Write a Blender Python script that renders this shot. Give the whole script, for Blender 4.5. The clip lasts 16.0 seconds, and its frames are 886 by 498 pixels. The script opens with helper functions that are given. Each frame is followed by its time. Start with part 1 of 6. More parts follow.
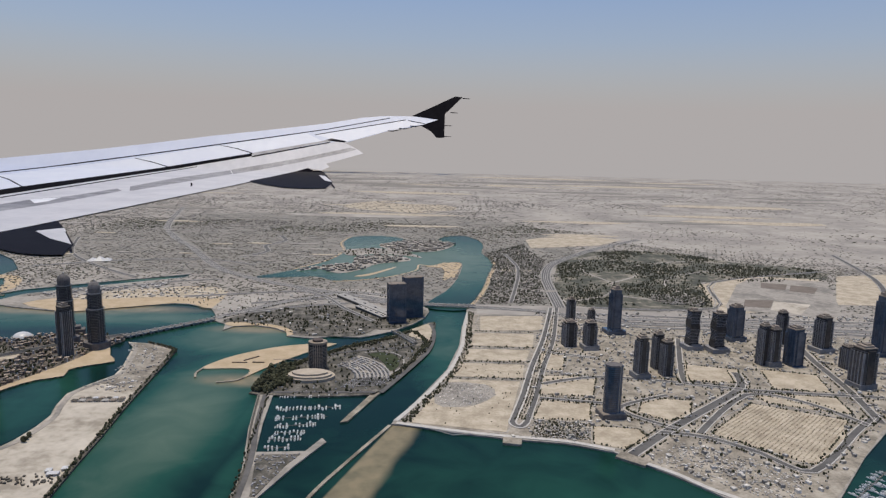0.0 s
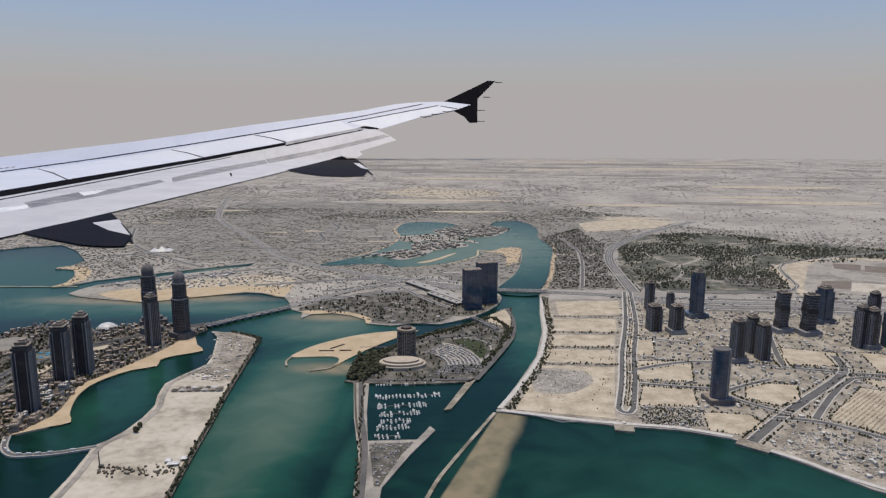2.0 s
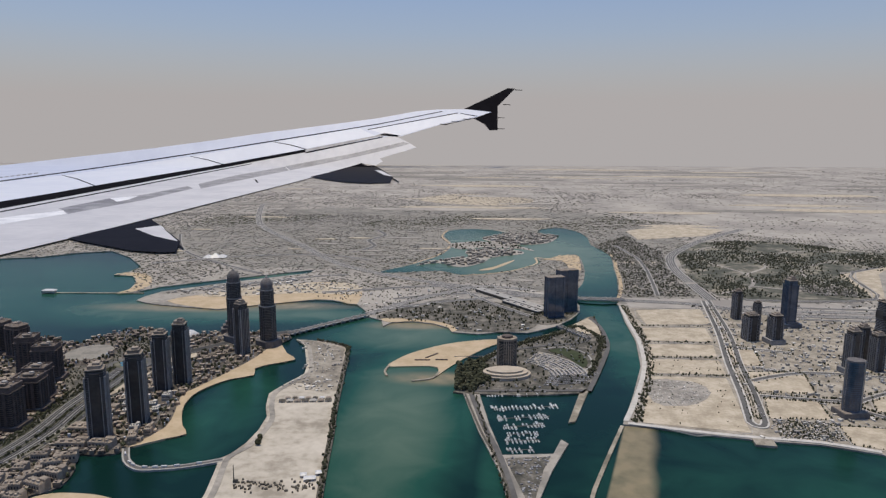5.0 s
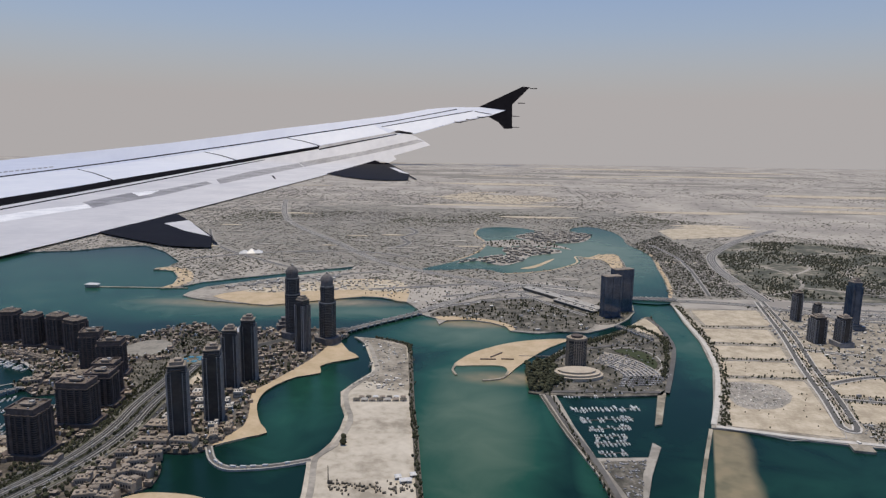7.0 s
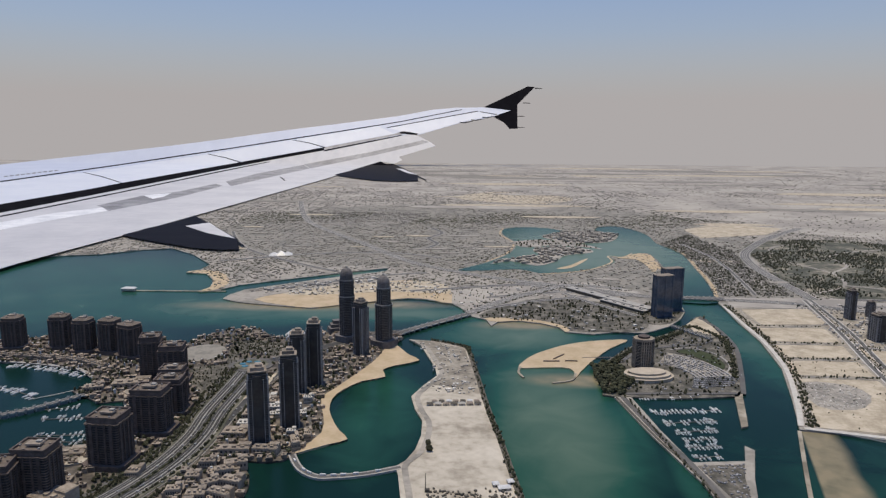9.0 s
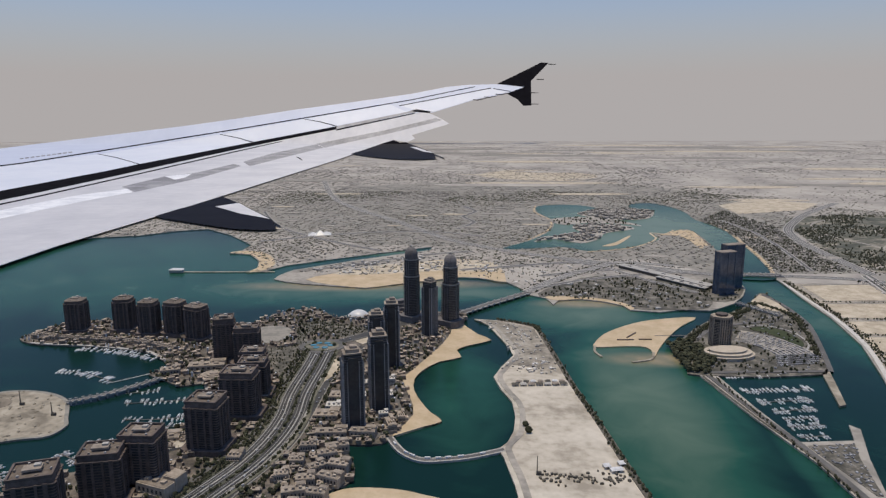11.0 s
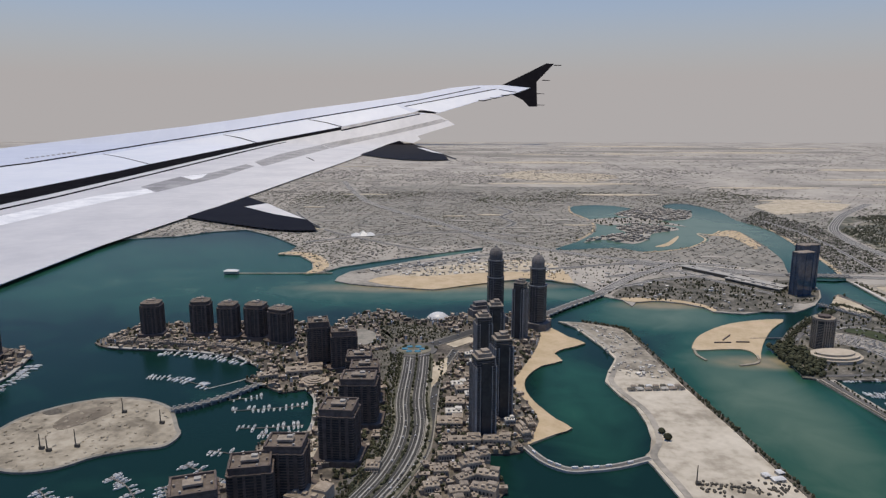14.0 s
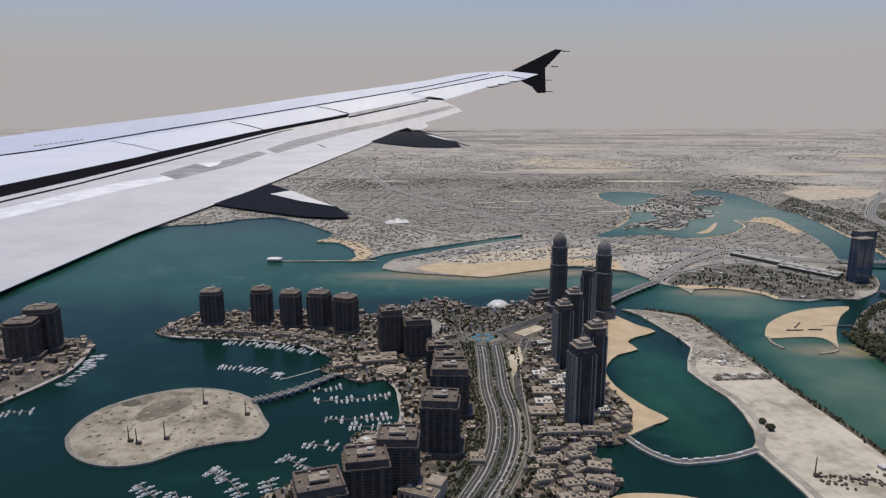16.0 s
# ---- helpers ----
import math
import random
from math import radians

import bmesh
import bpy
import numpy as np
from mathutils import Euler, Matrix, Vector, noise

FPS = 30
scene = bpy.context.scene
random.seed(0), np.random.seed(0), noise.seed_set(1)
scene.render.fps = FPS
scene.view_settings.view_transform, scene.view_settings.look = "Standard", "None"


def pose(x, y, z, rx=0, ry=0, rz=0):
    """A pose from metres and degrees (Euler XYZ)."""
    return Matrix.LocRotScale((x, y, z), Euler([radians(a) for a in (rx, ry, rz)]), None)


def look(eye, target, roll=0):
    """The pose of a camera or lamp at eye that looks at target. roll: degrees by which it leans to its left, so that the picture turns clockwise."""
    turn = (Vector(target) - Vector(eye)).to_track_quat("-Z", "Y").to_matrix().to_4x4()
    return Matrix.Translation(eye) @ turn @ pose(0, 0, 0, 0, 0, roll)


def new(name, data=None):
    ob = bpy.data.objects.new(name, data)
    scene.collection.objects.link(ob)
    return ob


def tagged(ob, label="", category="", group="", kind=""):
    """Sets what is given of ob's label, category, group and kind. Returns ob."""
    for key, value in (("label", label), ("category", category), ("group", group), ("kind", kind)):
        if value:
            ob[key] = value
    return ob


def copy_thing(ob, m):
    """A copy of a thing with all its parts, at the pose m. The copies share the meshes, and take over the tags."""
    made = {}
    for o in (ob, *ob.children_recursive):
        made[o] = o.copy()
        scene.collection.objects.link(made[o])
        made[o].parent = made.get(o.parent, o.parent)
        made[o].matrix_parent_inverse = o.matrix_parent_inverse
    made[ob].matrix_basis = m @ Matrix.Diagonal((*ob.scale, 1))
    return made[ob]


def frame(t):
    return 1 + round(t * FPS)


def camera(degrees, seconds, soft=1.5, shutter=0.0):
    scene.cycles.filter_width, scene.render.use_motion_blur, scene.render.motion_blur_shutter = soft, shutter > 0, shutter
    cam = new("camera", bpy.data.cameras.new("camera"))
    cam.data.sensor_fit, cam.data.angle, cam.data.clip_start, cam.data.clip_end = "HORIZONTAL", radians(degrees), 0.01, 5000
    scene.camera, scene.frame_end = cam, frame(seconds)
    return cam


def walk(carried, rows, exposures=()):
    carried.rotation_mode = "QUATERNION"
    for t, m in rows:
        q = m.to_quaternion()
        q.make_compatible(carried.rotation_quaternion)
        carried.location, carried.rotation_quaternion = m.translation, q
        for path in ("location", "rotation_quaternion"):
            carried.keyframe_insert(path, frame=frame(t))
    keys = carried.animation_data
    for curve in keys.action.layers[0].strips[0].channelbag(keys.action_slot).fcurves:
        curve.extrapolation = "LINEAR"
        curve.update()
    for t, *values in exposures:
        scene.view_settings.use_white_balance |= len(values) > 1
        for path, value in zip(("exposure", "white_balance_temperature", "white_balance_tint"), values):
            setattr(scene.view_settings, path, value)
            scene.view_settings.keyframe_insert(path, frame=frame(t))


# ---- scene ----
cam = camera(65.4, 16.0, soft=1.3)
METRES, EYE, TILT, LEAN, TURN = 600.0, 274.0, -9.406, -1.408, 0.0
ROWS = [
    (0.0, 0.0, 0.0, 0.0, -0.0, 0.0, -0.0),
    (0.5, -0.0311, 0.0055, -0.0002, 0.63, -0.46, 0.23),
    (1.0, -0.0618, 0.0104, -0.0008, 1.04, -0.68, 0.63),
    (1.5, -0.0928, 0.0152, -0.0009, 1.42, -0.89, 0.75),
    (2.0, -0.1237, 0.0202, -0.0013, 1.99, -1.13, 0.92),
    (2.5, -0.1541, 0.0255, -0.0017, 2.14, -1.2, 0.78),
    (3.0, -0.1853, 0.0306, -0.0019, 2.18, -1.25, 0.6),
    (3.5, -0.2159, 0.0358, -0.0028, 2.21, -1.12, 0.69),
    (4.0, -0.2467, 0.041, -0.0028, 2.23, -0.76, 0.73),
    (6.5, -0.4025, 0.0666, -0.0037, 2.57, -0.38, 0.47),
    (7.0, -0.433, 0.0722, -0.0048, 2.47, -0.58, 0.13),
    (7.5, -0.4641, 0.0775, -0.0052, 2.21, -0.68, 0.2),
    (8.0, -0.4946, 0.0825, -0.0049, 2.17, -0.63, 0.55),
    (8.5, -0.5256, 0.0882, -0.005, 2.14, -0.59, 0.55),
    (9.0, -0.5561, 0.0931, -0.0054, 2.09, -0.5, 0.6),
    (9.5, -0.5873, 0.0983, -0.0052, 2.53, -0.73, 0.97),
    (12.0, -0.741, 0.1251, -0.0058, 2.09, -2.77, 1.16),
    (12.5, -0.7718, 0.1306, -0.0059, 1.85, -2.66, 1.03),
    (13.0, -0.8023, 0.1362, -0.0059, 1.57, -2.47, 0.95),
    (13.5, -0.8331, 0.1415, -0.0053, 1.33, -2.21, 1.01),
    (14.0, -0.8636, 0.1469, -0.0057, 1.46, -2.13, 1.1),
    (14.5, -0.8944, 0.1528, -0.0057, 1.58, -2.4, 1.16),
    (15.0, -0.9242, 0.1587, -0.0059, 1.53, -2.73, 1.04),
    (15.5, -0.9547, 0.1645, -0.0059, 1.25, -3.01, 0.99),
    (16.0, -0.9853, 0.1703, -0.0061, 1.24, -3.15, 1.2),
]
walk(cam, [(t, pose(0, 0, EYE, TILT, LEAN, TURN) @ pose(METRES * x, METRES * y, METRES * z, 90 + pitch, roll, yaw)) for t, x, y, z, yaw, pitch, roll in ROWS])

# ---- world and sun ----
SUN_DIR = Vector((-0.09, 0.10, 0.99)).normalized()
world = bpy.data.worlds.new("hazy_sky")
scene.world = world
world.use_nodes = True
wn, wl = world.node_tree.nodes, world.node_tree.links
wn.clear()
w_out, w_bg = wn.new("ShaderNodeOutputWorld"), wn.new("ShaderNodeBackground")
w_sky = wn.new("ShaderNodeTexSky")
w_sky.sky_type, w_sky.sun_disc = "NISHITA", False
w_sky.sun_elevation = math.asin(SUN_DIR.z)
w_sky.sun_rotation = math.atan2(SUN_DIR.x, SUN_DIR.y)
w_sky.air_density, w_sky.dust_density = 1.2, 0.6
w_co, w_sep, w_ramp = wn.new("ShaderNodeTexCoord"), wn.new("ShaderNodeSeparateXYZ"), wn.new("ShaderNodeValToRGB")
w_scale, w_mix = wn.new("ShaderNodeVectorMath"), wn.new("ShaderNodeMix")
w_scale.operation = "MULTIPLY"
w_scale.inputs[1].default_value = (0.064, 0.080, 0.108)
w_mix.data_type = "RGBA"
# dust haze: thick at the skyline, thinning upwards
w_ramp.color_ramp.elements[0].position, w_ramp.color_ramp.elements[0].color = 0.04, (1, 1, 1, 1)
w_ramp.color_ramp.elements[1].position, w_ramp.color_ramp.elements[1].color = 0.30, (0, 0, 0, 1)
mid = w_ramp.color_ramp.elements.new(0.13)
mid.color = (0.48, 0.48, 0.48, 1)
wl.new(w_co.outputs["Generated"], w_sep.inputs[0])
wl.new(w_sep.outputs["Z"], w_ramp.inputs[0])
wl.new(w_sky.outputs[0], w_scale.inputs[0])
wl.new(w_ramp.outputs[0], w_mix.inputs[0])
wl.new(w_scale.outputs[0], w_mix.inputs[6])
w_mix.inputs[7].default_value = (0.422, 0.396, 0.392, 1)
wl.new(w_mix.outputs[2], w_bg.inputs[0])
wl.new(w_bg.outputs[0], w_out.inputs[0])
sun = new("sun", bpy.data.lights.new("sun", "SUN"))
sun.data.energy, sun.data.angle, sun.data.color = 3.0, radians(3.0), (1.0, 0.88, 0.69)
sun.matrix_world = look(SUN_DIR * 100, (0, 0, 0))


# ---- materials ----
def material(name, colors, scale=0.1, rough=0.8, metal=0.0, bump=0.0, fine=6.0, island=0.0, piece=0.0, spec=0.5, detail=6.0):
    """Colours mixed by coarse and fine noise in metres; island and piece vary the brightness of joined or single pieces."""
    m = bpy.data.materials.new(name)
    m.use_nodes = True
    n, l = m.node_tree.nodes, m.node_tree.links
    b = n["Principled BSDF"]
    b.inputs["Roughness"].default_value, b.inputs["Metallic"].default_value = rough, metal
    b.inputs["Specular IOR Level"].default_value = spec
    geo = n.new("ShaderNodeNewGeometry")
    coarse, finer = n.new("ShaderNodeTexNoise"), n.new("ShaderNodeTexNoise")
    coarse.inputs["Scale"].default_value, coarse.inputs["Detail"].default_value = scale, detail
    coarse.inputs["Roughness"].default_value = 0.62
    finer.inputs["Scale"].default_value, finer.inputs["Detail"].default_value = scale * fine, 3.0
    add, ramp = n.new("ShaderNodeMath"), n.new("ShaderNodeValToRGB")
    add.operation = "MULTIPLY_ADD"
    add.inputs[1].default_value = 0.35
    l.new(geo.outputs["Position"], coarse.inputs["Vector"])
    l.new(geo.outputs["Position"], finer.inputs["Vector"])
    l.new(finer.outputs["Fac"], add.inputs[0])
    l.new(coarse.outputs["Fac"], add.inputs[2])
    l.new(add.outputs[0], ramp.inputs[0])
    els = ramp.color_ramp.elements
    while len(els) < len(colors):
        els.new(0.5)
    for i, c in enumerate(colors):
        els[i].position = 0.54 + 0.28 * i / max(1, len(colors) - 1)
        els[i].color = (*c, 1)
    out = ramp.outputs[0]
    for amount, node, socket in ((island, geo, "Random Per Island"), (piece, n.new("ShaderNodeObjectInfo") if piece else None, "Random")):
        if amount:
            span, mul = n.new("ShaderNodeMapRange"), n.new("ShaderNodeVectorMath")
            mul.operation = "SCALE"
            span.inputs["To Min"].default_value, span.inputs["To Max"].default_value = 1 - amount, 1 + amount
            l.new(node.outputs[socket], span.inputs["Value"])
            l.new(out, mul.inputs[0])
            l.new(span.outputs[0], mul.inputs["Scale"])
            out = mul.outputs[0]
    l.new(out, b.inputs["Base Color"])
    if bump:
        bp = n.new("ShaderNodeBump")
        bp.inputs["Strength"].default_value, bp.inputs["Distance"].default_value = bump, 0.5
        l.new(finer.outputs["Fac"], bp.inputs["Height"])
        l.new(bp.outputs[0], b.inputs["Normal"])
    return m


M_SAND = material("dry_sand", [(0.35, 0.295, 0.215), (0.45, 0.385, 0.285), (0.54, 0.47, 0.36)], 0.05, 0.95, bump=0.3)
M_BEACH = material("beach_sand", [(0.42, 0.325, 0.20), (0.52, 0.41, 0.275)], 0.05, 0.95)
M_PALE = material("pale_fill", [(0.29, 0.255, 0.20), (0.46, 0.413, 0.335), (0.55, 0.50, 0.415)], 0.022, 0.95, bump=0.3)
M_LAND = material("dusty_ground", [(0.20, 0.186, 0.16), (0.275, 0.253, 0.218), (0.37, 0.338, 0.29), (0.29, 0.267, 0.23)], 0.016, 0.95, fine=9.0)
M_SUBURB = material("scrubby_suburb_ground", [(0.175, 0.165, 0.140), (0.215, 0.202, 0.173), (0.285, 0.263, 0.223), (0.20, 0.188, 0.160)], 0.02, 0.95, fine=9.0)
M_TOWN = material("trampled_sandy_ground", [(0.19, 0.166, 0.128), (0.31, 0.275, 0.218), (0.43, 0.384, 0.312)], 0.05, 0.95, fine=7.0)
M_URBAN = material("paved_urban_ground", [(0.050, 0.043, 0.035), (0.11, 0.094, 0.076), (0.21, 0.178, 0.142)], 0.06, 0.9, fine=5.0)
# desert tones, paled so the far plain carries painted haze
M_DESERT = material("streaked_hazed_desert", [(0.27, 0.248, 0.218), (0.345, 0.317, 0.276), (0.42, 0.386, 0.332)], 0.006, 0.95, fine=7.0)
M_FILL = material("tracked_sand_fill", [(0.17, 0.147, 0.11), (0.31, 0.272, 0.208), (0.41, 0.365, 0.29)], 0.03, 0.95, bump=0.5, fine=5.0)
M_CHURN = material("churned_grey_fill", [(0.15, 0.132, 0.104), (0.27, 0.24, 0.193), (0.37, 0.335, 0.275)], 0.05, 0.95, bump=0.5, fine=5.0)
M_PARK = material("dark_planted_ground", [(0.05, 0.048, 0.036), (0.10, 0.092, 0.074), (0.22, 0.20, 0.165)], 0.07, 0.95)
M_ASPHALT = material("asphalt", [(0.085, 0.081, 0.076), (0.135, 0.129, 0.12)], 0.05, 0.85)
M_TAR = material("worn_dark_asphalt", [(0.036, 0.035, 0.033), (0.062, 0.060, 0.056)], 0.05, 0.85)
M_CONCRETE = material("concrete", [(0.30, 0.285, 0.26), (0.42, 0.40, 0.36)], 0.2, 0.8)
M_ROOFED = material("brown_graded_fill", [(0.15, 0.125, 0.10), (0.21, 0.175, 0.142)], 0.05, 0.95)
M_PAVE = material("pale_paving", [(0.46, 0.435, 0.39), (0.58, 0.55, 0.50)], 0.15, 0.85)
M_ROCK = material("dark_rock_armour", [(0.06, 0.055, 0.045), (0.14, 0.125, 0.10)], 0.4, 0.95, bump=0.6)
M_GREEN = material("parched_green", [(0.065, 0.068, 0.046), (0.115, 0.112, 0.08), (0.23, 0.21, 0.16)], 0.025, 0.95)
M_LEAF = material("dusty_leaves", [(0.040, 0.043, 0.026), (0.085, 0.085, 0.052)], 0.3, 0.95, island=0.4, spec=0.1)
M_HOUSE = material("suburb_plaster", [(0.20, 0.184, 0.158), (0.30, 0.275, 0.235), (0.42, 0.385, 0.33)], 0.03, 0.95, island=0.3, spec=0.1)
# distance haze put into paler, flatter wall and scrub colours
M_HAZED_WALL = material("hazed_far_plaster", [(0.27, 0.252, 0.225), (0.345, 0.32, 0.285)], 0.006, 0.95, island=0.15, spec=0.1)
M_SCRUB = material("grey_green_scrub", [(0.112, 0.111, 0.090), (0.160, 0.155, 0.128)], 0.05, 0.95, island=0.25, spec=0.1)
M_FARSCRUB = material("hazed_far_scrub", [(0.21, 0.198, 0.174), (0.255, 0.24, 0.212)], 0.01, 0.95, island=0.12, spec=0.1)
M_GOLF = material("golf_rough", [(0.058, 0.061, 0.044), (0.092, 0.092, 0.068), (0.145, 0.137, 0.105), (0.28, 0.25, 0.19)], 0.02, 0.95, fine=4.0)
M_LAWN = material("watered_lawn", [(0.040, 0.052, 0.028), (0.065, 0.075, 0.042)], 0.06, 0.95, spec=0.1)
M_DAMP = material("damp_dark_sand", [(0.12, 0.10, 0.075), (0.21, 0.178, 0.135)], 0.06, 0.95)
M_GROVE = material("dusty_grove_leaves", [(0.070, 0.073, 0.050), (0.120, 0.118, 0.085)], 0.1, 0.95, island=0.3, spec=0.1)
M_WHITE = material("white_gelcoat", [(0.52, 0.52, 0.51), (0.66, 0.65, 0.63)], 0.5, 0.4)


# lines that bound the sand bank: the breakwater on the west, open water on the east
def bank_line_of(a, c):
    d = (Vector(c) - Vector(a)).normalized()
    normal = Vector((-d.y, d.x)) if -d.y > 0 else Vector((d.y, -d.x))
    return normal, normal.dot(Vector(a))


BANK_N, BANK_C = bank_line_of((-52, 474), (-15, 622))
BANK_W, BANK_WC = bank_line_of((-42, 622), (-113, 400))


def water_material():
    m = bpy.data.materials.new("sea_water")
    m.use_nodes = True
    n, l = m.node_tree.nodes, m.node_tree.links
    b = n["Principled BSDF"]
    b.inputs["Roughness"].default_value, b.inputs["IOR"].default_value = 0.22, 1.33
    b.inputs["Specular IOR Level"].default_value = 0.13
    geo = n.new("ShaderNodeNewGeometry")

    def murk_haze(x, y, rx, ry):
        """A soft cloud, 1 in its middle: stirred-up silt and painted far haze."""
        off, scl, ln, mr = n.new("ShaderNodeVectorMath"), n.new("ShaderNodeVectorMath"), n.new("ShaderNodeVectorMath"), n.new("ShaderNodeMapRange")
        off.operation, scl.operation, ln.operation = "SUBTRACT", "MULTIPLY", "LENGTH"
        off.inputs[1].default_value, scl.inputs[1].default_value = (x, y, -1.5), (1 / rx, 1 / ry, 0)
        l.new(geo.outputs["Position"], off.inputs[0])
        l.new(off.outputs[0], scl.inputs[0])
        l.new(scl.outputs[0], ln.inputs[0])
        mr.interpolation_type = "SMOOTHSTEP"
        mr.inputs["From Min"].default_value, mr.inputs["From Max"].default_value = 1.0, 0.15
        l.new(ln.outputs["Value"], mr.inputs["Value"])
        return mr.outputs[0]

    total = None
    # the wide western clouds paint haze and sky sheen on far water
    for x, y, rx, ry, weight in ((-250, 640, 95, 330, 1.0), (-265, 900, 150, 130, 1.0), (-480, 985, 380, 70, 0.9), (-640, 1000, 330, 130, 0.8), (-184, 640, 18, 130, 0.45), (-166, 500, 18, 130, 0.45), (-960, 1010, 420, 210, 0.5), (-480, 1240, 400, 50, 0.9), (-90, 1500, 420, 520, 1.3), (-412, 650, 62, 190, 0.4), (-980, 1160, 900, 330, 0.46), (12, 900, 60, 330, 0.62), (170, 380, 420, 330, 0.42)):
        thick = n.new("ShaderNodeMath")
        thick.operation = "MULTIPLY"
        thick.inputs[1].default_value = weight
        l.new(murk_haze(x, y, rx, ry), thick.inputs[0])
        v = thick.outputs[0]
        if total is None:
            total = v
        else:
            mx = n.new("ShaderNodeMath")
            mx.operation = "MAXIMUM"
            l.new(total, mx.inputs[0])
            l.new(v, mx.inputs[1])
            total = mx.outputs[0]
    cloud, mod, ramp = n.new("ShaderNodeTexNoise"), n.new("ShaderNodeMath"), n.new("ShaderNodeValToRGB")
    cloud.inputs["Scale"].default_value, cloud.inputs["Detail"].default_value = 0.018, 4.0
    cloud.inputs["Distortion"].default_value = 1.0
    l.new(geo.outputs["Position"], cloud.inputs["Vector"])
    mod.operation = "MULTIPLY_ADD"
    mod.inputs[1].default_value = 0.42
    half = n.new("ShaderNodeMath")
    half.operation = "MULTIPLY"
    half.inputs[1].default_value = 0.62
    l.new(total, half.inputs[0])
    l.new(cloud.outputs["Fac"], mod.inputs[0])
    l.new(half.outputs[0], mod.inputs[2])
    l.new(mod.outputs[0], ramp.inputs[0])
    els = ramp.color_ramp.elements
    els[0].position, els[0].color = 0.22, (0.0042, 0.0215, 0.0180, 1)
    els[1].position, els[1].color = 1.0, (0.115, 0.165, 0.118, 1)
    e = els.new(0.52)
    e.color = (0.015, 0.068, 0.046, 1)
    sand = None
    for x, y, rx, ry in ((-600, 1010, 150, 26), (-470, 1030, 120, 26), (-255, 935, 70, 22), (-215, 735, 60, 22)):
        v = murk_haze(x, y, rx * 1.25, ry * 1.25)
        if sand is None:
            sand = v
        else:
            mx = n.new("ShaderNodeMath")
            mx.operation = "MAXIMUM"
            l.new(sand, mx.inputs[0])
            l.new(v, mx.inputs[1])
            sand = mx.outputs[0]
    # long sand bank beside the eastern breakwater, its edge frayed by the swell
    fray, bank_dot, bank_line, bank_edge, bank_max = n.new("ShaderNodeTexNoise"), n.new("ShaderNodeVectorMath"), n.new("ShaderNodeMath"), n.new("ShaderNodeMapRange"), n.new("ShaderNodeMath")
    fray.inputs["Scale"].default_value, fray.inputs["Detail"].default_value = 0.03, 3.0
    l.new(geo.outputs["Position"], fray.inputs["Vector"])
    bank_dot.operation = "DOT_PRODUCT"
    bank_dot.inputs[1].default_value = (BANK_N[0], BANK_N[1], 0)
    l.new(geo.outputs["Position"], bank_dot.inputs[0])
    bank_line.operation = "MULTIPLY_ADD"
    bank_line.inputs[1].default_value = 11.0
    l.new(fray.outputs["Fac"], bank_line.inputs[0])
    l.new(bank_dot.outputs["Value"], bank_line.inputs[2])
    bank_edge.interpolation_type = "SMOOTHSTEP"
    bank_edge.inputs["From Min"].default_value, bank_edge.inputs["From Max"].default_value = BANK_C + 10.0, BANK_C - 2.0
    l.new(bank_line.outputs[0], bank_edge.inputs["Value"])
    west = n.new("ShaderNodeVectorMath")
    west.operation = "DOT_PRODUCT"
    west.inputs[1].default_value = (BANK_W[0], BANK_W[1], 0)
    l.new(geo.outputs["Position"], west.inputs[0])
    west_edge, south, south_edge, both = n.new("ShaderNodeMapRange"), n.new("ShaderNodeSeparateXYZ"), n.new("ShaderNodeMapRange"), n.new("ShaderNodeMath")
    west_edge.inputs["From Min"].default_value, west_edge.inputs["From Max"].default_value = BANK_WC - 1.0, BANK_WC + 1.0
    l.new(west.outputs["Value"], west_edge.inputs["Value"])
    l.new(geo.outputs["Position"], south.inputs[0])
    south_edge.inputs["From Min"].default_value, south_edge.inputs["From Max"].default_value = 640.0, 625.0
    l.new(south.outputs["Y"], south_edge.inputs["Value"])
    both.operation = "MULTIPLY"
    l.new(west_edge.outputs[0], both.inputs[0])
    l.new(south_edge.outputs[0], both.inputs[1])
    bank = n.new("ShaderNodeMath")
    bank.operation = "MULTIPLY"
    l.new(bank_edge.outputs[0], bank.inputs[0])
    l.new(both.outputs[0], bank.inputs[1])
    bank_max.operation = "MAXIMUM"
    l.new(sand, bank_max.inputs[0])
    l.new(bank.outputs[0], bank_max.inputs[1])
    sand = bank_max.outputs[0]
    ripple, ends, bed = n.new("ShaderNodeTexNoise"), n.new("ShaderNodeMath"), n.new("ShaderNodeMix")
    ripple.inputs["Scale"].default_value, ripple.inputs["Detail"].default_value = 0.06, 5.0
    l.new(geo.outputs["Position"], ripple.inputs["Vector"])
    ends.operation = "MULTIPLY"
    ends.use_clamp = True
    gain = n.new("ShaderNodeMath")
    gain.operation = "MULTIPLY_ADD"
    gain.inputs[1].default_value, gain.inputs[2].default_value = 1.3, 0.2
    l.new(ripple.outputs["Fac"], gain.inputs[0])
    l.new(sand, ends.inputs[0])
    l.new(gain.outputs[0], ends.inputs[1])
    bed.data_type = "RGBA"
    l.new(ends.outputs[0], bed.inputs[0])
    l.new(ramp.outputs[0], bed.inputs[6])
    bed.inputs[7].default_value = (0.25, 0.21, 0.13, 1)
    l.new(bed.outputs[2], b.inputs["Base Color"])
    wave, bp = n.new("ShaderNodeTexNoise"), n.new("ShaderNodeBump")
    wave.inputs["Scale"].default_value, wave.inputs["Detail"].default_value = 0.5, 4.0
    l.new(geo.outputs["Position"], wave.inputs["Vector"])
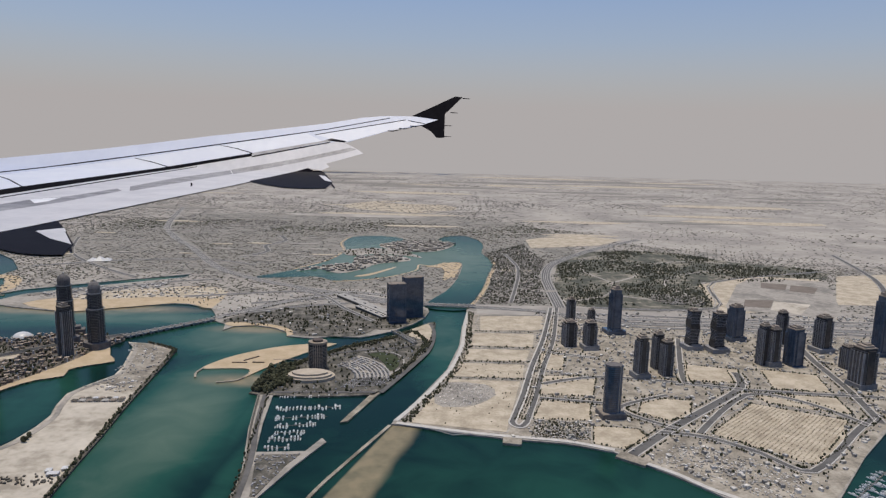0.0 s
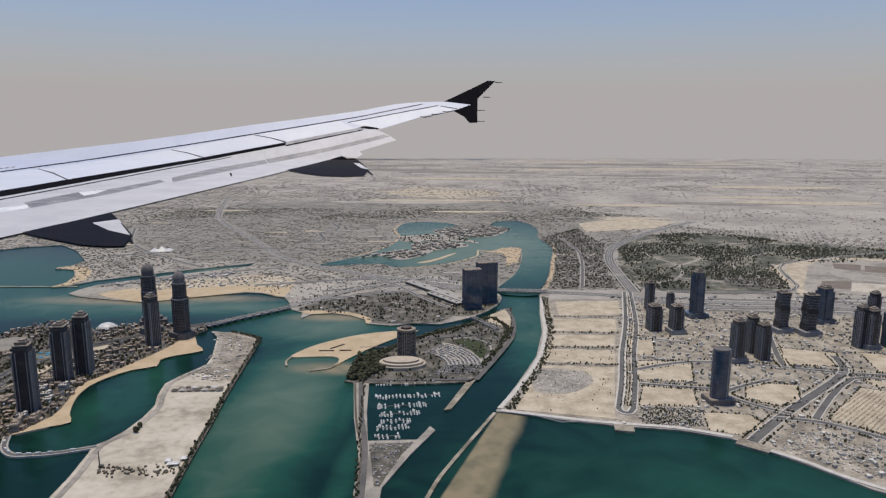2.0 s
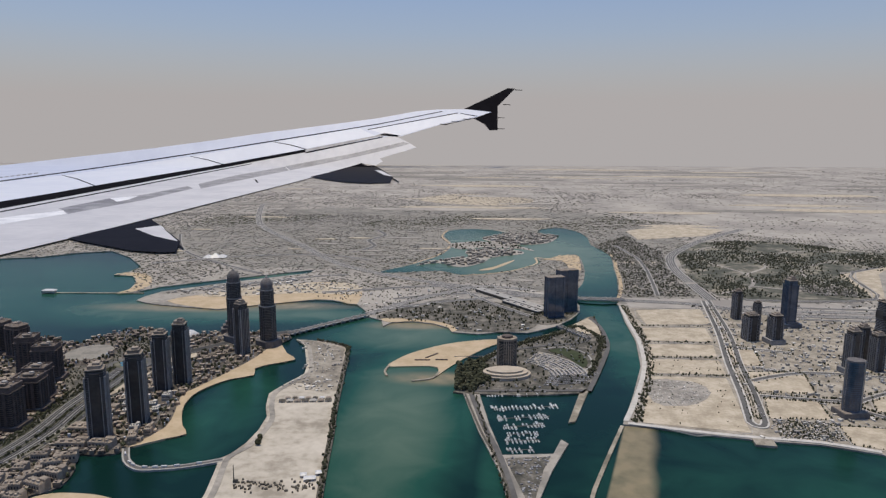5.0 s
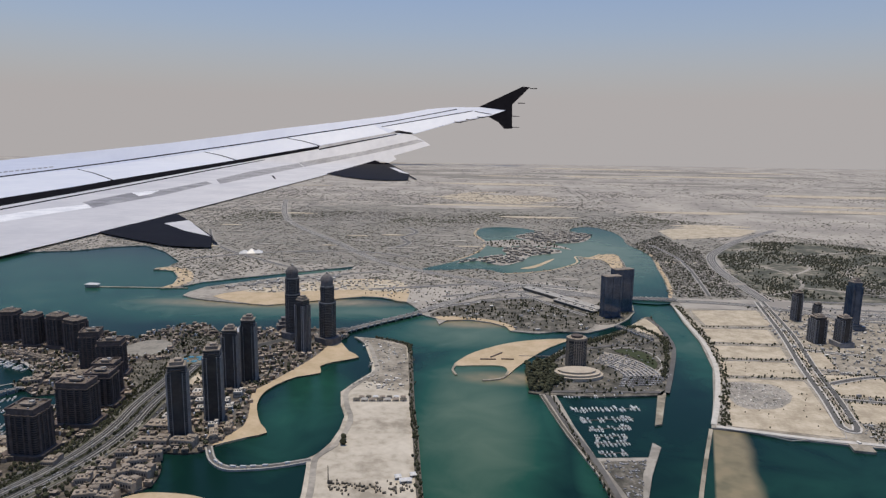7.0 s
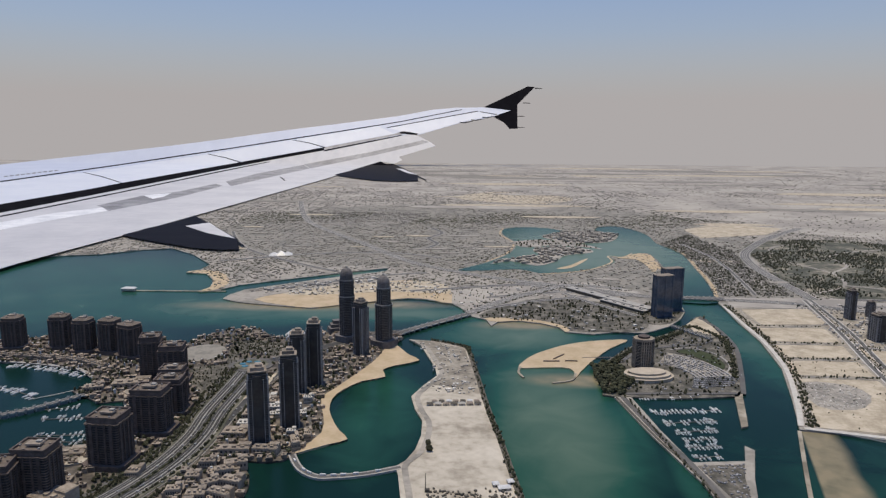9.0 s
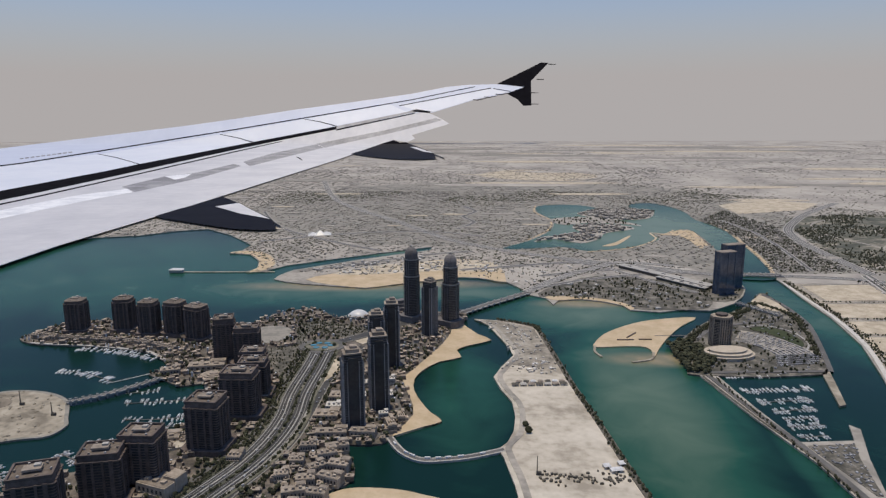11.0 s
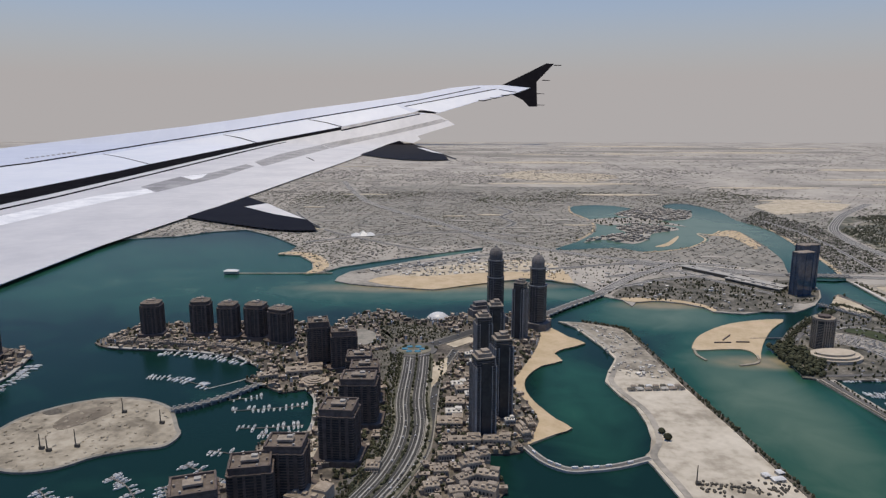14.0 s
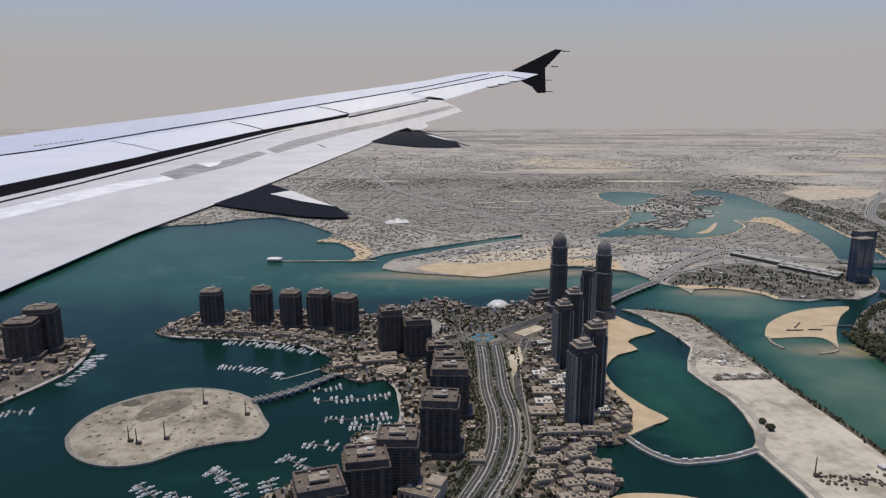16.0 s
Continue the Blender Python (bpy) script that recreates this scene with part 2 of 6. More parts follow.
    bp.inputs["Strength"].default_value, bp.inputs["Distance"].default_value = 0.12, 0.3
    l.new(wave.outputs["Fac"], bp.inputs["Height"])
    l.new(bp.outputs[0], b.inputs["Normal"])
    return m


M_WATER = water_material()


# ---- mesh helpers ----
def smooth(pts, steps=4, closed=False):
    """A rounded line through the given points."""
    n, out = len(pts), []
    for i in range(n if closed else n - 1):
        p = [Vector(pts[(i + k) % n] if closed else pts[min(max(i + k, 0), n - 1)]) for k in (-1, 0, 1, 2)]
        for s in range(steps):
            t = s / steps
            out.append(0.5 * (2 * p[1] + (p[2] - p[0]) * t + (2 * p[0] - 5 * p[1] + 4 * p[2] - p[3]) * t * t + (3 * p[1] - p[0] - 3 * p[2] + p[3]) * t ** 3))
    if not closed:
        out.append(Vector(pts[-1]))
    return out


def mesh_of(name, bm, mat, shade=False):
    me = bpy.data.meshes.new(name)
    bm.normal_update()
    bm.to_mesh(me)
    bm.free()
    me.materials.append(mat)
    if shade:
        me.polygons.foreach_set("use_smooth", [True] * len(me.polygons))
    return me


def part(name, bm, mat, parent=None, label="", shade=False):
    ob = new(name, mesh_of(name, bm, mat, shade))
    ob.parent = parent
    return tagged(ob, label)


def prism(pts, z0, z1, bm=None):
    bm = bm or bmesh.new()
    area = sum(pts[i][0] * pts[(i + 1) % len(pts)][1] - pts[(i + 1) % len(pts)][0] * pts[i][1] for i in range(len(pts)))
    if area < 0:
        pts = pts[::-1]
    lo, hi = [bm.verts.new((p[0], p[1], z0)) for p in pts], [bm.verts.new((p[0], p[1], z1)) for p in pts]
    top = bm.faces.new(hi)
    for i in range(len(pts)):
        bm.faces.new((lo[i - 1], lo[i], hi[i], hi[i - 1]))
    if len(pts) > 4:
        top.normal_update()
        bmesh.ops.triangulate(bm, faces=[top])
    return bm


def box(bm, x, y, z0, w, d, h, rot=0.0, top=1.0):
    """A box standing at z0; top narrows its upper end."""
    c, s = math.cos(rot), math.sin(rot)
    ring = []
    for z, f in ((z0, 1.0), (z0 + h, top)):
        ring.append([bm.verts.new((x + c * a * w * f / 2 - s * b * d * f / 2, y + s * a * w * f / 2 + c * b * d * f / 2, z)) for a, b in ((-1, -1), (1, -1), (1, 1), (-1, 1))])
    for i in range(4):
        bm.faces.new((ring[0][i - 1], ring[0][i], ring[1][i], ring[1][i - 1]))
    bm.faces.new(ring[1])
    bm.faces.new(ring[0][::-1])
    return bm


def land(name, pts, mat, label, category, z=0.0, rounded=3, base=-4.0):
    line = smooth(pts, rounded, True) if rounded else [Vector(p) for p in pts]
    return tagged(part(name, prism(line, base, z), mat), label, category, kind="structure")


def ribbon(pts, width, z, thick=0.0, bm=None, steps=5):
    bm = bm or bmesh.new()
    line = smooth(pts, steps)
    rows = []
    for i, p in enumerate(line):
        d = (line[min(i + 1, len(line) - 1)] - line[max(i - 1, 0)]).normalized()
        nrm = Vector((-d.y, d.x)) * width / 2
        rows.append([bm.verts.new((*(p + nrm), z)), bm.verts.new((*(p - nrm), z)), bm.verts.new((*(p - nrm), z - thick)), bm.verts.new((*(p + nrm), z - thick))])
    for a, b in zip(rows, rows[1:]):
        bm.faces.new((a[0], a[1], b[1], b[0]))
        if thick:
            bm.faces.new((a[1], a[2], b[2], b[1]))
            bm.faces.new((a[3], a[0], b[0], b[3]))
            bm.faces.new((a[2], a[3], b[3], b[2]))
    return bm


def inside(poly, x, y):
    poly, hit = np.asarray(poly, float), np.zeros(len(x), bool)
    for (x0, y0), (x1, y1) in zip(poly, np.roll(poly, -1, 0)):
        hit ^= ((y0 > y) != (y1 > y)) & (x < (x1 - x0) * (y - y0) / (y1 - y0 + 1e-9) + x0)
    return hit


def near(line, x, y, r):
    hit = np.zeros(len(x), bool)
    for a, b in zip(line, line[1:]):
        dx, dy = b[0] - a[0], b[1] - a[1]
        t = np.clip(((x - a[0]) * dx + (y - a[1]) * dy) / (dx * dx + dy * dy + 1e-9), 0, 1)
        hit |= np.hypot(x - a[0] - t * dx, y - a[1] - t * dy) < r
    return hit


def crowd(name, shape, faces, x, y, z, sx, sy, sz, rot, mat, label, category):
    """Many joined copies of a small shape, kept as one object of kind stuff."""
    shape = np.asarray(shape, float)
    n, k = len(x), len(shape)
    c, s = np.cos(rot)[:, None], np.sin(rot)[:, None]
    px, py = shape[:, 0] * np.asarray(sx)[:, None], shape[:, 1] * np.asarray(sy)[:, None]
    v = np.stack([np.asarray(x)[:, None] + c * px - s * py, np.asarray(y)[:, None] + s * px + c * py, np.asarray(z)[:, None] + shape[:, 2] * np.asarray(sz)[:, None]], -1).reshape(-1, 3)
    f = (np.asarray(faces)[None] + (np.arange(n) * k)[:, None, None]).reshape(-1, len(faces[0]))
    me = bpy.data.meshes.new(name)
    me.from_pydata(v, [], f.tolist())
    me.materials.append(mat)
    return tagged(new(name, me), label, category, kind="stuff")


CUBE = [(a / 2, b / 2, c) for c in (0, 1) for a, b in ((-1, -1), (1, -1), (1, 1), (-1, 1))]
CUBE_F = [(0, 1, 5, 4), (1, 2, 6, 5), (2, 3, 7, 6), (3, 0, 4, 7), (4, 5, 6, 7)]
# a small ragged leaf clump: three stacked uneven rings
CLUMP = [(0, 0, 1.0)] + [(r * math.cos(a + ph) * (0.75 + 0.25 * math.sin(3.1 * a + ph * 9)), r * math.sin(a + ph), h) for r, h, ph in ((0.36, 0.8, 0.2), (0.5, 0.45, 0.7), (0.3, 0.08, 0.1)) for a in [i * math.tau / 6 for i in range(6)]]
CLUMP_F = [(0, 1 + i, 1 + (i + 1) % 6) for i in range(6)]
for _r in (1, 7):
    for i in range(6):
        a, b, c, d = _r + i, _r + 6 + i, _r + 6 + (i + 1) % 6, _r + (i + 1) % 6
        CLUMP_F += [(a, b, c), (a, c, d)]


# ---- the large structure: sea, land, roads ----
sea_bm = bmesh.new()
sea_ring = [(-6000, -3000), (6000, -3000), (6000, 7000), (-6000, 7000)]
sea_bm.faces.new([sea_bm.verts.new((x, y, -1.5)) for x, y in sea_ring])
tagged(part("water", sea_bm, M_WATER), "green-teal shallow sea water with silty clouds and painted far haze", "water", kind="structure")

WEST_COAST = [(-5200, 1500), (-2200, 1420), (-1500, 1330), (-1176, 1345), (-1057, 1385), (-1009, 1435), (-949, 1462), (-877, 1395), (-848, 1355), (-806, 1297), (-808, 1252), (-822, 1224), (-783, 1216), (-752, 1165), (-740, 1114),
              (-749, 1088), (-721, 1096), (-699, 1134), (-614, 1197), (-472, 1293), (-475, 1262), (-595, 1176), (-680, 1104), (-693, 1069), (-694, 1045), (-673, 1030), (-646, 1020), (-551, 999), (-515, 1018), (-453, 1049)]
MID_COAST = [(-420, 1065), (-386, 1061), (-352, 1039), (-339, 1014), (-331, 996), (-327, 972), (-304, 954), (-298, 925), (-289, 944), (-259, 951), (-230, 940), (-210, 922), (-205, 903), (-171, 895), (-141, 907), (-106, 904),
             (-88, 917), (-65, 937), (-39, 974), (-21, 1013), (-15, 1051), (-19, 1080), (44, 1080), (44, 1056), (34, 965), (28, 877), (11, 781), (-19, 690), (-43, 624)]
EAST_COAST = [(-17, 619), (15, 608), (57, 599), (63, 597), (118, 590), (158, 575), (182, 550), (201, 531), (223, 505), (232, 494), (277, 463), (300, 480), (382, 575), (437, 631), (490, 668), (700, 760), (5200, 900)]
MAINLAND = WEST_COAST + MID_COAST + EAST_COAST + [(5200, 6200), (-5200, 6200)]
land("ground", MAINLAND, M_LAND, "dusty tan mainland reaching the hazy horizon", "ground", rounded=0)

PEARL_EAST = [(-407, 866), (-415, 843), (-397, 805), (-382, 784), (-407, 766), (-419, 751), (-414, 731), (-436, 717), (-451, 693), (-457, 671), (-455, 645), (-447, 621), (-438, 601), (-428, 585), (-442, 575), (-458, 563), (-466, 556), (-472, 546),
              (-489, 543), (-512, 545), (-501, 538), (-490, 521), (-485, 500), (-489, 487), (-505, 472), (-510, 420), (-720, 400)]
PEARL_BAY = [(-715, 455), (-698, 487), (-679, 498), (-657, 497), (-653, 520), (-668, 531), (-661, 540), (-665, 551), (-650, 562), (-633, 567), (-631, 587), (-634, 607), (-639, 634), (-651, 655), (-669, 648), (-691, 663), (-711, 675), (-701, 692),
             (-713, 712), (-736, 732), (-760, 740), (-790, 747), (-820, 751), (-860, 754), (-879, 757), (-900, 772), (-895, 795), (-885, 820)]
PEARL_NORTH = [(-868, 836), (-840, 842), (-797, 842), (-755, 842), (-715, 850), (-694, 846), (-684, 832), (-662, 829), (-649, 860), (-634, 883), (-607, 896), (-587, 888), (-572, 866), (-555, 860), (-535, 866), (-510, 884), (-470, 890), (-425, 886)]
PEARL = PEARL_EAST + PEARL_BAY + PEARL_NORTH
land("reclaimed_island", PEARL, M_URBAN, "built-up reclaimed island with paved ground and quays", "island", z=0.0, rounded=2)
PLOT = [(-400, 860), (-384, 837), (-374, 800), (-364, 763), (-361, 738), (-375, 705), (-383, 680), (-377, 649), (-369, 625), (-368, 596), (-371, 570), (-377, 551), (-384, 541), (-381, 529), (-375, 490), (-368, 400), (-278, 400), (-292, 500), (-302, 589), (-311, 659), (-327, 807), (-333, 833), (-368, 855)]
land("shoal", [(-500, 470), (-494, 480), (-481, 485), (-455, 484), (-436, 478), (-421, 471), (-428, 457), (-442, 446), (-495, 438)], M_BEACH, "small sandy spit below the terraces", "beach", z=-0.5, rounded=3)
land("sand_plot", PLOT, M_PALE, "bare pale sand fill plot with a rock-armoured edge", "island", rounded=0)
LEFT_ISLE = [(-965, 560), (-951, 601), (-940, 628), (-931, 664), (-934, 698), (-945, 735), (-959, 750), (-981, 753), (-1006, 766), (-1079, 797), (-1250, 800), (-1250, 520)]
land("quay_island", LEFT_ISLE, M_URBAN, "built-up quay island with moored boats", "island", rounded=2)
BAY_ISLE = [(-867, 547), (-854, 528), (-833, 514), (-812, 511), (-793, 517), (-776, 533), (-752, 544), (-733, 550), (-729, 567), (-735, 579), (-749, 605), (-760, 618), (-780, 629), (-805, 633), (-826, 628), (-848, 614), (-865, 593), (-870, 569)]
land("bean_island", BAY_ISLE, M_FILL, "bare bean-shaped sand island in the harbour", "island", rounded=4)
CRESCENT = [(-133, 876), (-176, 869), (-213, 851), (-250, 817), (-268, 787), (-273, 768), (-248, 770), (-224, 771), (-216, 761), (-217, 741), (-207, 763), (-188, 799), (-161, 841)]
land("crescent_beach", CRESCENT, M_BEACH, "crescent-shaped beach island of orange sand", "island", z=-0.4, rounded=3)
WORK_YARD = [(-397, 856), (-381, 835), (-371, 800), (-361, 763), (-358, 738), (-364, 712), (-320, 712), (-330, 806), (-336, 831), (-369, 852)]
land("work_yard", WORK_YARD, M_CHURN, "churned grey-brown work yard on the sand plot", "ground", z=0.12, rounded=2, base=-1)
HOTEL_ISLE = [(-186, 773), (-195, 707), (-186, 690), (-67, 697), (-42, 764), (-16, 841), (-8, 886), (-6, 943), (-4, 985), (-15, 985), (-40, 946), (-68, 911), (-96, 888), (-132, 852), (-165, 808)]
land("hotel_island", HOTEL_ISLE, M_PARK, "landscaped island with car parks beside the marina", "island", rounded=2)
land("marina_spit", [(-70, 700), (-92, 625), (-85, 628), (-57, 715)], M_FILL, "narrow sandy spit closing the marina", "breakwater", rounded=0)
DYKE = [(-188, 690), (-174, 604), (-158, 528), (-148, 400), (-132, 400), (-134, 483), (-117, 535), (-98, 582), (-103, 590), (-113, 563), (-155, 559), (-164, 618), (-172, 692)]
land("marina_mole", DYKE, M_LAND, "sandy marina mole with a service road", "breakwater", rounded=0)
tagged(part("mole_road", ribbon([(-180, 690), (-168, 610), (-154, 535), (-142, 405)], 5, 0.4, 0.4), M_ASPHALT), "grey service road along the marina mole", "road", kind="structure")
tagged(part("mole_edge", ribbon([(-186, 688), (-172, 604), (-156, 528), (-146, 405)], 2.0, 0.5, 2.5), M_ROCK), "dark rock edge of the mole", "revetment", kind="structure")
land("mole_yard", [(-153, 553), (-116, 557), (-124, 535), (-136, 485), (-140, 485)], M_PARK, "dark paved yard and car park on the mole", "car park", z=0.3, rounded=0, base=-1)
for pts, w in (([(-44, 622), (-79, 534), (-96, 485), (-115, 400)], 3.2), ([(-272, 772), (-275, 754), (-271, 739)], 2.5), ([(-215, 754), (-222, 734), (-243, 725)], 2.5), ([(-864, 1090), (-838, 1088), (-706, 1093)], 4.0)):
    tagged(part("breakwater", ribbon(pts, w, -0.3, 3.0), M_FILL), "low pale stone breakwater in the water", "breakwater", kind="structure")

# inland lagoon with its islets, and beaches
LAGOON = [(-22, 1075), (-11, 1133), (13, 1200), (33, 1299), (46, 1415), (45, 1479), (14, 1469), (-16, 1426), (-40, 1435), (-44, 1374), (-96, 1311), (-147, 1278), (-198, 1262), (-236, 1294), (-317, 1274), (-346, 1281), (-292, 1354), (-241, 1461), (-220, 1589), (-243, 1713),
          (-232, 1812), (-182, 1841), (-121, 1830), (-72, 1759), (-27, 1701), (8, 1663), (30, 1737), (-6, 1769), (8, 1852), (63, 1882), (98, 1815), (108, 1713), (98, 1611), (113, 1523), (113, 1455), (94, 1333), (83, 1255), (66, 1162), (44, 1066)]
land("water", LAGOON, M_WATER, "shallow green lagoon winding inland", "water", z=0.35, rounded=3, base=-0.5)
ISLET_A = [(-285, 1339), (-244, 1370), (-199, 1329), (-156, 1377), (-131, 1439), (-66, 1483), (-82, 1530), (-140, 1547), (-190, 1508), (-182, 1442), (-219, 1414), (-260, 1381)]
ISLET_B = [(-152, 1690), (-85, 1769), (-14, 1775), (36, 1733), (1, 1628), (-58, 1599), (-107, 1611)]
ISLET_C = [(-232, 1600), (-150, 1640), (-70, 1580), (-40, 1520), (-75, 1545), (-145, 1562), (-200, 1530), (-222, 1560)]
tagged(part("canal_bank", ribbon([(116, 1560), (118, 1455), (99, 1333), (88, 1255), (71, 1162), (52, 1095)], 6, 0.42, 0.5), M_BEACH), "pale sandy bank of the canal", "bank", kind="structure")
tagged(part("canal_bank", ribbon([(12, 1474), (-18, 1432), (-44, 1440), (-50, 1376), (-100, 1306), (-150, 1272), (-198, 1256)], 4, 0.42, 0.5), M_BEACH), "pale sandy bank of the lagoon", "bank", kind="structure")
tagged(part("canal_bank", ribbon([(-297, 1357), (-246, 1463), (-226, 1589), (-249, 1713), (-238, 1816)], 4, 0.42, 0.5), M_BEACH), "pale sandy bank of the lagoon", "bank", kind="structure")
for islet in (ISLET_A, ISLET_B, ISLET_C):
    land("lagoon_islet", islet, M_LAND, "built-up islet in the lagoon", "island", z=0.7, base=-0.5)
land("lagoon_sandbar", [(-165, 1305), (-138, 1313), (-101, 1381), (-90, 1412), (-107, 1387), (-134, 1340)], M_BEACH, "thin pale sandbar in the lagoon", "sandbar", z=0.6, base=-0.5)
land("beach", [(14, 1462), (45, 1472), (42, 1415), (30, 1320), (20, 1330), (28, 1420)], M_BEACH, "pale sandy canal bank", "beach", z=0.6, base=-0.5)
land("beach", [(-30, 1422), (-8, 1440), (28, 1478), (36, 1440), (33, 1400), (22, 1320), (6, 1290), (10, 1370), (2, 1410)], M_BEACH, "pale sand on the block above the bridge", "beach", z=0.75, base=-0.5)
SAND_PEN = [(-646, 1043), (-614, 1081), (-566, 1103), (-538, 1145), (-493, 1156), (-459, 1180), (-412, 1187), (-363, 1157), (-352, 1039), (-386, 1061), (-420, 1065), (-453, 1049), (-515, 1018), (-552, 1000), (-596, 1013)]
land("beach", SAND_PEN, M_BEACH, "broad sandy peninsula of orange beach sand", "beach", z=0.25, rounded=2, base=-3)
BEACH_E = [(-422, 847), (-415, 843), (-397, 805), (-382, 784), (-407, 766), (-419, 751), (-414, 731), (-436, 717), (-451, 693), (-457, 671), (-455, 645), (-447, 621), (-438, 601), (-428, 585), (-442, 575), (-458, 563), (-465, 558), (-463, 566), (-452, 597), (-458, 632), (-468, 671), (-461, 693), (-441, 750), (-429, 793)]
land("beach", [(-822, 1224), (-783, 1216), (-752, 1165), (-740, 1114), (-749, 1088), (-733, 1090), (-718, 1122), (-730, 1178), (-768, 1236), (-810, 1244)], M_BEACH, "narrow curved beach on the bay", "beach", z=0.25, rounded=2, base=-3)
land("beach", BEACH_E, M_BEACH, "curved orange sand beach below the towers", "beach", z=0.25, rounded=2, base=-3)

land("beach", [(-304, 954), (-289, 944), (-259, 951), (-230, 940), (-210, 922), (-205, 903), (-198, 912), (-205, 932), (-230, 953), (-262, 962), (-300, 964)], M_BEACH, "thin curved beach below the park", "beach", z=0.28, rounded=2, base=-3)
land("resort_ground", [(-614, 1081), (-538, 1145), (-412, 1185), (-365, 1155), (-362, 1100), (-450, 1105), (-560, 1075)], M_SAND, "part-built sandy ground behind the beach", "ground", z=0.4, rounded=2, base=-1)
land("damp_hollow", [(-833, 580), (-830, 603), (-808, 615), (-799, 604), (-812, 583), (-822, 573)], M_DAMP, "darker damp hollow in the sand island", "ground", z=0.2, rounded=3, base=-1)
land("damp_hollow", [(-855, 603), (-846, 611), (-839, 603), (-846, 598)], M_ROCK, "dark spoil patch on the sand island", "ground", z=0.22, rounded=3, base=-1)
land("garden_ground", [(104, 1600), (216, 1760), (217, 1657), (236, 1525), (198, 1356), (176, 1118), (66, 1112), (92, 1236), (114, 1454)], M_SUBURB, "dark watered gardens of a villa quarter", "ground", z=0.1, rounded=0, base=-1)
GOLF = [(254, 1473), (312, 1625), (449, 1686), (582, 1664), (679, 1563), (830, 1482), (751, 1355), (514, 1328), (466, 1122), (219, 1117)]
land("golf_course", GOLF, M_GOLF, "dark green golf course with sandy patches", "lawn", z=0.2, base=-1)
PARK_W = [(-312, 962), (-286, 1017), (-215, 1079), (-133, 1060), (-84, 991), (-105, 915), (-170, 905), (-204, 912), (-229, 948)]
land("park_ground", PARK_W, M_PARK, "dark planted park ground with paths", "ground", z=0.2, base=-1)
VERGE = [(-425, 1085), (-330, 1130), (-240, 1190), (-130, 1190), (-60, 1125), (-130, 1085), (-225, 1090), (-290, 1030), (-318, 985), (-335, 1030)]
land("sandy_verge", VERGE, M_DESERT, "pale sandy ground round the road junction", "ground", z=0.12, rounded=2, base=-1)
VERGE_E = [(60, 1100), (190, 1105), (460, 1060), (1500, 1020), (1500, 960), (460, 975), (200, 1040), (60, 1045)]
land("sandy_verge", VERGE_E, M_DESERT, "pale sandy strip along the highway", "ground", z=0.12, rounded=0, base=-1)
land("tower_forecourt", [(-100, 990), (-88, 945), (-60, 950), (-36, 985), (-22, 1020), (-20, 1060), (-60, 1062), (-90, 1030)], M_PARK, "dark paved forecourt below the blue towers", "ground", z=0.25, rounded=2, base=-1)
DESERT = [(560, 1760), (900, 1560), (1700, 1500), (5100, 1400), (5100, 2700), (900, 2750), (150, 2680), (300, 2500), (120, 2380), (420, 2250), (260, 2100), (480, 1980), (330, 1930)]
land("desert_ground", DESERT, M_DESERT, "pale streaked desert ground beyond the city", "ground", z=0.15, rounded=0, base=-1)
land("desert_ground", [(-370, 2640), (-200, 2850), (60, 2640), (-60, 2420), (-300, 2500)], M_SAND, "pale bare patch of desert sand", "ground", z=0.15, rounded=3, base=-1)
# far plain toned to put the skyline haze into its colour
land("desert_ground", [(-5100, 2900), (-1200, 2600), (900, 2500), (5100, 2400), (5100, 6100), (-5100, 6100)], M_DESERT, "pale dusty plain with distance haze put into its colour", "ground", z=0.1, rounded=0, base=-1)
rp = random.Random(21)
PATCHES = []
SUBURB = [(62, 1118), (190, 1112), (238, 1475), (330, 1660), (300, 2100), (-100, 2400), (-760, 2250), (-960, 1720), (-800, 1420), (-560, 1310), (-400, 1300), (-250, 1206), (-120, 1196), (-50, 1125)]
land("suburb_ground", SUBURB, M_SUBURB, "scrubby olive-brown ground of the leafy suburbs", "ground", z=0.06, rounded=2, base=-1)
TOWN_SOUTH = [(-15, 624), (60, 603), (118, 594), (160, 578), (226, 510), (277, 468), (300, 485), (437, 636), (490, 672), (700, 764), (900, 800), (900, 950), (460, 965), (200, 1030), (62, 1040), (46, 1030), (36, 877), (18, 781), (-10, 690)]
land("town_ground", TOWN_SOUTH, M_TOWN, "trampled sandy ground between the eastern lots", "ground", z=0.08, rounded=0, base=-1)
for k in range(64):
    cx, cy = rp.uniform(-1700, 1700), 1750 + 2900 * rp.random() ** 0.8
    rad = rp.uniform(14, 46) * (cy / 2000) ** 1.3
    PATCHES.append([(cx + rp.uniform(3.5, 6.0) * rad * math.cos(a), cy + rad * rp.uniform(0.5, 1.1) * math.sin(a)) for a in [i * math.tau / 9 for i in range(9)]])
    bare = k % 3 != 0
    # far scrub patches take the haze-paled scrub colour
    land("open_ground", PATCHES[-1], (M_SAND if k % 3 == 1 else M_DESERT) if bare else M_SUBURB if cy < 2600 else M_FARSCRUB, "bare tan ground between suburbs" if bare else "dusty scrubland between suburbs, far ones coloured with haze", "ground", z=0.3 + 0.006 * k, rounded=3, base=-1)
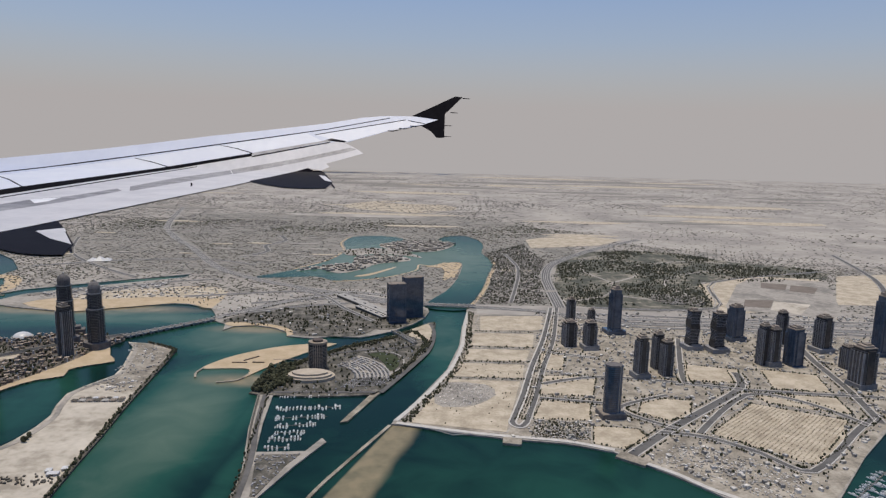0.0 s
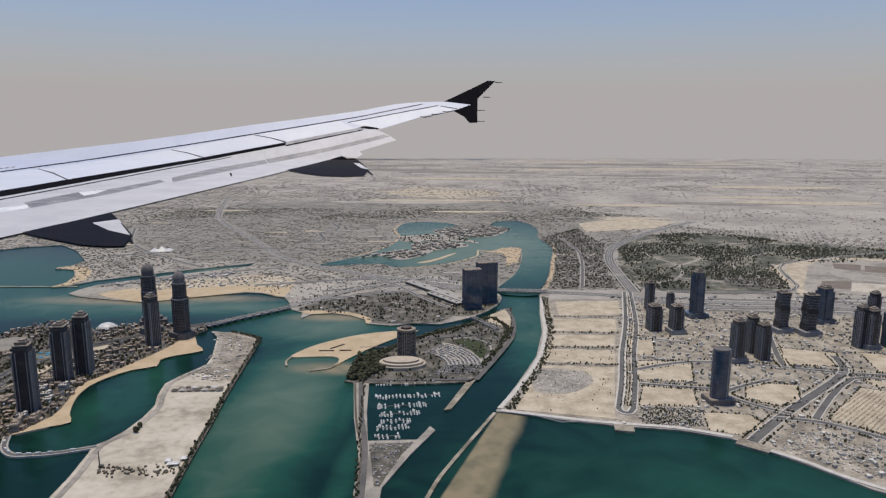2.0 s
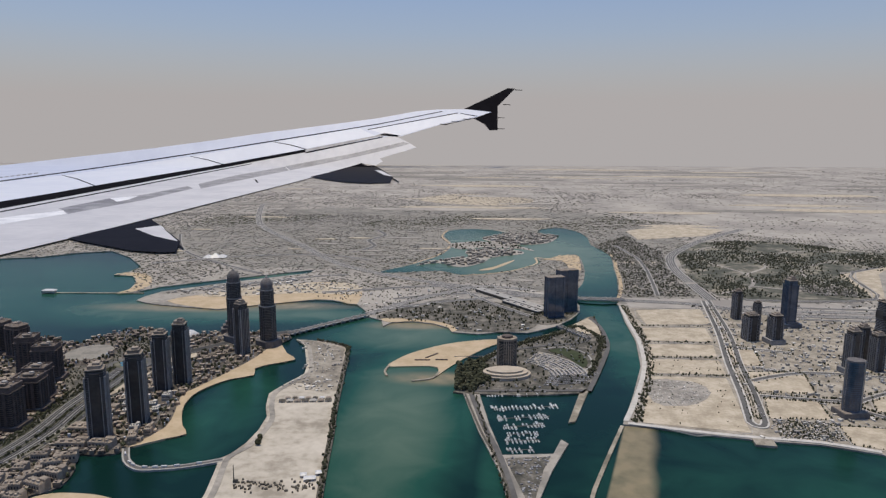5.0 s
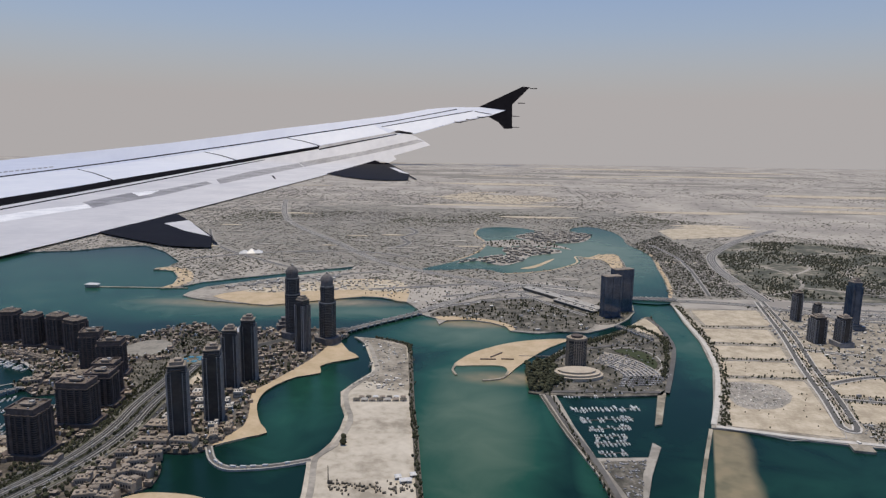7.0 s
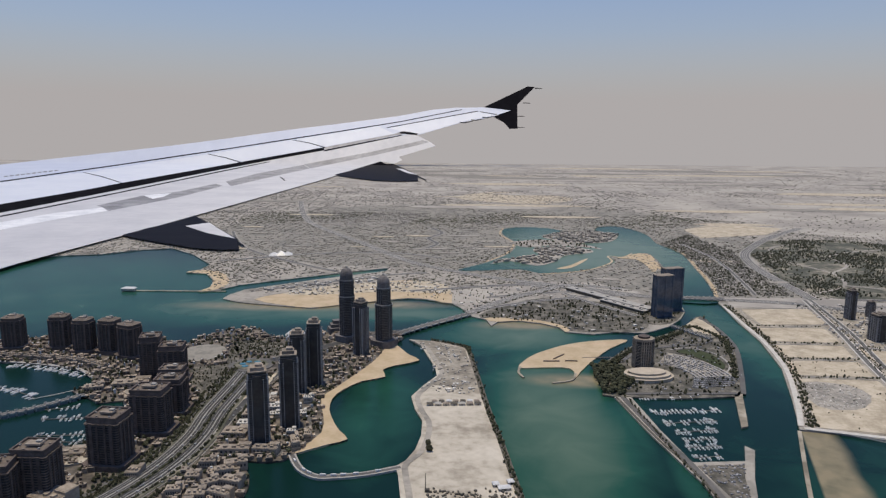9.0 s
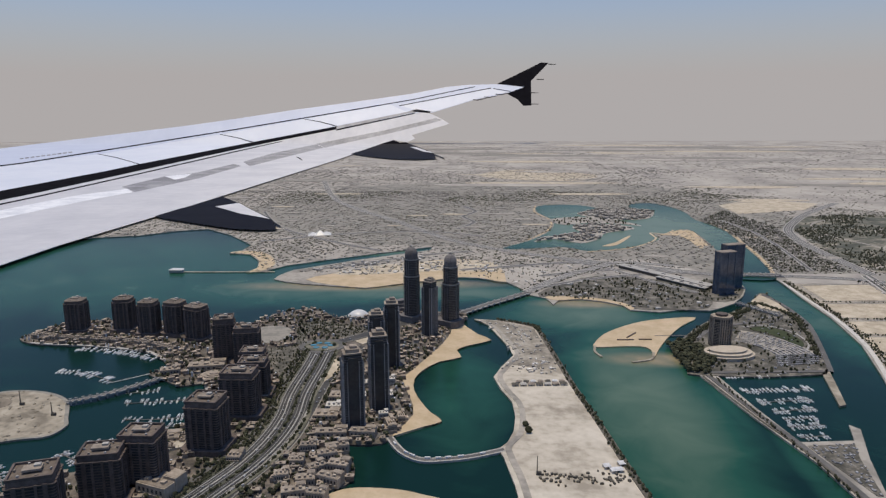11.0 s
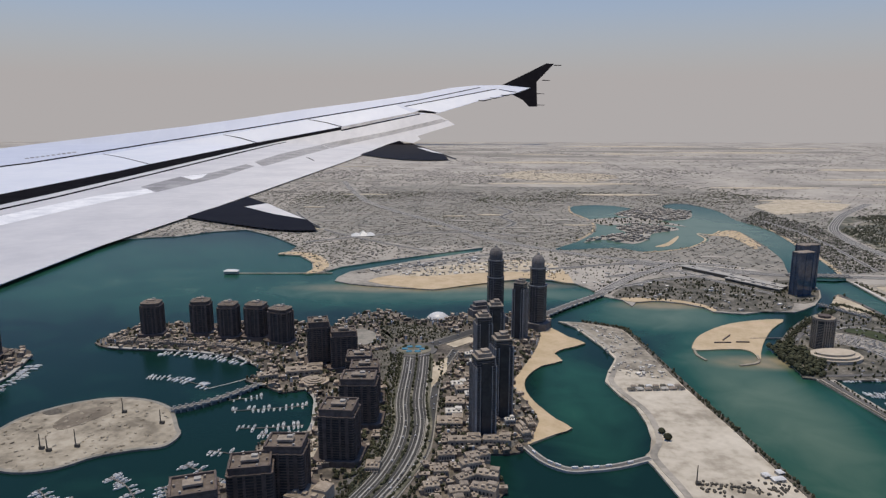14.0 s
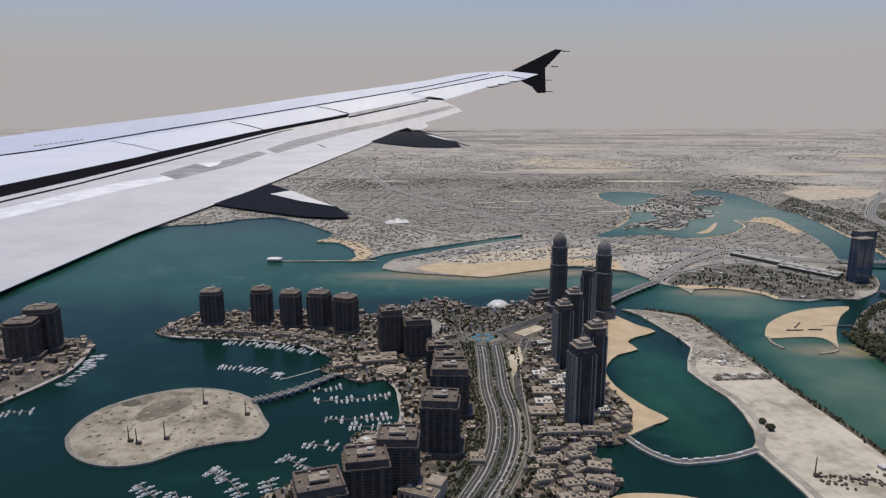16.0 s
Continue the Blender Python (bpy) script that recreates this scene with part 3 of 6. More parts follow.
# small bare lots and pale winding streets inside the leafy suburbs
STREETS = []
for k in range(70):
    cx, cy = rp.uniform(-900, 900), rp.uniform(1190, 1880)
    rad = rp.uniform(5, 13)
    lot = [(cx + rp.uniform(2.0, 4.0) * rad * math.cos(a), cy + rad * rp.uniform(0.6, 1.1) * math.sin(a)) for a in [i * math.tau / 7 for i in range(7)]]
    if inside(SUBURB, np.array([cx]), np.array([cy]))[0] and not inside(LAGOON, np.array([p[0] for p in lot]), np.array([p[1] for p in lot])).any():
        PATCHES.append(lot)
        land("open_ground", lot, (M_SAND, M_DESERT, M_LAND)[k % 3], "small bare lot between suburban streets", "ground", z=0.7 + 0.004 * k, rounded=2, base=-1)
for k in range(46):
    x0, y0 = rp.uniform(-900, 200), rp.uniform(1200, 2150)
    a, bend, pts = rp.uniform(-0.5, 0.5), rp.uniform(-0.25, 0.25), []
    for n in range(7):
        pts.append((x0, y0))
        x0, y0, a = x0 + 34 * math.cos(a), y0 + 34 * math.sin(a), a + bend * math.sin(n * 0.9)
    px = np.array(pts)
    if inside(LAGOON, px[:, 0], px[:, 1]).any() or not inside(MAINLAND, px[:, 0], px[:, 1]).all():
        continue
    STREETS.append((pts, 5.0))
    tagged(part("suburb_street", ribbon(pts, 3.6 * max(1.0, y0 / 1500), 0.5 + 0.004 * k, 0.4), M_DESERT if k % 3 else M_LAND), "pale dusty street between suburban houses", "road", kind="structure")
SANDS = [
    [(498, 1301), (645, 1399), (779, 1386), (657, 1160), (453, 1066)], [(833, 1421), (959, 1454), (1074, 1392), (905, 1164), (688, 1163)], [(229, 1836), (358, 1965), (499, 1880), (412, 1768), (226, 1696)],
    [(64, 1030), (161, 1039), (150, 960), (60, 952)], [(51, 937), (135, 939), (125, 878), (43, 879)], [(39, 864), (120, 865), (109, 819), (32, 818)], [(28, 807), (106, 806), (98, 758), (17, 760)], [(14, 749), (94, 747), (66, 611), (-25, 628)],
    [(123, 769), (185, 768), (168, 705), (111, 710)], [(306, 822), (366, 806), (351, 757), (288, 762)], [(394, 808), (455, 792), (441, 736), (380, 741)], [(335, 697), (414, 657), (377, 598), (329, 557), (262, 618)],
]
SANDS += [[(346, 730), (438, 719), (429, 672), (353, 698)], [(223, 706), (273, 701), (254, 655), (228, 646), (206, 666)], [(152, 629), (194, 625), (198, 600), (169, 581), (144, 591)], [(131, 854), (163, 850), (151, 791), (122, 789)], [(112, 694), (161, 686), (152, 642), (96, 643)], [(-12, 985), (-8, 943), (-12, 890), (-40, 915), (-40, 946)]]
for s in SANDS:
    land("sand_lot", s, M_SAND, "vacant lot of raked tan sand", "lot", z=0.3, rounded=0, base=-1)

YARDS = [[(539, 1185), (590, 1185), (556, 1126), (514, 1134)], [(636, 1337), (683, 1326), (653, 1272), (614, 1288)], [(687, 1320), (730, 1301), (694, 1246), (656, 1264)]]
land("works_ground", [(478, 1112), (520, 1245), (640, 1385), (780, 1360), (690, 1160), (640, 1060)], M_LAND, "pale graded ground of a works yard", "ground", z=0.34, rounded=0, base=-1)
for yard in YARDS:
    land("works_yard", yard, M_ROOFED, "dark brown graded yard", "yard", z=0.42, rounded=0, base=-1)
land("sand_lot", [(586, 1177), (641, 1158), (586, 1085), (551, 1114)], M_PALE, "white bare lot beside the works yards", "lot", z=0.44, rounded=0, base=-1)
land("sand_lot", [(506, 1306), (596, 1348), (488, 1140), (462, 1130)], M_SAND, "bare sandy lot beside the golf course", "lot", z=0.46, rounded=0, base=-1)
ROADS = [
    ([(-558, 745), (-557, 698), (-557, 635), (-553, 589), (-555, 549), (-563, 511), (-576, 477), (-595, 430), (-610, 401)], 25), ([(-519, 759), (-533, 698), (-537, 647), (-538, 594), (-540, 549), (-549, 511), (-561, 477), (-575, 430), (-590, 401)], 6),
    ([(-562, 758), (-515, 803), (-464, 857), (-413, 892)], 12), ([(192, 1095), (159, 918), (128, 799), (107, 706), (88, 634)], 5), ([(174, 570), (220, 620), (271, 670), (342, 742), (358, 795)], 9),
    ([(-81, 1106), (-15, 1090), (48, 1086), (165, 1067), (277, 1010), (446, 1006), (663, 988), (1500, 940)], 15), ([(283, 1033), (454, 1026), (684, 1021), (1500, 990)], 11), ([(119, 741), (188, 768), (276, 755), (340, 738), (412, 729), (494, 722)], 6),
    ([(336, 933), (292, 791), (285, 752)], 6), ([(502, 947), (480, 846), (466, 746), (445, 652)], 8), ([(110, 698), (159, 690), (185, 687)], 5), ([(251, 715), (192, 680), (202, 652), (233, 627)], 5),
]
ROADS += [([(209, 619), (254, 609), (292, 576), (321, 546), (400, 623), (445, 666)], 6), ([(251, 618), (339, 721), (397, 700), (429, 644)], 6), ([(146, 855), (204, 837)], 5), ([(-564, 1564), (-446, 1361), (-357, 1271), (-278, 1215), (-205, 1176), (-136, 1144), (-61, 1105)], 14),
          ([(197, 1096), (203, 1244), (211, 1347), (241, 1472), (305, 1586), (401, 1722), (548, 1888)], 16), ([(-327, 984), (-267, 1069), (-210, 1128), (-159, 1171), (-81, 1148)], 12), ([(-564, 1564), (-760, 1900), (-900, 2400)], 14)]
ROADS += [([(182, 1090), (145, 918), (114, 799), (93, 706), (74, 634)], 5), ([(74, 634), (76, 626), (82, 624), (88, 634)], 5)]
ROADS += [([(200, 1050), (290, 990), (450, 982), (700, 965), (1500, 915)], 5), ([(230, 1060), (450, 1044), (690, 1040), (1500, 1012)], 5), ([(-318, 1000), (-240, 1052), (-150, 1090), (-81, 1106)], 6), ([(-300, 1075), (-220, 1110), (-140, 1120), (-70, 1098)], 6), ([(-420, 1110), (-330, 1140), (-250, 1165), (-160, 1160)], 7), ([(-250, 1185), (-190, 1130), (-150, 1060), (-95, 985)], 5), ([(-640, 1112), (-560, 1165), (-470, 1225), (-400, 1250)], 6),
          ([(-430, 1480), (-395, 1560), (-420, 1640), (-390, 1720), (-420, 1800)], 9), ([(250, 1100), (460, 1115), (540, 1330), (830, 1470)], 6), ([(690, 1010), (800, 1200), (900, 1400), (980, 1700)], 9), ([(120, 1120), (150, 1300), (165, 1450), (150, 1600)], 5), ([(-800, 1330), (-640, 1420), (-480, 1440), (-380, 1390)], 6), ([(-560, 1250), (-660, 1330), (-800, 1480), (-900, 1700)], 6)]
EAST_STREETS = (3, 4, 7, 8, 9, 10, 11, 12, 13, 14, 19, 20)
for i, (pts, w) in enumerate(ROADS):
    tagged(part("road", ribbon(pts, w, 0.45 + 0.012 * i, 0.4), M_TAR if i < 3 else M_ASPHALT), "grey asphalt road dulled by dust", "road", kind="structure")
    for side in (-1, 1):
        edge = [Vector(p) for p in smooth(pts, 2)]
        off = []
        for k, p in enumerate(edge):
            d = (edge[min(k + 1, len(edge) - 1)] - edge[max(k - 1, 0)]).normalized()
            off.append(p + Vector((-d.y, d.x)) * side * (w / 2 + (0.5 if i < 14 else 0.8)))
        tagged(part("kerb", ribbon(off, 1.0 if i < 14 else 1.7, 0.60 + 0.012 * i, 0.5, steps=2), (M_PAVE if i in EAST_STREETS else M_CONCRETE) if i > 2 else M_SUBURB), "pale concrete kerb and verge" if i > 2 else "dusty concrete kerb of the highway", "kerb", kind="structure")
# pale dividers between the carriageways of the wide roads
for i in (5, 6, 15, 16, 17, 18):
    pts, w = ROADS[i]
    edge = [Vector(p) for p in smooth(pts, 3)]
    for share in (-0.24, 0.0, 0.24):
        off = []
        for k, p in enumerate(edge):
            d = (edge[min(k + 1, len(edge) - 1)] - edge[max(k - 1, 0)]).normalized()
            off.append(p + Vector((-d.y, d.x)) * share * w)
        tagged(part("road_divider", ribbon(off, 1.4, 0.5 + 0.012 * i, 0.3, steps=2), M_CONCRETE), "pale dusty divider between carriageways", "divider", kind="structure")
for pts, w, z in (([(-414, 880), (-378, 922), (-327, 976)], 11, 2.0), ([(-30, 1090), (15, 1088), (60, 1086)], 16, 2.5), ([(-63, 935), (-50, 915), (-30, 880)], 7, 2.0), ([(-751, 607), (-725, 625), (-692, 664)], 6, 2.2)):
    bridge = tagged(new("bridge"), "low concrete road bridge over the water", "bridge", kind="structure")
    part("deck", ribbon(pts, w, z, 1.2), M_CONCRETE, bridge)
    part("carriageway", ribbon(pts, w * 0.72, z + 0.06, 0.1), M_ASPHALT, bridge, "dark asphalt carriageway")
    line = smooth(pts, 6)
    for k, p in enumerate(line[1:-1]):
        d = (line[k + 2] - line[k]).normalized()
        part("bridge_pier", box(bmesh.new(), p.x, p.y, -3, 1.2, w * 0.8, z + 2, math.atan2(d.y, d.x)), M_CONCRETE, bridge)
        for side in (-1, 1):
            q = p + Vector((-d.y, d.x)) * side * w * 0.45
            part("parapet_block", box(bmesh.new(), q.x, q.y, z, 2.4, 0.9, 1.1, math.atan2(d.y, d.x)), M_CONCRETE, bridge)
tagged(part("causeway_road", ribbon([(-467, 556), (-456, 535), (-441, 523), (-424, 524), (-404, 529), (-380, 540)], 3.2, 0.3, 0.3), M_ASPHALT), "grey road along the causeway", "road", kind="structure")
tagged(part("causeway", ribbon([(-467, 556), (-456, 535), (-441, 523), (-424, 524), (-404, 529), (-380, 540)], 6, 0.2, 3.0), M_CONCRETE), "narrow pale causeway road between two islands", "causeway", kind="structure")
PLOT_ROCK = [(-372, 858), (-333, 835), (-326, 807), (-311, 659), (-302, 589), (-292, 500), (-278, 402)]
tagged(part("rock_edge", ribbon(PLOT_ROCK, 5.0, 0.5, 3.0), M_ROCK), "dark rock armour along the plot's waterside", "revetment", kind="structure")


tagged(part("plot_track", ribbon([(-392, 852), (-378, 832), (-367, 795), (-357, 755), (-358, 735), (-370, 703), (-377, 680), (-371, 648), (-363, 622), (-362, 595), (-366, 566), (-376, 545), (-375, 527), (-369, 490), (-362, 405)], 5, 0.3, 0.5), M_LAND), "dusty grey track along the plot's shore", "road", kind="structure")
tagged(part("island_edge", ribbon(BAY_ISLE + BAY_ISLE[:1], 3.2, 0.1, 2.0), M_SUBURB), "dark stony rim of the bean-shaped island", "revetment", kind="structure")
tagged(part("quay_promenade", ribbon([(-631, 575), (-631, 590), (-634, 610), (-639, 636), (-651, 657)], 3, 0.5, 0.8), M_CONCRETE), "pale harbour promenade along the quay", "promenade", kind="structure")
tagged(part("quay_promenade", ribbon([(-713, 714), (-736, 734), (-760, 742), (-790, 749), (-820, 753), (-860, 756), (-879, 759)], 4, 0.5, 0.8), M_CONCRETE), "pale harbour promenade along the quay", "promenade", kind="structure")
tagged(part("quay_promenade", ribbon([(-953, 603), (-942, 630), (-933, 665), (-936, 698), (-947, 733)], 4, 0.5, 0.8), M_CONCRETE), "pale promenade of the quay island", "promenade", kind="structure")


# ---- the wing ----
# pale paints with the sky's blue reflection mixed into their colour
M_SKIN = material("sky_tinted_wing_skin", [(0.56, 0.60, 0.71), (0.62, 0.66, 0.76)], 0.004, 0.35, spec=0.5)
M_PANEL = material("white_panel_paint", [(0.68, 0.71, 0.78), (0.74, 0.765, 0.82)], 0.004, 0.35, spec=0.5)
M_FLAP = material("pale_grey_flap_paint", [(0.56, 0.555, 0.57), (0.66, 0.65, 0.655)], 0.006, 0.3)
M_STRIP = material("bare_metal_strip", [(0.17, 0.17, 0.19), (0.34, 0.34, 0.36)], 0.012, 0.45)
# bright diffuse white puts the metal's specular streak into the colour
M_POLISH = material("polished_metal_glint", [(0.72, 0.73, 0.75), (0.95, 0.95, 0.95)], 0.02, 0.3)
# maroon of the tip fence; on the fairings it paints their shade
M_DARK = material("dark_maroon_and_shade", [(0.004, 0.003, 0.006), (0.009, 0.008, 0.011)], 0.02, 0.7, spec=0.08)
M_GAP = material("dark_flap_bay", [(0.008, 0.008, 0.01), (0.015, 0.015, 0.018)], 0.02, 0.95, spec=0.02)
# The wing flies along with the camera. In a place that stands still it is hung
# as far out as the ground allows and enlarged, so that it keeps its place in the
# view along the way. Outlines: bearing and rise in thousandths, from the middle of the way.
wing = new("aircraft_wing")
tagged(wing, "white airliner wing with lowered flaps and dark tip fence", "aircraft wing")
WING_EYE = Vector((-296.4, 48.35, 255.7))
WING_CLEAR = 251.0
WING_UP = Vector((0.0, -0.5, 0.87)).normalized()
WING_BENDS = [(0.043, 4880.0), (-0.054, WING_CLEAR / 0.054), (-0.5, WING_CLEAR / 0.5)]


def wing_depth(rise):
    """How far out the wing lies along a sight line of that rise: a level sheet bent up towards its leading edge."""
    (r1, d1), (r0, d0) = WING_BENDS[:2] if rise > WING_BENDS[1][0] else WING_BENDS[1:]
    f = (rise - r0) / (r1 - r0)
    return max(1 / (f / d1 + (1 - f) / d0), 300.0) if rise < 0.06 else 4900.0


def wing_plate(name, outline, lift, mat, label=""):
    """A closed panel of the wing; lift sets it proud of the skin in small steps of its distance."""
    bm = bmesh.new()
    bm.faces.new([bm.verts.new((x / 1000, 0, z / 1000)) for x, z in outline])
    for rise, _ in WING_BENDS[1:-1]:
        bmesh.ops.bisect_plane(bm, geom=bm.verts[:] + bm.edges[:] + bm.faces[:], plane_co=(0, 0, rise), plane_no=(0, 0, 1))
    bmesh.ops.triangulate(bm, faces=bm.faces[:])
    shell = bmesh.ops.extrude_face_region(bm, geom=bm.faces[:])
    front = {v for v in shell["geom"] if isinstance(v, bmesh.types.BMVert)}
    for v in bm.verts:
        d = wing_depth(v.co.z) * (1 - 0.00006 * lift)
        v.co = WING_EYE + Vector((v.co.x, 1, v.co.z)) * d + (Vector((0, 0, 0)) if v in front else Vector((0, 6, -1)))
    for face in bm.faces:
        face.normal_update()
        if all(v in front for v in face.verts) and face.normal.dot(WING_EYE - face.calc_center_median()) < 0:
            face.normal_flip()
    ob = part(name, bm, mat, wing, label)
    if mat is not M_DARK:
        # one even normal over the bent sheet, as on a smooth skin
        ob.data.normals_split_custom_set([WING_UP if f.normal.dot(WING_UP) > 0.3 else f.normal for f in ob.data.polygons for _ in f.loop_indices])
    return ob


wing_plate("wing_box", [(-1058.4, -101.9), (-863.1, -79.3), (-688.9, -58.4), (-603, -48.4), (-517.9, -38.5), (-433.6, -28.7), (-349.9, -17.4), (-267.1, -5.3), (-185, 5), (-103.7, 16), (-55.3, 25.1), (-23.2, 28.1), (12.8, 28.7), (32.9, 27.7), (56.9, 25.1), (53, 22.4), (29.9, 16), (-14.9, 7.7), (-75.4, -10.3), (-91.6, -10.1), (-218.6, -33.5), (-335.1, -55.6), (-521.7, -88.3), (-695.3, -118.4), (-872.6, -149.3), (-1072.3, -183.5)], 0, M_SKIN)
wing_plate("spoiler", [(-1062.2, -124.2), (-691.5, -82.8), (-571, -69.6), (-518, -84.1), (-695, -115.7), (-1071.8, -180.7)], 1, M_PANEL, "white spoiler panel")
wing_plate("spoiler", [(-569.3, -69.5), (-382.6, -41.1), (-334.9, -51.6), (-515.4, -83.4)], 1, M_PANEL, "white spoiler panel")
wing_plate("spoiler", [(-380.1, -40.7), (-258.5, -18.9), (-213.5, -28.8), (-332.4, -50.9)], 1, M_PANEL, "white spoiler panel")
wing_plate("spoiler", [(-256, -18.5), (-136.2, 1.6), (-111.9, -9.4), (-211, -28)], 1, M_PANEL, "white spoiler panel")
wing_plate("aileron", [(-122.5, -0.6), (7.3, 23.2), (29.9, 17.9), (-14.9, 8.3), (-75.4, -9.6), (-91.6, -8.2)], 1, M_PANEL, "white aileron")
# solid black plate: the gap's inner shade is put into its colour
wing_plate("flap_bay", [(-1071.8, -180.7), (-695, -115.7), (-573.2, -94.7), (-518, -84.1), (-334.9, -51.6), (-213.5, -29.4), (-213.6, -33.4), (-293.3, -48.3), (-368.8, -63.3), (-522.1, -93), (-569.6, -103.4), (-696.3, -128.1), (-1074.8, -198.6)], 1.6, M_GAP, "black plate painting the shade in the gap ahead of the flap")
wing_plate("flap", [(-1074.7, -197.8), (-696.2, -127.4), (-569.6, -103.4), (-368.8, -63.3), (-213.6, -34), (-87.6, -9.3), (-75.4, -12.9), (-61.6, -19.7), (-51.8, -25.9), (-105.5, -41.9), (-100.7, -46.4), (-112.1, -52), (-131, -48.7), (-219.5, -76), (-401.5, -126.5), (-527.2, -161.1), (-704.7, -208.1), (-1096.1, -324)], 0.6, M_FLAP, "lowered pale grey flap")
wing_plate("flap_gap_line", [(-1075.8, -204.3), (-696.7, -132.3), (-522.4, -97.1), (-368.9, -65.3), (-293.3, -50.3), (-293.4, -51.2), (-368.9, -66.8), (-522.5, -98.8), (-696.9, -134.3), (-1076.3, -207.2)], 1.8, M_GAP, "thin dark slot along the flap")
wing_plate("flap_shroud", [(-213.5, -29.4), (-111.9, -9.4), (-98.9, -5.1), (-75.4, -9), (-85.9, -10.6), (-94.1, -8.9), (-111.9, -12), (-213.6, -34)], 1.4, M_STRIP, "grey shroud over the flap gap")
# dark plate in place of the shade inside the slot
wing_plate("slot_end", [(-103.8, -6.6), (-94.1, -6.3), (-78.6, -8.4), (-78.6, -10.4), (-90.8, -10.1), (-103.8, -8.5)], 2, M_GAP, "dark plate painting the shade in the flap slot end")
wing_plate("flap_slot", [(-213.6, -33.4), (-100.6, -10.4), (-100.6, -11.7), (-213.7, -35.3)], 2, M_GAP, "thin dark slot along the flap")
wing_plate("flap_strip", [(-562.3, -118.2), (-488.8, -102.2), (-437.7, -96.4), (-378.2, -83.7), (-368.3, -86.8), (-438.2, -104.6), (-545.9, -125.9), (-551.6, -121.9)], 1.4, M_STRIP, "bare grey metal strip along the flap")
wing_plate("flap_strip", [(-362.9, -80.5), (-314.8, -68.3), (-243.8, -54.8), (-235.7, -59.8), (-302.6, -74.6), (-356.5, -87.1)], 1.4, M_STRIP, "bare grey metal strip along the flap")
wing_plate("flap_strip", [(-243.8, -54.1), (-144.8, -35.2), (-71.3, -18), (-61.6, -20.3), (-79.4, -25.4), (-139.9, -39.7), (-234, -59.8)], 1.4, M_STRIP, "bare grey metal strip along the flap")
wing_plate("polished_strip", [(-1077.3, -212.9), (-697.7, -142), (-627.6, -130), (-554, -120.7), (-548.5, -126), (-619.8, -138), (-698.9, -153.1), (-1079.7, -227.4)], 1.4, M_POLISH, "polished metal strip on the flap, its bright sheen painted")
# the strip's glint, painted as a bright plate
wing_plate("worn_patch", [(-488.8, -102.2), (-470.1, -100.2), (-446.3, -98.1), (-459.3, -103.9), (-476.5, -107.2)], 1.9, M_POLISH, "painted bright glint on the metal strip")
wing_plate("leading_edge_seam", [(-1062.2, -124.2), (-691.4, -82.1), (-519.3, -57.2), (-350.6, -31.5), (-185.2, -5), (-103.8, 8.3), (-15.2, 26), (-15.2, 25.1), (-103.8, 7.3), (-185.2, -6.3), (-350.7, -32.9), (-519.5, -58.9), (-691.6, -83.9), (-1062.6, -126.3)], 1.8, M_GAP, "thin dark seam behind the leading edge")
wing_plate("aileron_seam", [(-122.4, -0.2), (7.3, 24), (7.3, 22.9), (-122.5, -1.3)], 1.8, M_GAP, "thin dark seam ahead of the aileron")
wing_plate("tip_seam", [(10.5, 23.2), (34.6, 19.4), (34.7, 18.5), (10.6, 22.3)], 1.8, M_GAP, "thin dark seam at the wing tip")
wing_plate("panel_seam", [(-571.8, -68.9), (-546, -74.2), (-516.3, -84.1), (-518.9, -84.4), (-547.8, -74.9), (-572.7, -69.5)], 1.9, M_GAP, "thin seam between spoiler panels")
wing_plate("panel_seam", [(-382.6, -40.4), (-357.9, -45), (-333.3, -52.2), (-335.8, -52.6), (-359.6, -45.7), (-383.5, -41)], 1.9, M_GAP, "thin seam between spoiler panels")
wing_plate("panel_seam", [(-259.3, -19), (-234.7, -22.8), (-211.1, -29.3), (-213.5, -29.7), (-236.4, -23.5), (-260.1, -19.5)], 1.9, M_GAP, "thin seam between spoiler panels")
wing_plate("static_wick", [(-18.2, 8.2), (-11.7, 7.6), (1.1, 9.9), (1.1, 9.4), (-10.9, 6.5), (-18.1, 7.2)], 2, M_GAP)
wing_plate("static_wick", [(-2.1, 11.9), (4.3, 11.3), (17.1, 13.6), (17.1, 13.1), (5.1, 10.2), (-2.1, 10.9)], 2, M_GAP)
wing_plate("static_wick", [(13.9, 15.6), (20.3, 15), (33.1, 17.3), (33.1, 16.8), (21.1, 13.8), (13.9, 14.5)], 2, M_GAP)
wing_plate("marking", [(-692.6, -77.4), (-686.6, -76.7), (-686.4, -75.1), (-692.4, -75.8)], 2, M_STRIP, "small grey lettering bar")
wing_plate("marking", [(-684, -76.4), (-677.9, -75.6), (-677.7, -74), (-683.8, -74.7)], 2, M_STRIP, "small grey lettering bar")
wing_plate("marking", [(-675.3, -75.3), (-669.3, -74.6), (-669.1, -73), (-675.1, -73.7)], 2, M_STRIP, "small grey lettering bar")
wing_plate("marking", [(-666.7, -74.3), (-660.6, -73.5), (-660.5, -71.9), (-666.5, -72.6)], 2, M_STRIP, "small grey lettering bar")
wing_plate("marking", [(-658, -73.2), (-652, -72.5), (-651.8, -70.9), (-657.9, -71.6)], 2, M_STRIP, "small grey lettering bar")
wing_plate("marking", [(-649.4, -72.2), (-643.4, -71.5), (-643.2, -69.8), (-649.3, -70.6)], 2, M_STRIP, "small grey lettering bar")
wing_plate("marking", [(-640.8, -71.1), (-634.8, -70.4), (-634.6, -68.8), (-640.6, -69.5)], 2, M_STRIP, "small grey lettering bar")
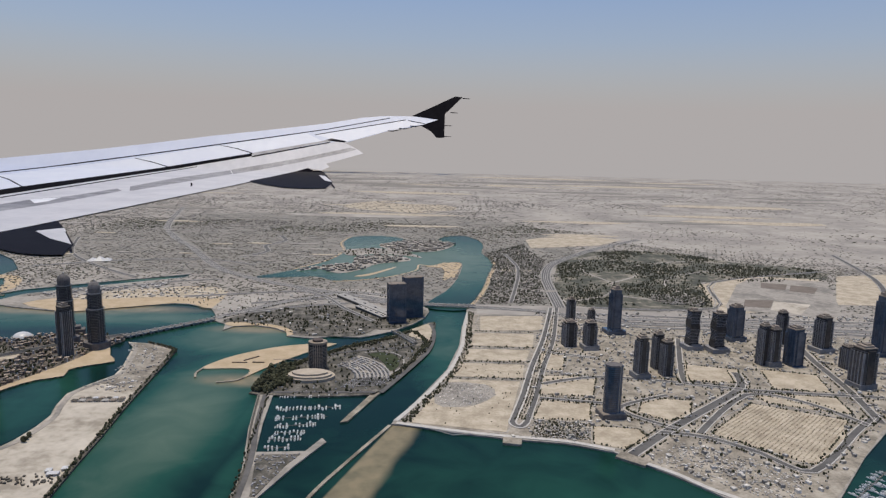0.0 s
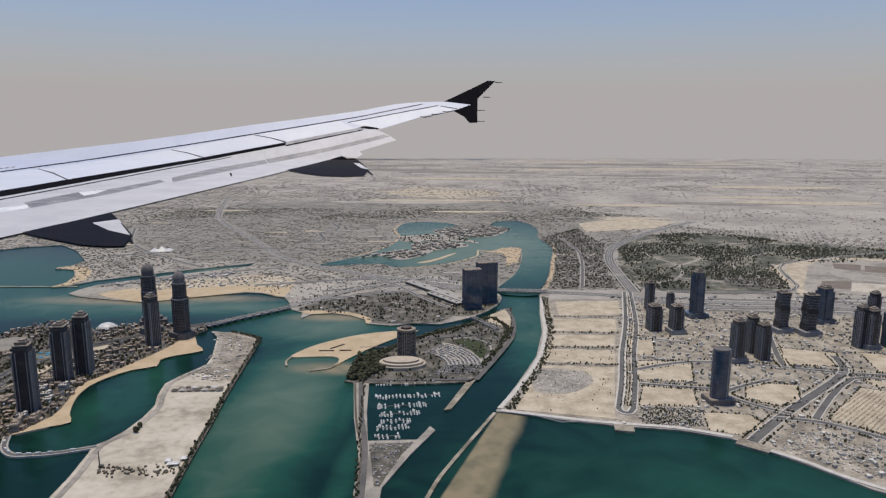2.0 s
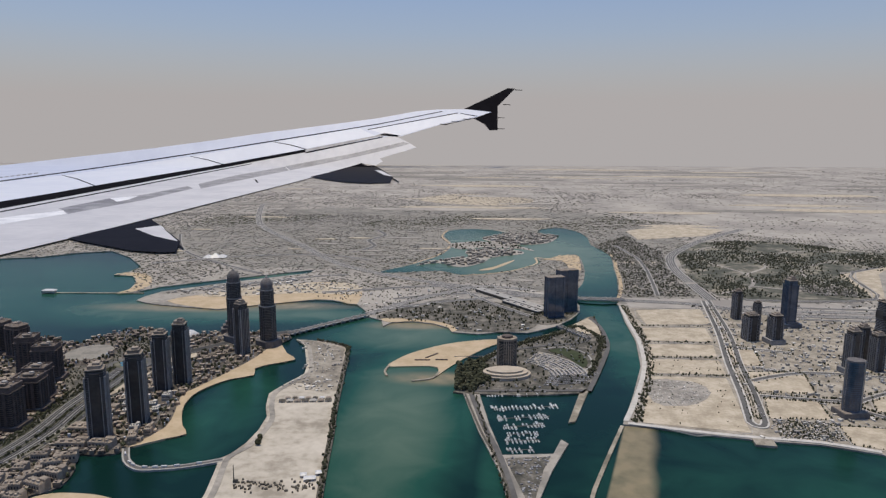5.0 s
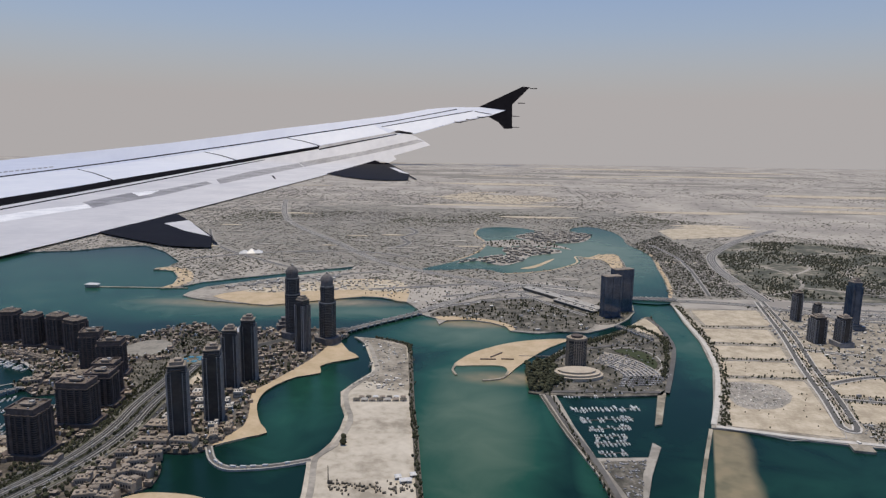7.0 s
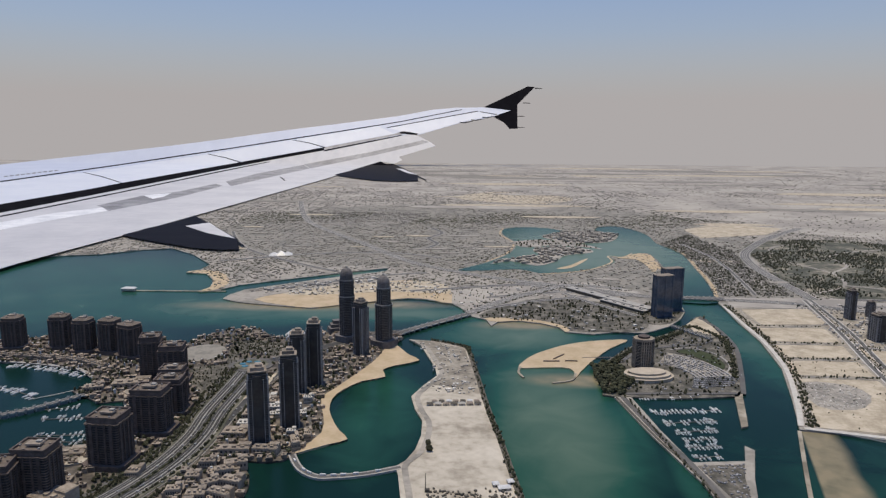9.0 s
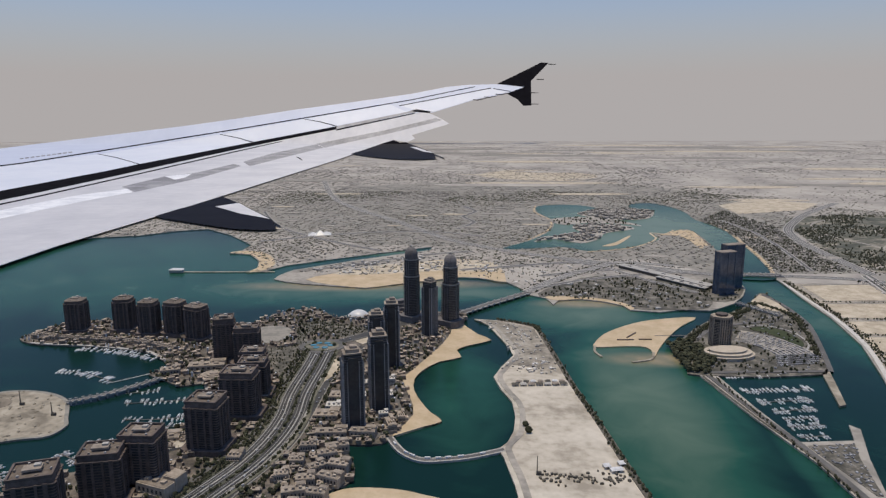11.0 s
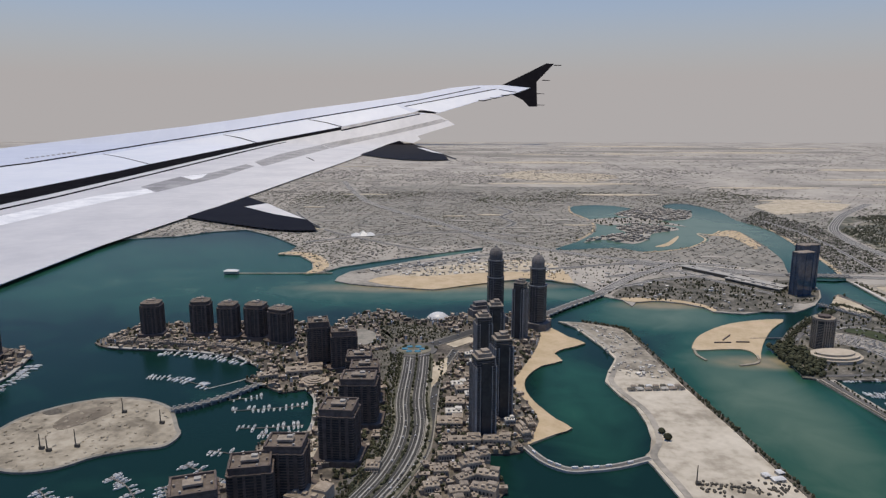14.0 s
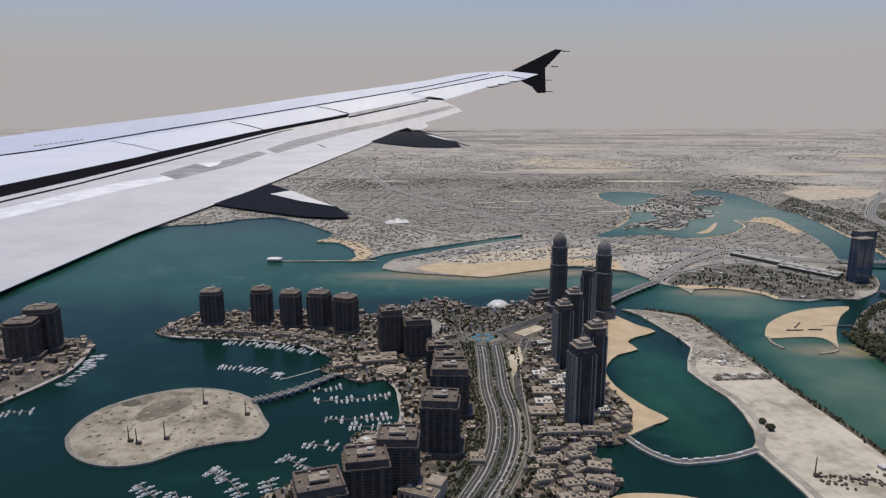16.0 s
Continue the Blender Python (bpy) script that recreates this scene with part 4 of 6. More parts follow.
wing_plate("marking", [(-632.2, -70.1), (-626.2, -69.4), (-626, -67.7), (-632, -68.5)], 2, M_STRIP, "small grey lettering bar")
wing_plate("marking", [(-623.6, -69.1), (-617.6, -68.3), (-617.4, -66.7), (-623.4, -67.4)], 2, M_STRIP, "small grey lettering bar")
wing_plate("marking", [(-615, -68), (-609, -67.3), (-608.8, -65.7), (-614.8, -66.4)], 2, M_STRIP, "small grey lettering bar")
wing_plate("marking", [(-282.5, -72.6), (-278.4, -73.9), (-274.4, -77.7), (-276.1, -78.5)], 2, M_GAP, "small dark stencil bar")
wing_plate("flap_track_fairing", [(-534.2, -162.1), (-492.3, -150.9), (-440.3, -138.8), (-418.7, -131.9), (-401.4, -140.9), (-361.9, -165.1), (-362.7, -181.2), (-387.4, -182), (-425.8, -180.4), (-476.6, -172.6), (-514.8, -166.3)], 3, M_DARK, "pointed flap track fairing, its underside shade painted dark")
wing_plate("fairing_tail", [(-435.7, -146.9), (-399.8, -141.6), (-363.6, -165.1), (-403.2, -157.5)], 3.6, M_FLAP, "white tail of the fairing")
wing_plate("static_wick", [(-362.1, -169.2), (-353.9, -175.1), (-354, -176.3), (-362.2, -170.9)], 3, M_DARK)
wing_plate("flap_track_fairing", [(-201.2, -68.8), (-178, -62.7), (-131.8, -48.7), (-123.6, -52.4), (-113.8, -51.8), (-100.7, -57.6), (-80.2, -67.6), (-81, -76.3), (-112.2, -77.3), (-145.2, -76.3), (-178.1, -72.7)], 3, M_DARK, "pointed flap track fairing, its underside shade painted dark")
wing_plate("fairing_tail", [(-110.5, -58.6), (-101.5, -59), (-80.2, -67.6), (-94.1, -65.4)], 3.6, M_FLAP, "white tail of the fairing")
wing_plate("static_wick", [(-80.2, -68.9), (-68.7, -74.5), (-68.7, -75.5), (-80.2, -70.3)], 3, M_DARK)
wing_plate("tip_fence", [(16, 29.2), (40.6, 40.7), (76.7, 58.1), (87, 57.4), (63.1, 33.1), (64, -0.4), (52.7, -0.7), (44.5, 8.1), (29.1, 16), (54.5, 25)], 2.5, M_DARK, "dark maroon wingtip fence")
wing_plate("static_wick", [(87, 56.3), (97.4, 55.7), (97.4, 55.1), (87.1, 55.2)], 2.5, M_DARK)
wing_plate("static_wick", [(71, 35.9), (81.3, 35.4), (81.3, 34.8), (71, 34.8)], 2.5, M_DARK)
wing_plate("static_wick", [(63.5, 17.4), (73.9, 17.1), (73.9, 16.6), (63.5, 16.5)], 2.5, M_DARK)
wing_plate("static_wick", [(63.9, 1.9), (74.3, 1.7), (74.3, 1.2), (63.9, 1)], 2.5, M_DARK)


# ---- towers ----
M_GLASS = material("dark_tinted_glass", [(0.040, 0.038, 0.038), (0.070, 0.066, 0.064)], 0.15, 0.25, spec=0.35, fine=3.0)
M_BLUEGLASS = material("blue_tinted_glass", [(0.042, 0.064, 0.100), (0.078, 0.108, 0.15)], 0.1, 0.12, spec=0.7)
M_PIER = material("grey_stone_pier", [(0.11, 0.10, 0.096), (0.18, 0.165, 0.155)], 0.3, 0.8, piece=0.15)
M_BROWN = material("brown_stone_cladding", [(0.080, 0.061, 0.052), (0.135, 0.104, 0.087)], 0.3, 0.85, piece=0.2)
M_BEIGE = material("beige_render", [(0.26, 0.215, 0.163), (0.38, 0.316, 0.245)], 0.2, 0.85, piece=0.2)
M_OFFICE = material("grey_office_cladding", [(0.17, 0.168, 0.168), (0.26, 0.255, 0.25)], 0.3, 0.7, piece=0.2)
M_CREAM = material("cream_stone", [(0.40, 0.34, 0.265), (0.50, 0.435, 0.345)], 0.2, 0.85)
M_ROOFB = material("brown_clutter_roof", [(0.10, 0.08, 0.063), (0.17, 0.138, 0.11)], 0.4, 0.9, piece=0.2)
M_ROOF = material("dusty_flat_roof", [(0.20, 0.165, 0.13), (0.32, 0.272, 0.22)], 0.25, 0.9, piece=0.2)


M_RIB = material("pale_grey_rib", [(0.27, 0.255, 0.24), (0.40, 0.38, 0.36)], 0.3, 0.7, piece=0.25)


def octagon(w, d, cut=0.29):
    return [(a * w / 2 * (1 - 2 * cut * s), c * d / 2 * (1 - 2 * cut * (1 - s))) for a, c, s in ((1, -1, 0), (1, 1, 0), (1, 1, 1), (-1, 1, 1), (-1, 1, 0), (-1, -1, 0), (-1, -1, 1), (1, -1, 1))]


def tower(x, y, w, d, h, rot, core, pier, crown="steps", label="", podium=0.0, storey=2.0, piers=5, roof=None, wave=0.0, slim=0.34):
    """A tower block: glass core, storey bands, upright piers, roof and crown, with an optional podium."""
    base = new("tower")
    base.matrix_basis = pose(x, y, 0, 0, 0, rot)
    tagged(base, label, "tower", "towers")
    roof = roof or M_ROOF
    z0 = 0.0
    if podium:
        low = part("podium", box(bmesh.new(), 0, 0, 0, w * podium, d * podium, 6), pier, base, "low podium block")
        part("podium_roof", box(bmesh.new(), w * 0.2, -d * 0.2, 6, w * podium * 0.6, d * podium * 0.5, 1.4), roof, low)
    shape = bmesh.new()
    if wave:
        rings = []
        for i in range(21):
            f, dx = 1 + wave * math.sin(i * 0.65), wave * w * math.cos(i * 0.65)
            rings.append([shape.verts.new((dx + a * w * f / 2, c * d * f / 2, h * i / 20)) for a, c in ((-1, -1), (1, -1), (1, 1), (-1, 1))])
        for lo, hi in zip(rings, rings[1:]):
            for i in range(4):
                shape.faces.new((lo[i - 1], lo[i], hi[i], hi[i - 1]))
        shape.faces.new(rings[-1])
    elif crown == "steps":
        box(shape, 0, 0, 0, w, d, h * 0.9)
        part("upper_body", box(bmesh.new(), 0, 0, h * 0.9, w * 0.86, d * 0.86, h * 0.1), core, base)
        part("bay", box(bmesh.new(), 0, -d * 0.1, 0, w * 0.46, d * 0.95, h * 0.96), core, base)
    elif crown == "drum":
        prism(octagon(w, d), 0, h, shape)
    else:
        box(shape, 0, 0, 0, w, d, h)
    part("body", shape, core, base)
    bands = bmesh.new()
    k = int(h / storey)
    for i in range(1, k):
        f = 0.86 if crown == "steps" and i * storey > h * 0.9 else 1.0
        if crown == "drum":
            prism(octagon(w + 0.5, d + 0.5), i * storey - 0.22, i * storey + 0.23, bands)
            continue
        box(bands, 0, 0, i * storey - 0.22, (w + 0.5) * f, (d + 0.5) * f, 0.45)
    tagged(part("storey_banding", bands, M_PIER if pier is M_RIB else pier, base), kind="stuff")
    pm = {}
    for side in range(4):
        wide, deep = (w, d) if side % 2 == 0 else (d, w)
        n = max(3, round(piers * wide / max(w, d)))
        if not piers:
            continue
        if round(wide, 1) not in pm:
            pm[round(wide, 1)] = mesh_of("pier", box(bmesh.new(), 0, 0, 0, wide * slim / n, 0.9, (h + 0.8) * (0.9 if crown == "steps" else 1.0)), pier)
        for i in range(n):
            ob = new("pier", pm[round(wide, 1)])
            ob.parent = base
            ob.matrix_basis = pose(0, 0, 0, 0, 0, 90 * side) @ pose((i / (n - 1) - 0.5) * wide * (0.5 if crown == "drum" else 0.96), -deep / 2 - 0.2, 0)
    rim = 0.86 if crown == "steps" else 1.0
    part("parapet", prism(octagon(w + 0.8, d + 0.8), h, h + 1.0) if crown == "drum" else box(bmesh.new(), 0, 0, h, (w + 1.2) * rim, (d + 1.2) * rim, 1.0), roof, base)
    if crown == "steps":
        low = part("crown", box(bmesh.new(), 0, 0, h + 1, w * 0.66, d * 0.66, h * 0.045), roof, base)
        part("roof_plant", box(bmesh.new(), w * 0.08, 0, h * 1.045 + 1, w * 0.36, d * 0.4, h * 0.03), roof, low)
    elif crown == "drum":
        part("crown", prism(octagon(w * 1.08, d * 1.08), h + 1, h + 3.2), pier, base)
        part("roof_plant", prism(octagon(w * 0.6, d * 0.6), h + 3.2, h + 5.5), roof, base)
    elif crown == "plant":
        part("lift_house", box(bmesh.new(), 0, 0, h + 1, w * 0.5, d * 0.45, 2.6), roof, base)
        part("lift_house", box(bmesh.new(), w * 0.3, d * 0.25, h + 1, w * 0.2, d * 0.2, 1.6), roof, base)
        for i in range(8):
            part("roof_unit", box(bmesh.new(), w * 0.42 * math.sin(i * 2.4 + x), d * 0.4 * math.cos(i * 1.7 + y), h + 1, 1.6 + i % 3, 1.4 + i % 2, 0.8 + 0.3 * (i % 3)), M_CONCRETE if i % 3 == 0 else roof, base)
    return base


def loft(rings, bm=None):
    """A closed skin through stacked outlines of the same number of points: (outline, height)."""
    bm = bm or bmesh.new()
    rows = [[bm.verts.new((px, py, z)) for px, py in pts] for pts, z in rings]
    for lo, hi in zip(rows, rows[1:]):
        for i in range(len(lo)):
            bm.faces.new((lo[i - 1], lo[i], hi[i], hi[i - 1]))
    bm.faces.new(rows[-1])
    return bm


def scaled(pts, f):
    return [(px * f, py * f) for px, py in pts]


def harbour_tower(x, y, w, d, h, rot, label, cut=0.17, hip=True):
    """A stone apartment tower of the harbour: chamfered shaft, balcony bands, corner piers, set-back top storey and hipped roof."""
    b = new("tower")
    b.matrix_basis = pose(x, y, 0, 0, 0, rot)
    tagged(b, label, "tower", "towers")
    plan = octagon(w, d, cut)
    part("body", loft([(scaled(plan, 1.0), 0), (scaled(plan, 0.985), h * 0.9)]), M_GLASS, b)
    part("podium", prism(octagon(w * 1.35, d * 1.3, 0.12), 0, 4.2), M_BROWN, b, "low brown podium")
    bands = bmesh.new()
    for i in range(3, int(h * 0.9 / 1.9) + 1):
        prism(octagon(w + 0.5, d + 0.5, cut), i * 1.9 - 0.42, i * 1.9 + 0.1, bands)
    tagged(part("storey_banding", bands, M_BROWN, b), kind="stuff")
    for side in range(4):
        wide, deep = (w, d) if side % 2 == 0 else (d, w)
        for i, f in enumerate((-0.31, -0.12, 0.12, 0.31)):
            ob = part("pier", box(bmesh.new(), 0, 0, 0, wide * (0.1 if i in (0, 3) else 0.055), 1.0, h * 0.93), M_BROWN, b)
            ob.matrix_basis = pose(0, 0, 0, 0, 0, 90 * side) @ pose(f * wide, -deep / 2 - 0.15, 0)
    part("cornice", prism(octagon(w * 1.05, d * 1.05, cut), h * 0.9, h * 0.9 + 0.7), M_BROWN, b, "stone cornice")
    part("upper_storey", prism(octagon(w * 0.93, d * 0.93, cut), h * 0.9 + 0.9, h), M_BROWN, b)
    if hip:
        top = part("roof", loft([(octagon(w * 0.97, d * 0.97, cut), h), (octagon(w * 0.97, d * 0.97, cut), h + 0.5), (octagon(w * 0.5, d * 0.46, cut), h + 1.9)]), M_ROOFB, b, "low hipped brown roof")
    else:
        top = part("roof", prism(octagon(w * 0.9, d * 0.9, cut), h, h + 0.5), M_ROOFB, b, "flat brown roof inside a parapet")
        for px, py, lw, ld in ((0, -0.45, 0.94, 0.05), (0, 0.45, 0.94, 0.05), (-0.45, 0, 0.05, 0.86), (0.45, 0, 0.05, 0.86)):
            part("parapet", box(bmesh.new(), px * w, py * d, h, lw * w, ld * d, 1.9), M_BROWN, b)
    part("roof_plant", box(bmesh.new(), 0, 0, h + 1.7, w * 0.4, d * 0.3, 1.3), M_ROOF, top)
    part("roof_plant", box(bmesh.new(), w * 0.1, d * 0.05, h + 3.0, w * 0.14, d * 0.14, 1.2), M_CONCRETE, top)
    for k in range(6):
        part("roof_unit", box(bmesh.new(), w * 0.38 * math.cos(k * 1.05 + x), d * 0.38 * math.sin(k * 1.05 + x), h + 1.0, 1.3, 1.0, 1.0), (M_CONCRETE, M_ROOF)[k % 2], top)
    return b


def domed_tower(x, y, w, h, rot, steps):
    """A tall twin tower: shafts that step in, pale upright ribs, storey bands, a drum and a ribbed dome."""
    b = new("tower")
    b.matrix_basis = pose(x, y, 0, 0, 0, rot)
    tagged(b, "tall dark glass tower stepping in to a ribbed dome", "tower", "towers")
    z0, bands = 0.0, bmesh.new()
    for share, f in steps:
        z1 = h * share
        plan = octagon(w * f, w * f, 0.27)
        part("shaft", prism(plan, z0, z1), M_GLASS, b)
        part("ledge", prism(scaled(plan, 1.05), z1 - 1.2, z1), M_RIB, b, "pale ledge at a setback")
        for i in range(int(z0 / 2) + 1, int(z1 / 2)):
            prism(scaled(plan, 1.015), i * 2.0, i * 2.0 + 0.4, bands)
        for k in range(8):
            a = (k + 0.5) * math.tau / 8 + math.tau / 16
            for off in (-0.09, 0.09):
                ob = part("rib", box(bmesh.new(), w * f * 0.5, w * f * off, z0, 0.5, 0.5, z1 - z0), M_RIB if k % 2 else M_PIER, b)
                ob.matrix_basis = pose(0, 0, 0, 0, 0, 45 * k)
        z0 = z1
    tagged(part("storey_banding", bands, M_PIER, b), kind="stuff")
    f = steps[-1][1]
    ring = [(math.cos(i * math.tau / 20), math.sin(i * math.tau / 20)) for i in range(20)]
    r = w * f * 0.46
    cap = part("dome", loft([(scaled(ring, r * q), z0 + (h - z0) * t) for q, t in ((1, 0), (1.0, 0.35), (1.05, 0.38), (0.98, 0.55), (0.84, 0.72), (0.6, 0.86), (0.3, 0.95), (0.08, 1.0))]), M_PIER, b, "ribbed grey dome", shade=False)
    part("finial", loft([(scaled(ring, r * 0.16), h - 0.6), (scaled(ring, r * 0.22), h + 0.8), (scaled(ring, r * 0.1), h + 2.0)]), M_CONCRETE, cap)
    part("podium", prism(octagon(w * 1.5, w * 1.4, 0.2), 0, 8), M_PIER, b, "low grey podium")
    return b


def curved_tower(x, y, h):
    """A slim blue glass tower with bowed fronts, a pale edge rib and a grey podium."""
    b = new("tower")
    b.matrix_basis = pose(x, y, 0, 0, 0, 8)
    tagged(b, "curved blue glass tower with a pale rib on a grey podium", "tower", "towers")
    plan = [(9 * math.cos(i * math.tau / 28) * (1 - 0.12 * math.sin(i * math.tau / 28)), 7.5 * math.sin(i * math.tau / 28)) for i in range(28)]
    part("body", prism(plan, 5, h), M_BLUEGLASS, b, shade=False)
    rings = bmesh.new()
    for i in range(4, int(h / 2)):
        prism([(px * 1.012, py * 1.012) for px, py in plan], i * 2.0, i * 2.0 + 0.3, rings)
    tagged(part("storey_banding", rings, M_GLASS, b), kind="stuff")
    part("rib", box(bmesh.new(), 4.2, -6.9, 4, 0.7, 1.0, h - 3), M_CONCRETE, b, "pale upright rib")
    part("rib", box(bmesh.new(), -8.6, -2.0, 4, 0.5, 0.8, h - 4), M_CONCRETE, b, "pale upright rib")
    part("crown", prism([(px * 0.93, py * 0.93) for px, py in plan], h, h + 1.4), M_PIER, b)
    part("podium", box(bmesh.new(), 0, 0, 0, 25, 20, 5), M_PIER, b)
    part("podium_roof", box(bmesh.new(), 0, 0, 5, 24, 19, 0.6), M_ROOF, b)
    return b


DARK_LABEL = "dark glass residential tower with stone piers and stepped crown"
for x, y, w, h, r in ((-498, 570, 22, 62, 18), (-482, 606, 21, 64, 14), (-494, 684, 20, 58, 10), (-482, 704, 20, 63, 8), (-450, 800, 18, 60, -30)):
    tower(x, y + w * 0.2, w * 0.72, w * 0.66, h, r, M_GLASS, M_RIB, "steps", DARK_LABEL, piers=6, slim=0.2)
domed_tower(-474, 852, 17.5, 90, -30, ((0.62, 1.0), (0.84, 0.92)))
domed_tower(-428, 836, 19, 85, -30, ((0.6, 1.0), (0.83, 0.82)))
PORTO_FLAT = "brown stone apartment tower with balcony bands and parapet roof"
PORTO = "brown stone apartment tower with balcony bands and low hipped roof"
for x, y, w, d, h, r in ((-849, 800, 22, 20, 37, 5), (-797, 805, 22, 20, 38, 8), (-763, 793, 21, 20, 38, 0), (-733, 793, 23, 20, 38, -10), (-703, 778, 24, 20, 38, -20), (-651, 718, 22, 22, 43, 15), (-625, 708, 26, 20, 37, 10),
                         (-603, 657, 24, 20, 32, 5), (-595, 632, 26, 22, 32, 5), (-594, 592, 30, 22, 38, 0), (-600, 536, 27, 24, 39, -4), (-625, 486, 27, 22, 37, 0), (-642, 466, 28, 22, 34, 12), (-662, 428, 28, 24, 40, 20), (-991, 700, 28, 22, 36, 10), (-985, 722, 30, 22, 42, 10)):
    far_row = x < -690
    harbour_tower(x, y, w * 0.94, d * 0.96, h, r, PORTO if far_row else PORTO_FLAT, 0.15 if far_row else 0.05, far_row)
EAST = "grey glass office tower standing among sandy lots"
for x, y, w, h, r, pod, blue in ((175, 655, 17, 53, 8, 1.4, 1), (237, 772, 13, 48, 12, 1.6, 0), (270, 782, 13, 41, 12, 0, 0), (267, 806, 12, 43, 12, 0, 0), (175, 890, 17, 33, 10, 0, 0), (195, 990, 11, 40, 10, 0, 0), (200, 878, 15, 36, 10, 1.5, 0), (228, 1000, 9, 22, 10, 0, 0),
                                 (251, 955, 15, 64, 10, 1.9, 1), (339, 890, 13, 52, 12, 1.8, 0), (369, 880, 14, 52, 12, 1.8, 0), (415, 935, 18, 48, 14, 1.5, 1)):
    if (x, y) in ((339, 890), (369, 880)):
        tower(x, y, w, w * 0.9, h, r, M_GLASS, M_OFFICE, "plant", "grey office tower with wavy sides on a dark podium", pod, wave=0.06, piers=0)
    elif x == 175 and y == 655:
        curved_tower(x, y, h)
    else:
        tower(x, y, w * 0.92, w * 0.84, h, r, M_BLUEGLASS if blue else M_GLASS, M_BLUEGLASS if blue else M_OFFICE, "steps", EAST, pod)
for x, y, w, h, r, pod, blue in ((406, 830, 12, 50, 14, 0, 0), (417, 827, 14, 47, 14, 1.4, 0), (473, 920, 12, 45, 14, 0, 0), (445, 830, 18, 47, 20, 0, 1), (514, 891, 18, 47, 15, 1.5, 0), (508, 823, 13, 28, 15, 0, 0), (487, 757, 22, 47, 15, 1.2, 0), (585, 880, 16, 80, 15, 1.5, 1)):
    tower(x, y, w * 0.92, w * 0.84, h, r, M_BLUEGLASS if blue else M_GLASS, M_BLUEGLASS if blue else M_OFFICE, "steps", EAST, pod)
for x, y, w, d, h in ((-62, 985, 24, 12, 58), (-40, 1020, 28, 12, 61)):
    tower(x, y, w, d, h, 20, M_BLUEGLASS, M_BLUEGLASS, "none", "blue glass slab tower beside the canal", piers=3)
tower(-140, 776, 20, 17, 30, 8, M_GLASS, M_BEIGE, "drum", "brown round-cornered hotel tower on the marina island", piers=5, slim=0.16, storey=1.7, roof=M_BROWN)


# ---- suburbs, trees and clutter, too many to count ----
rng = np.random.default_rng(7)
TOWERS = [(o.location.x, o.location.y) for o in scene.objects if o.name.startswith("tower") and o.parent is None]
BARE = [[(478, 1112), (520, 1245), (640, 1385), (780, 1360), (690, 1160), (640, 1060)], SAND_PEN, LAGOON, GOLF, PARK_W, VERGE, VERGE_E] + SANDS + PATCHES
CITY_SEEDS = rng.uniform((-3000, 1000), (3200, 4700), (160, 2))
CITY_TURN = rng.uniform(0, math.pi / 2, 160)
CITY_DENSE = rng.uniform(0.35, 1.0, 160)


def lattice(x0, x1, y0, y1, step):
    """Plots in rows along streets, each quarter turned its own way."""
    xs, ys, turn, dense = [], [], [], []
    for gx, gy in [(a, c) for a in np.arange(x0, x1, 260) for c in np.arange(y0, y1, 260)]:
        k = np.argmin((CITY_SEEDS[:, 0] - gx - 130) ** 2 + (CITY_SEEDS[:, 1] - gy - 130) ** 2)
        n = int(200 / step)
        a, c = np.meshgrid(np.arange(-n, n + 1), np.arange(-n, n + 1))
        keep = (c % 3 != 0) & (a % 7 != 0)
        a, c = a[keep] * step, c[keep] * step
        t = CITY_TURN[k]
        px, py = gx + 130 + a * math.cos(t) - c * math.sin(t), gy + 130 + a * math.sin(t) + c * math.cos(t)
        ok = (np.abs(px - gx - 130) < 130) & (np.abs(py - gy - 130) < 130)
        xs.append(px[ok]), ys.append(py[ok]), turn.append(np.full(ok.sum(), t)), dense.append(np.full(ok.sum(), CITY_DENSE[k]))
    return np.concatenate(xs), np.concatenate(ys), np.concatenate(turn), np.concatenate(dense)


def free(x, y, gap=8.0):
    ok = inside(MAINLAND, x, y)
    for p in BARE:
        ok &= ~inside(p, x, y)
    for pts, w in ROADS:
        ok &= ~near(pts, x, y, w / 2 + gap)
    for pts, w in STREETS:
        ok &= ~near(pts, x, y, w)
    for tx, ty in TOWERS:
        ok &= np.hypot(x - tx, y - ty) > 22
    return ok


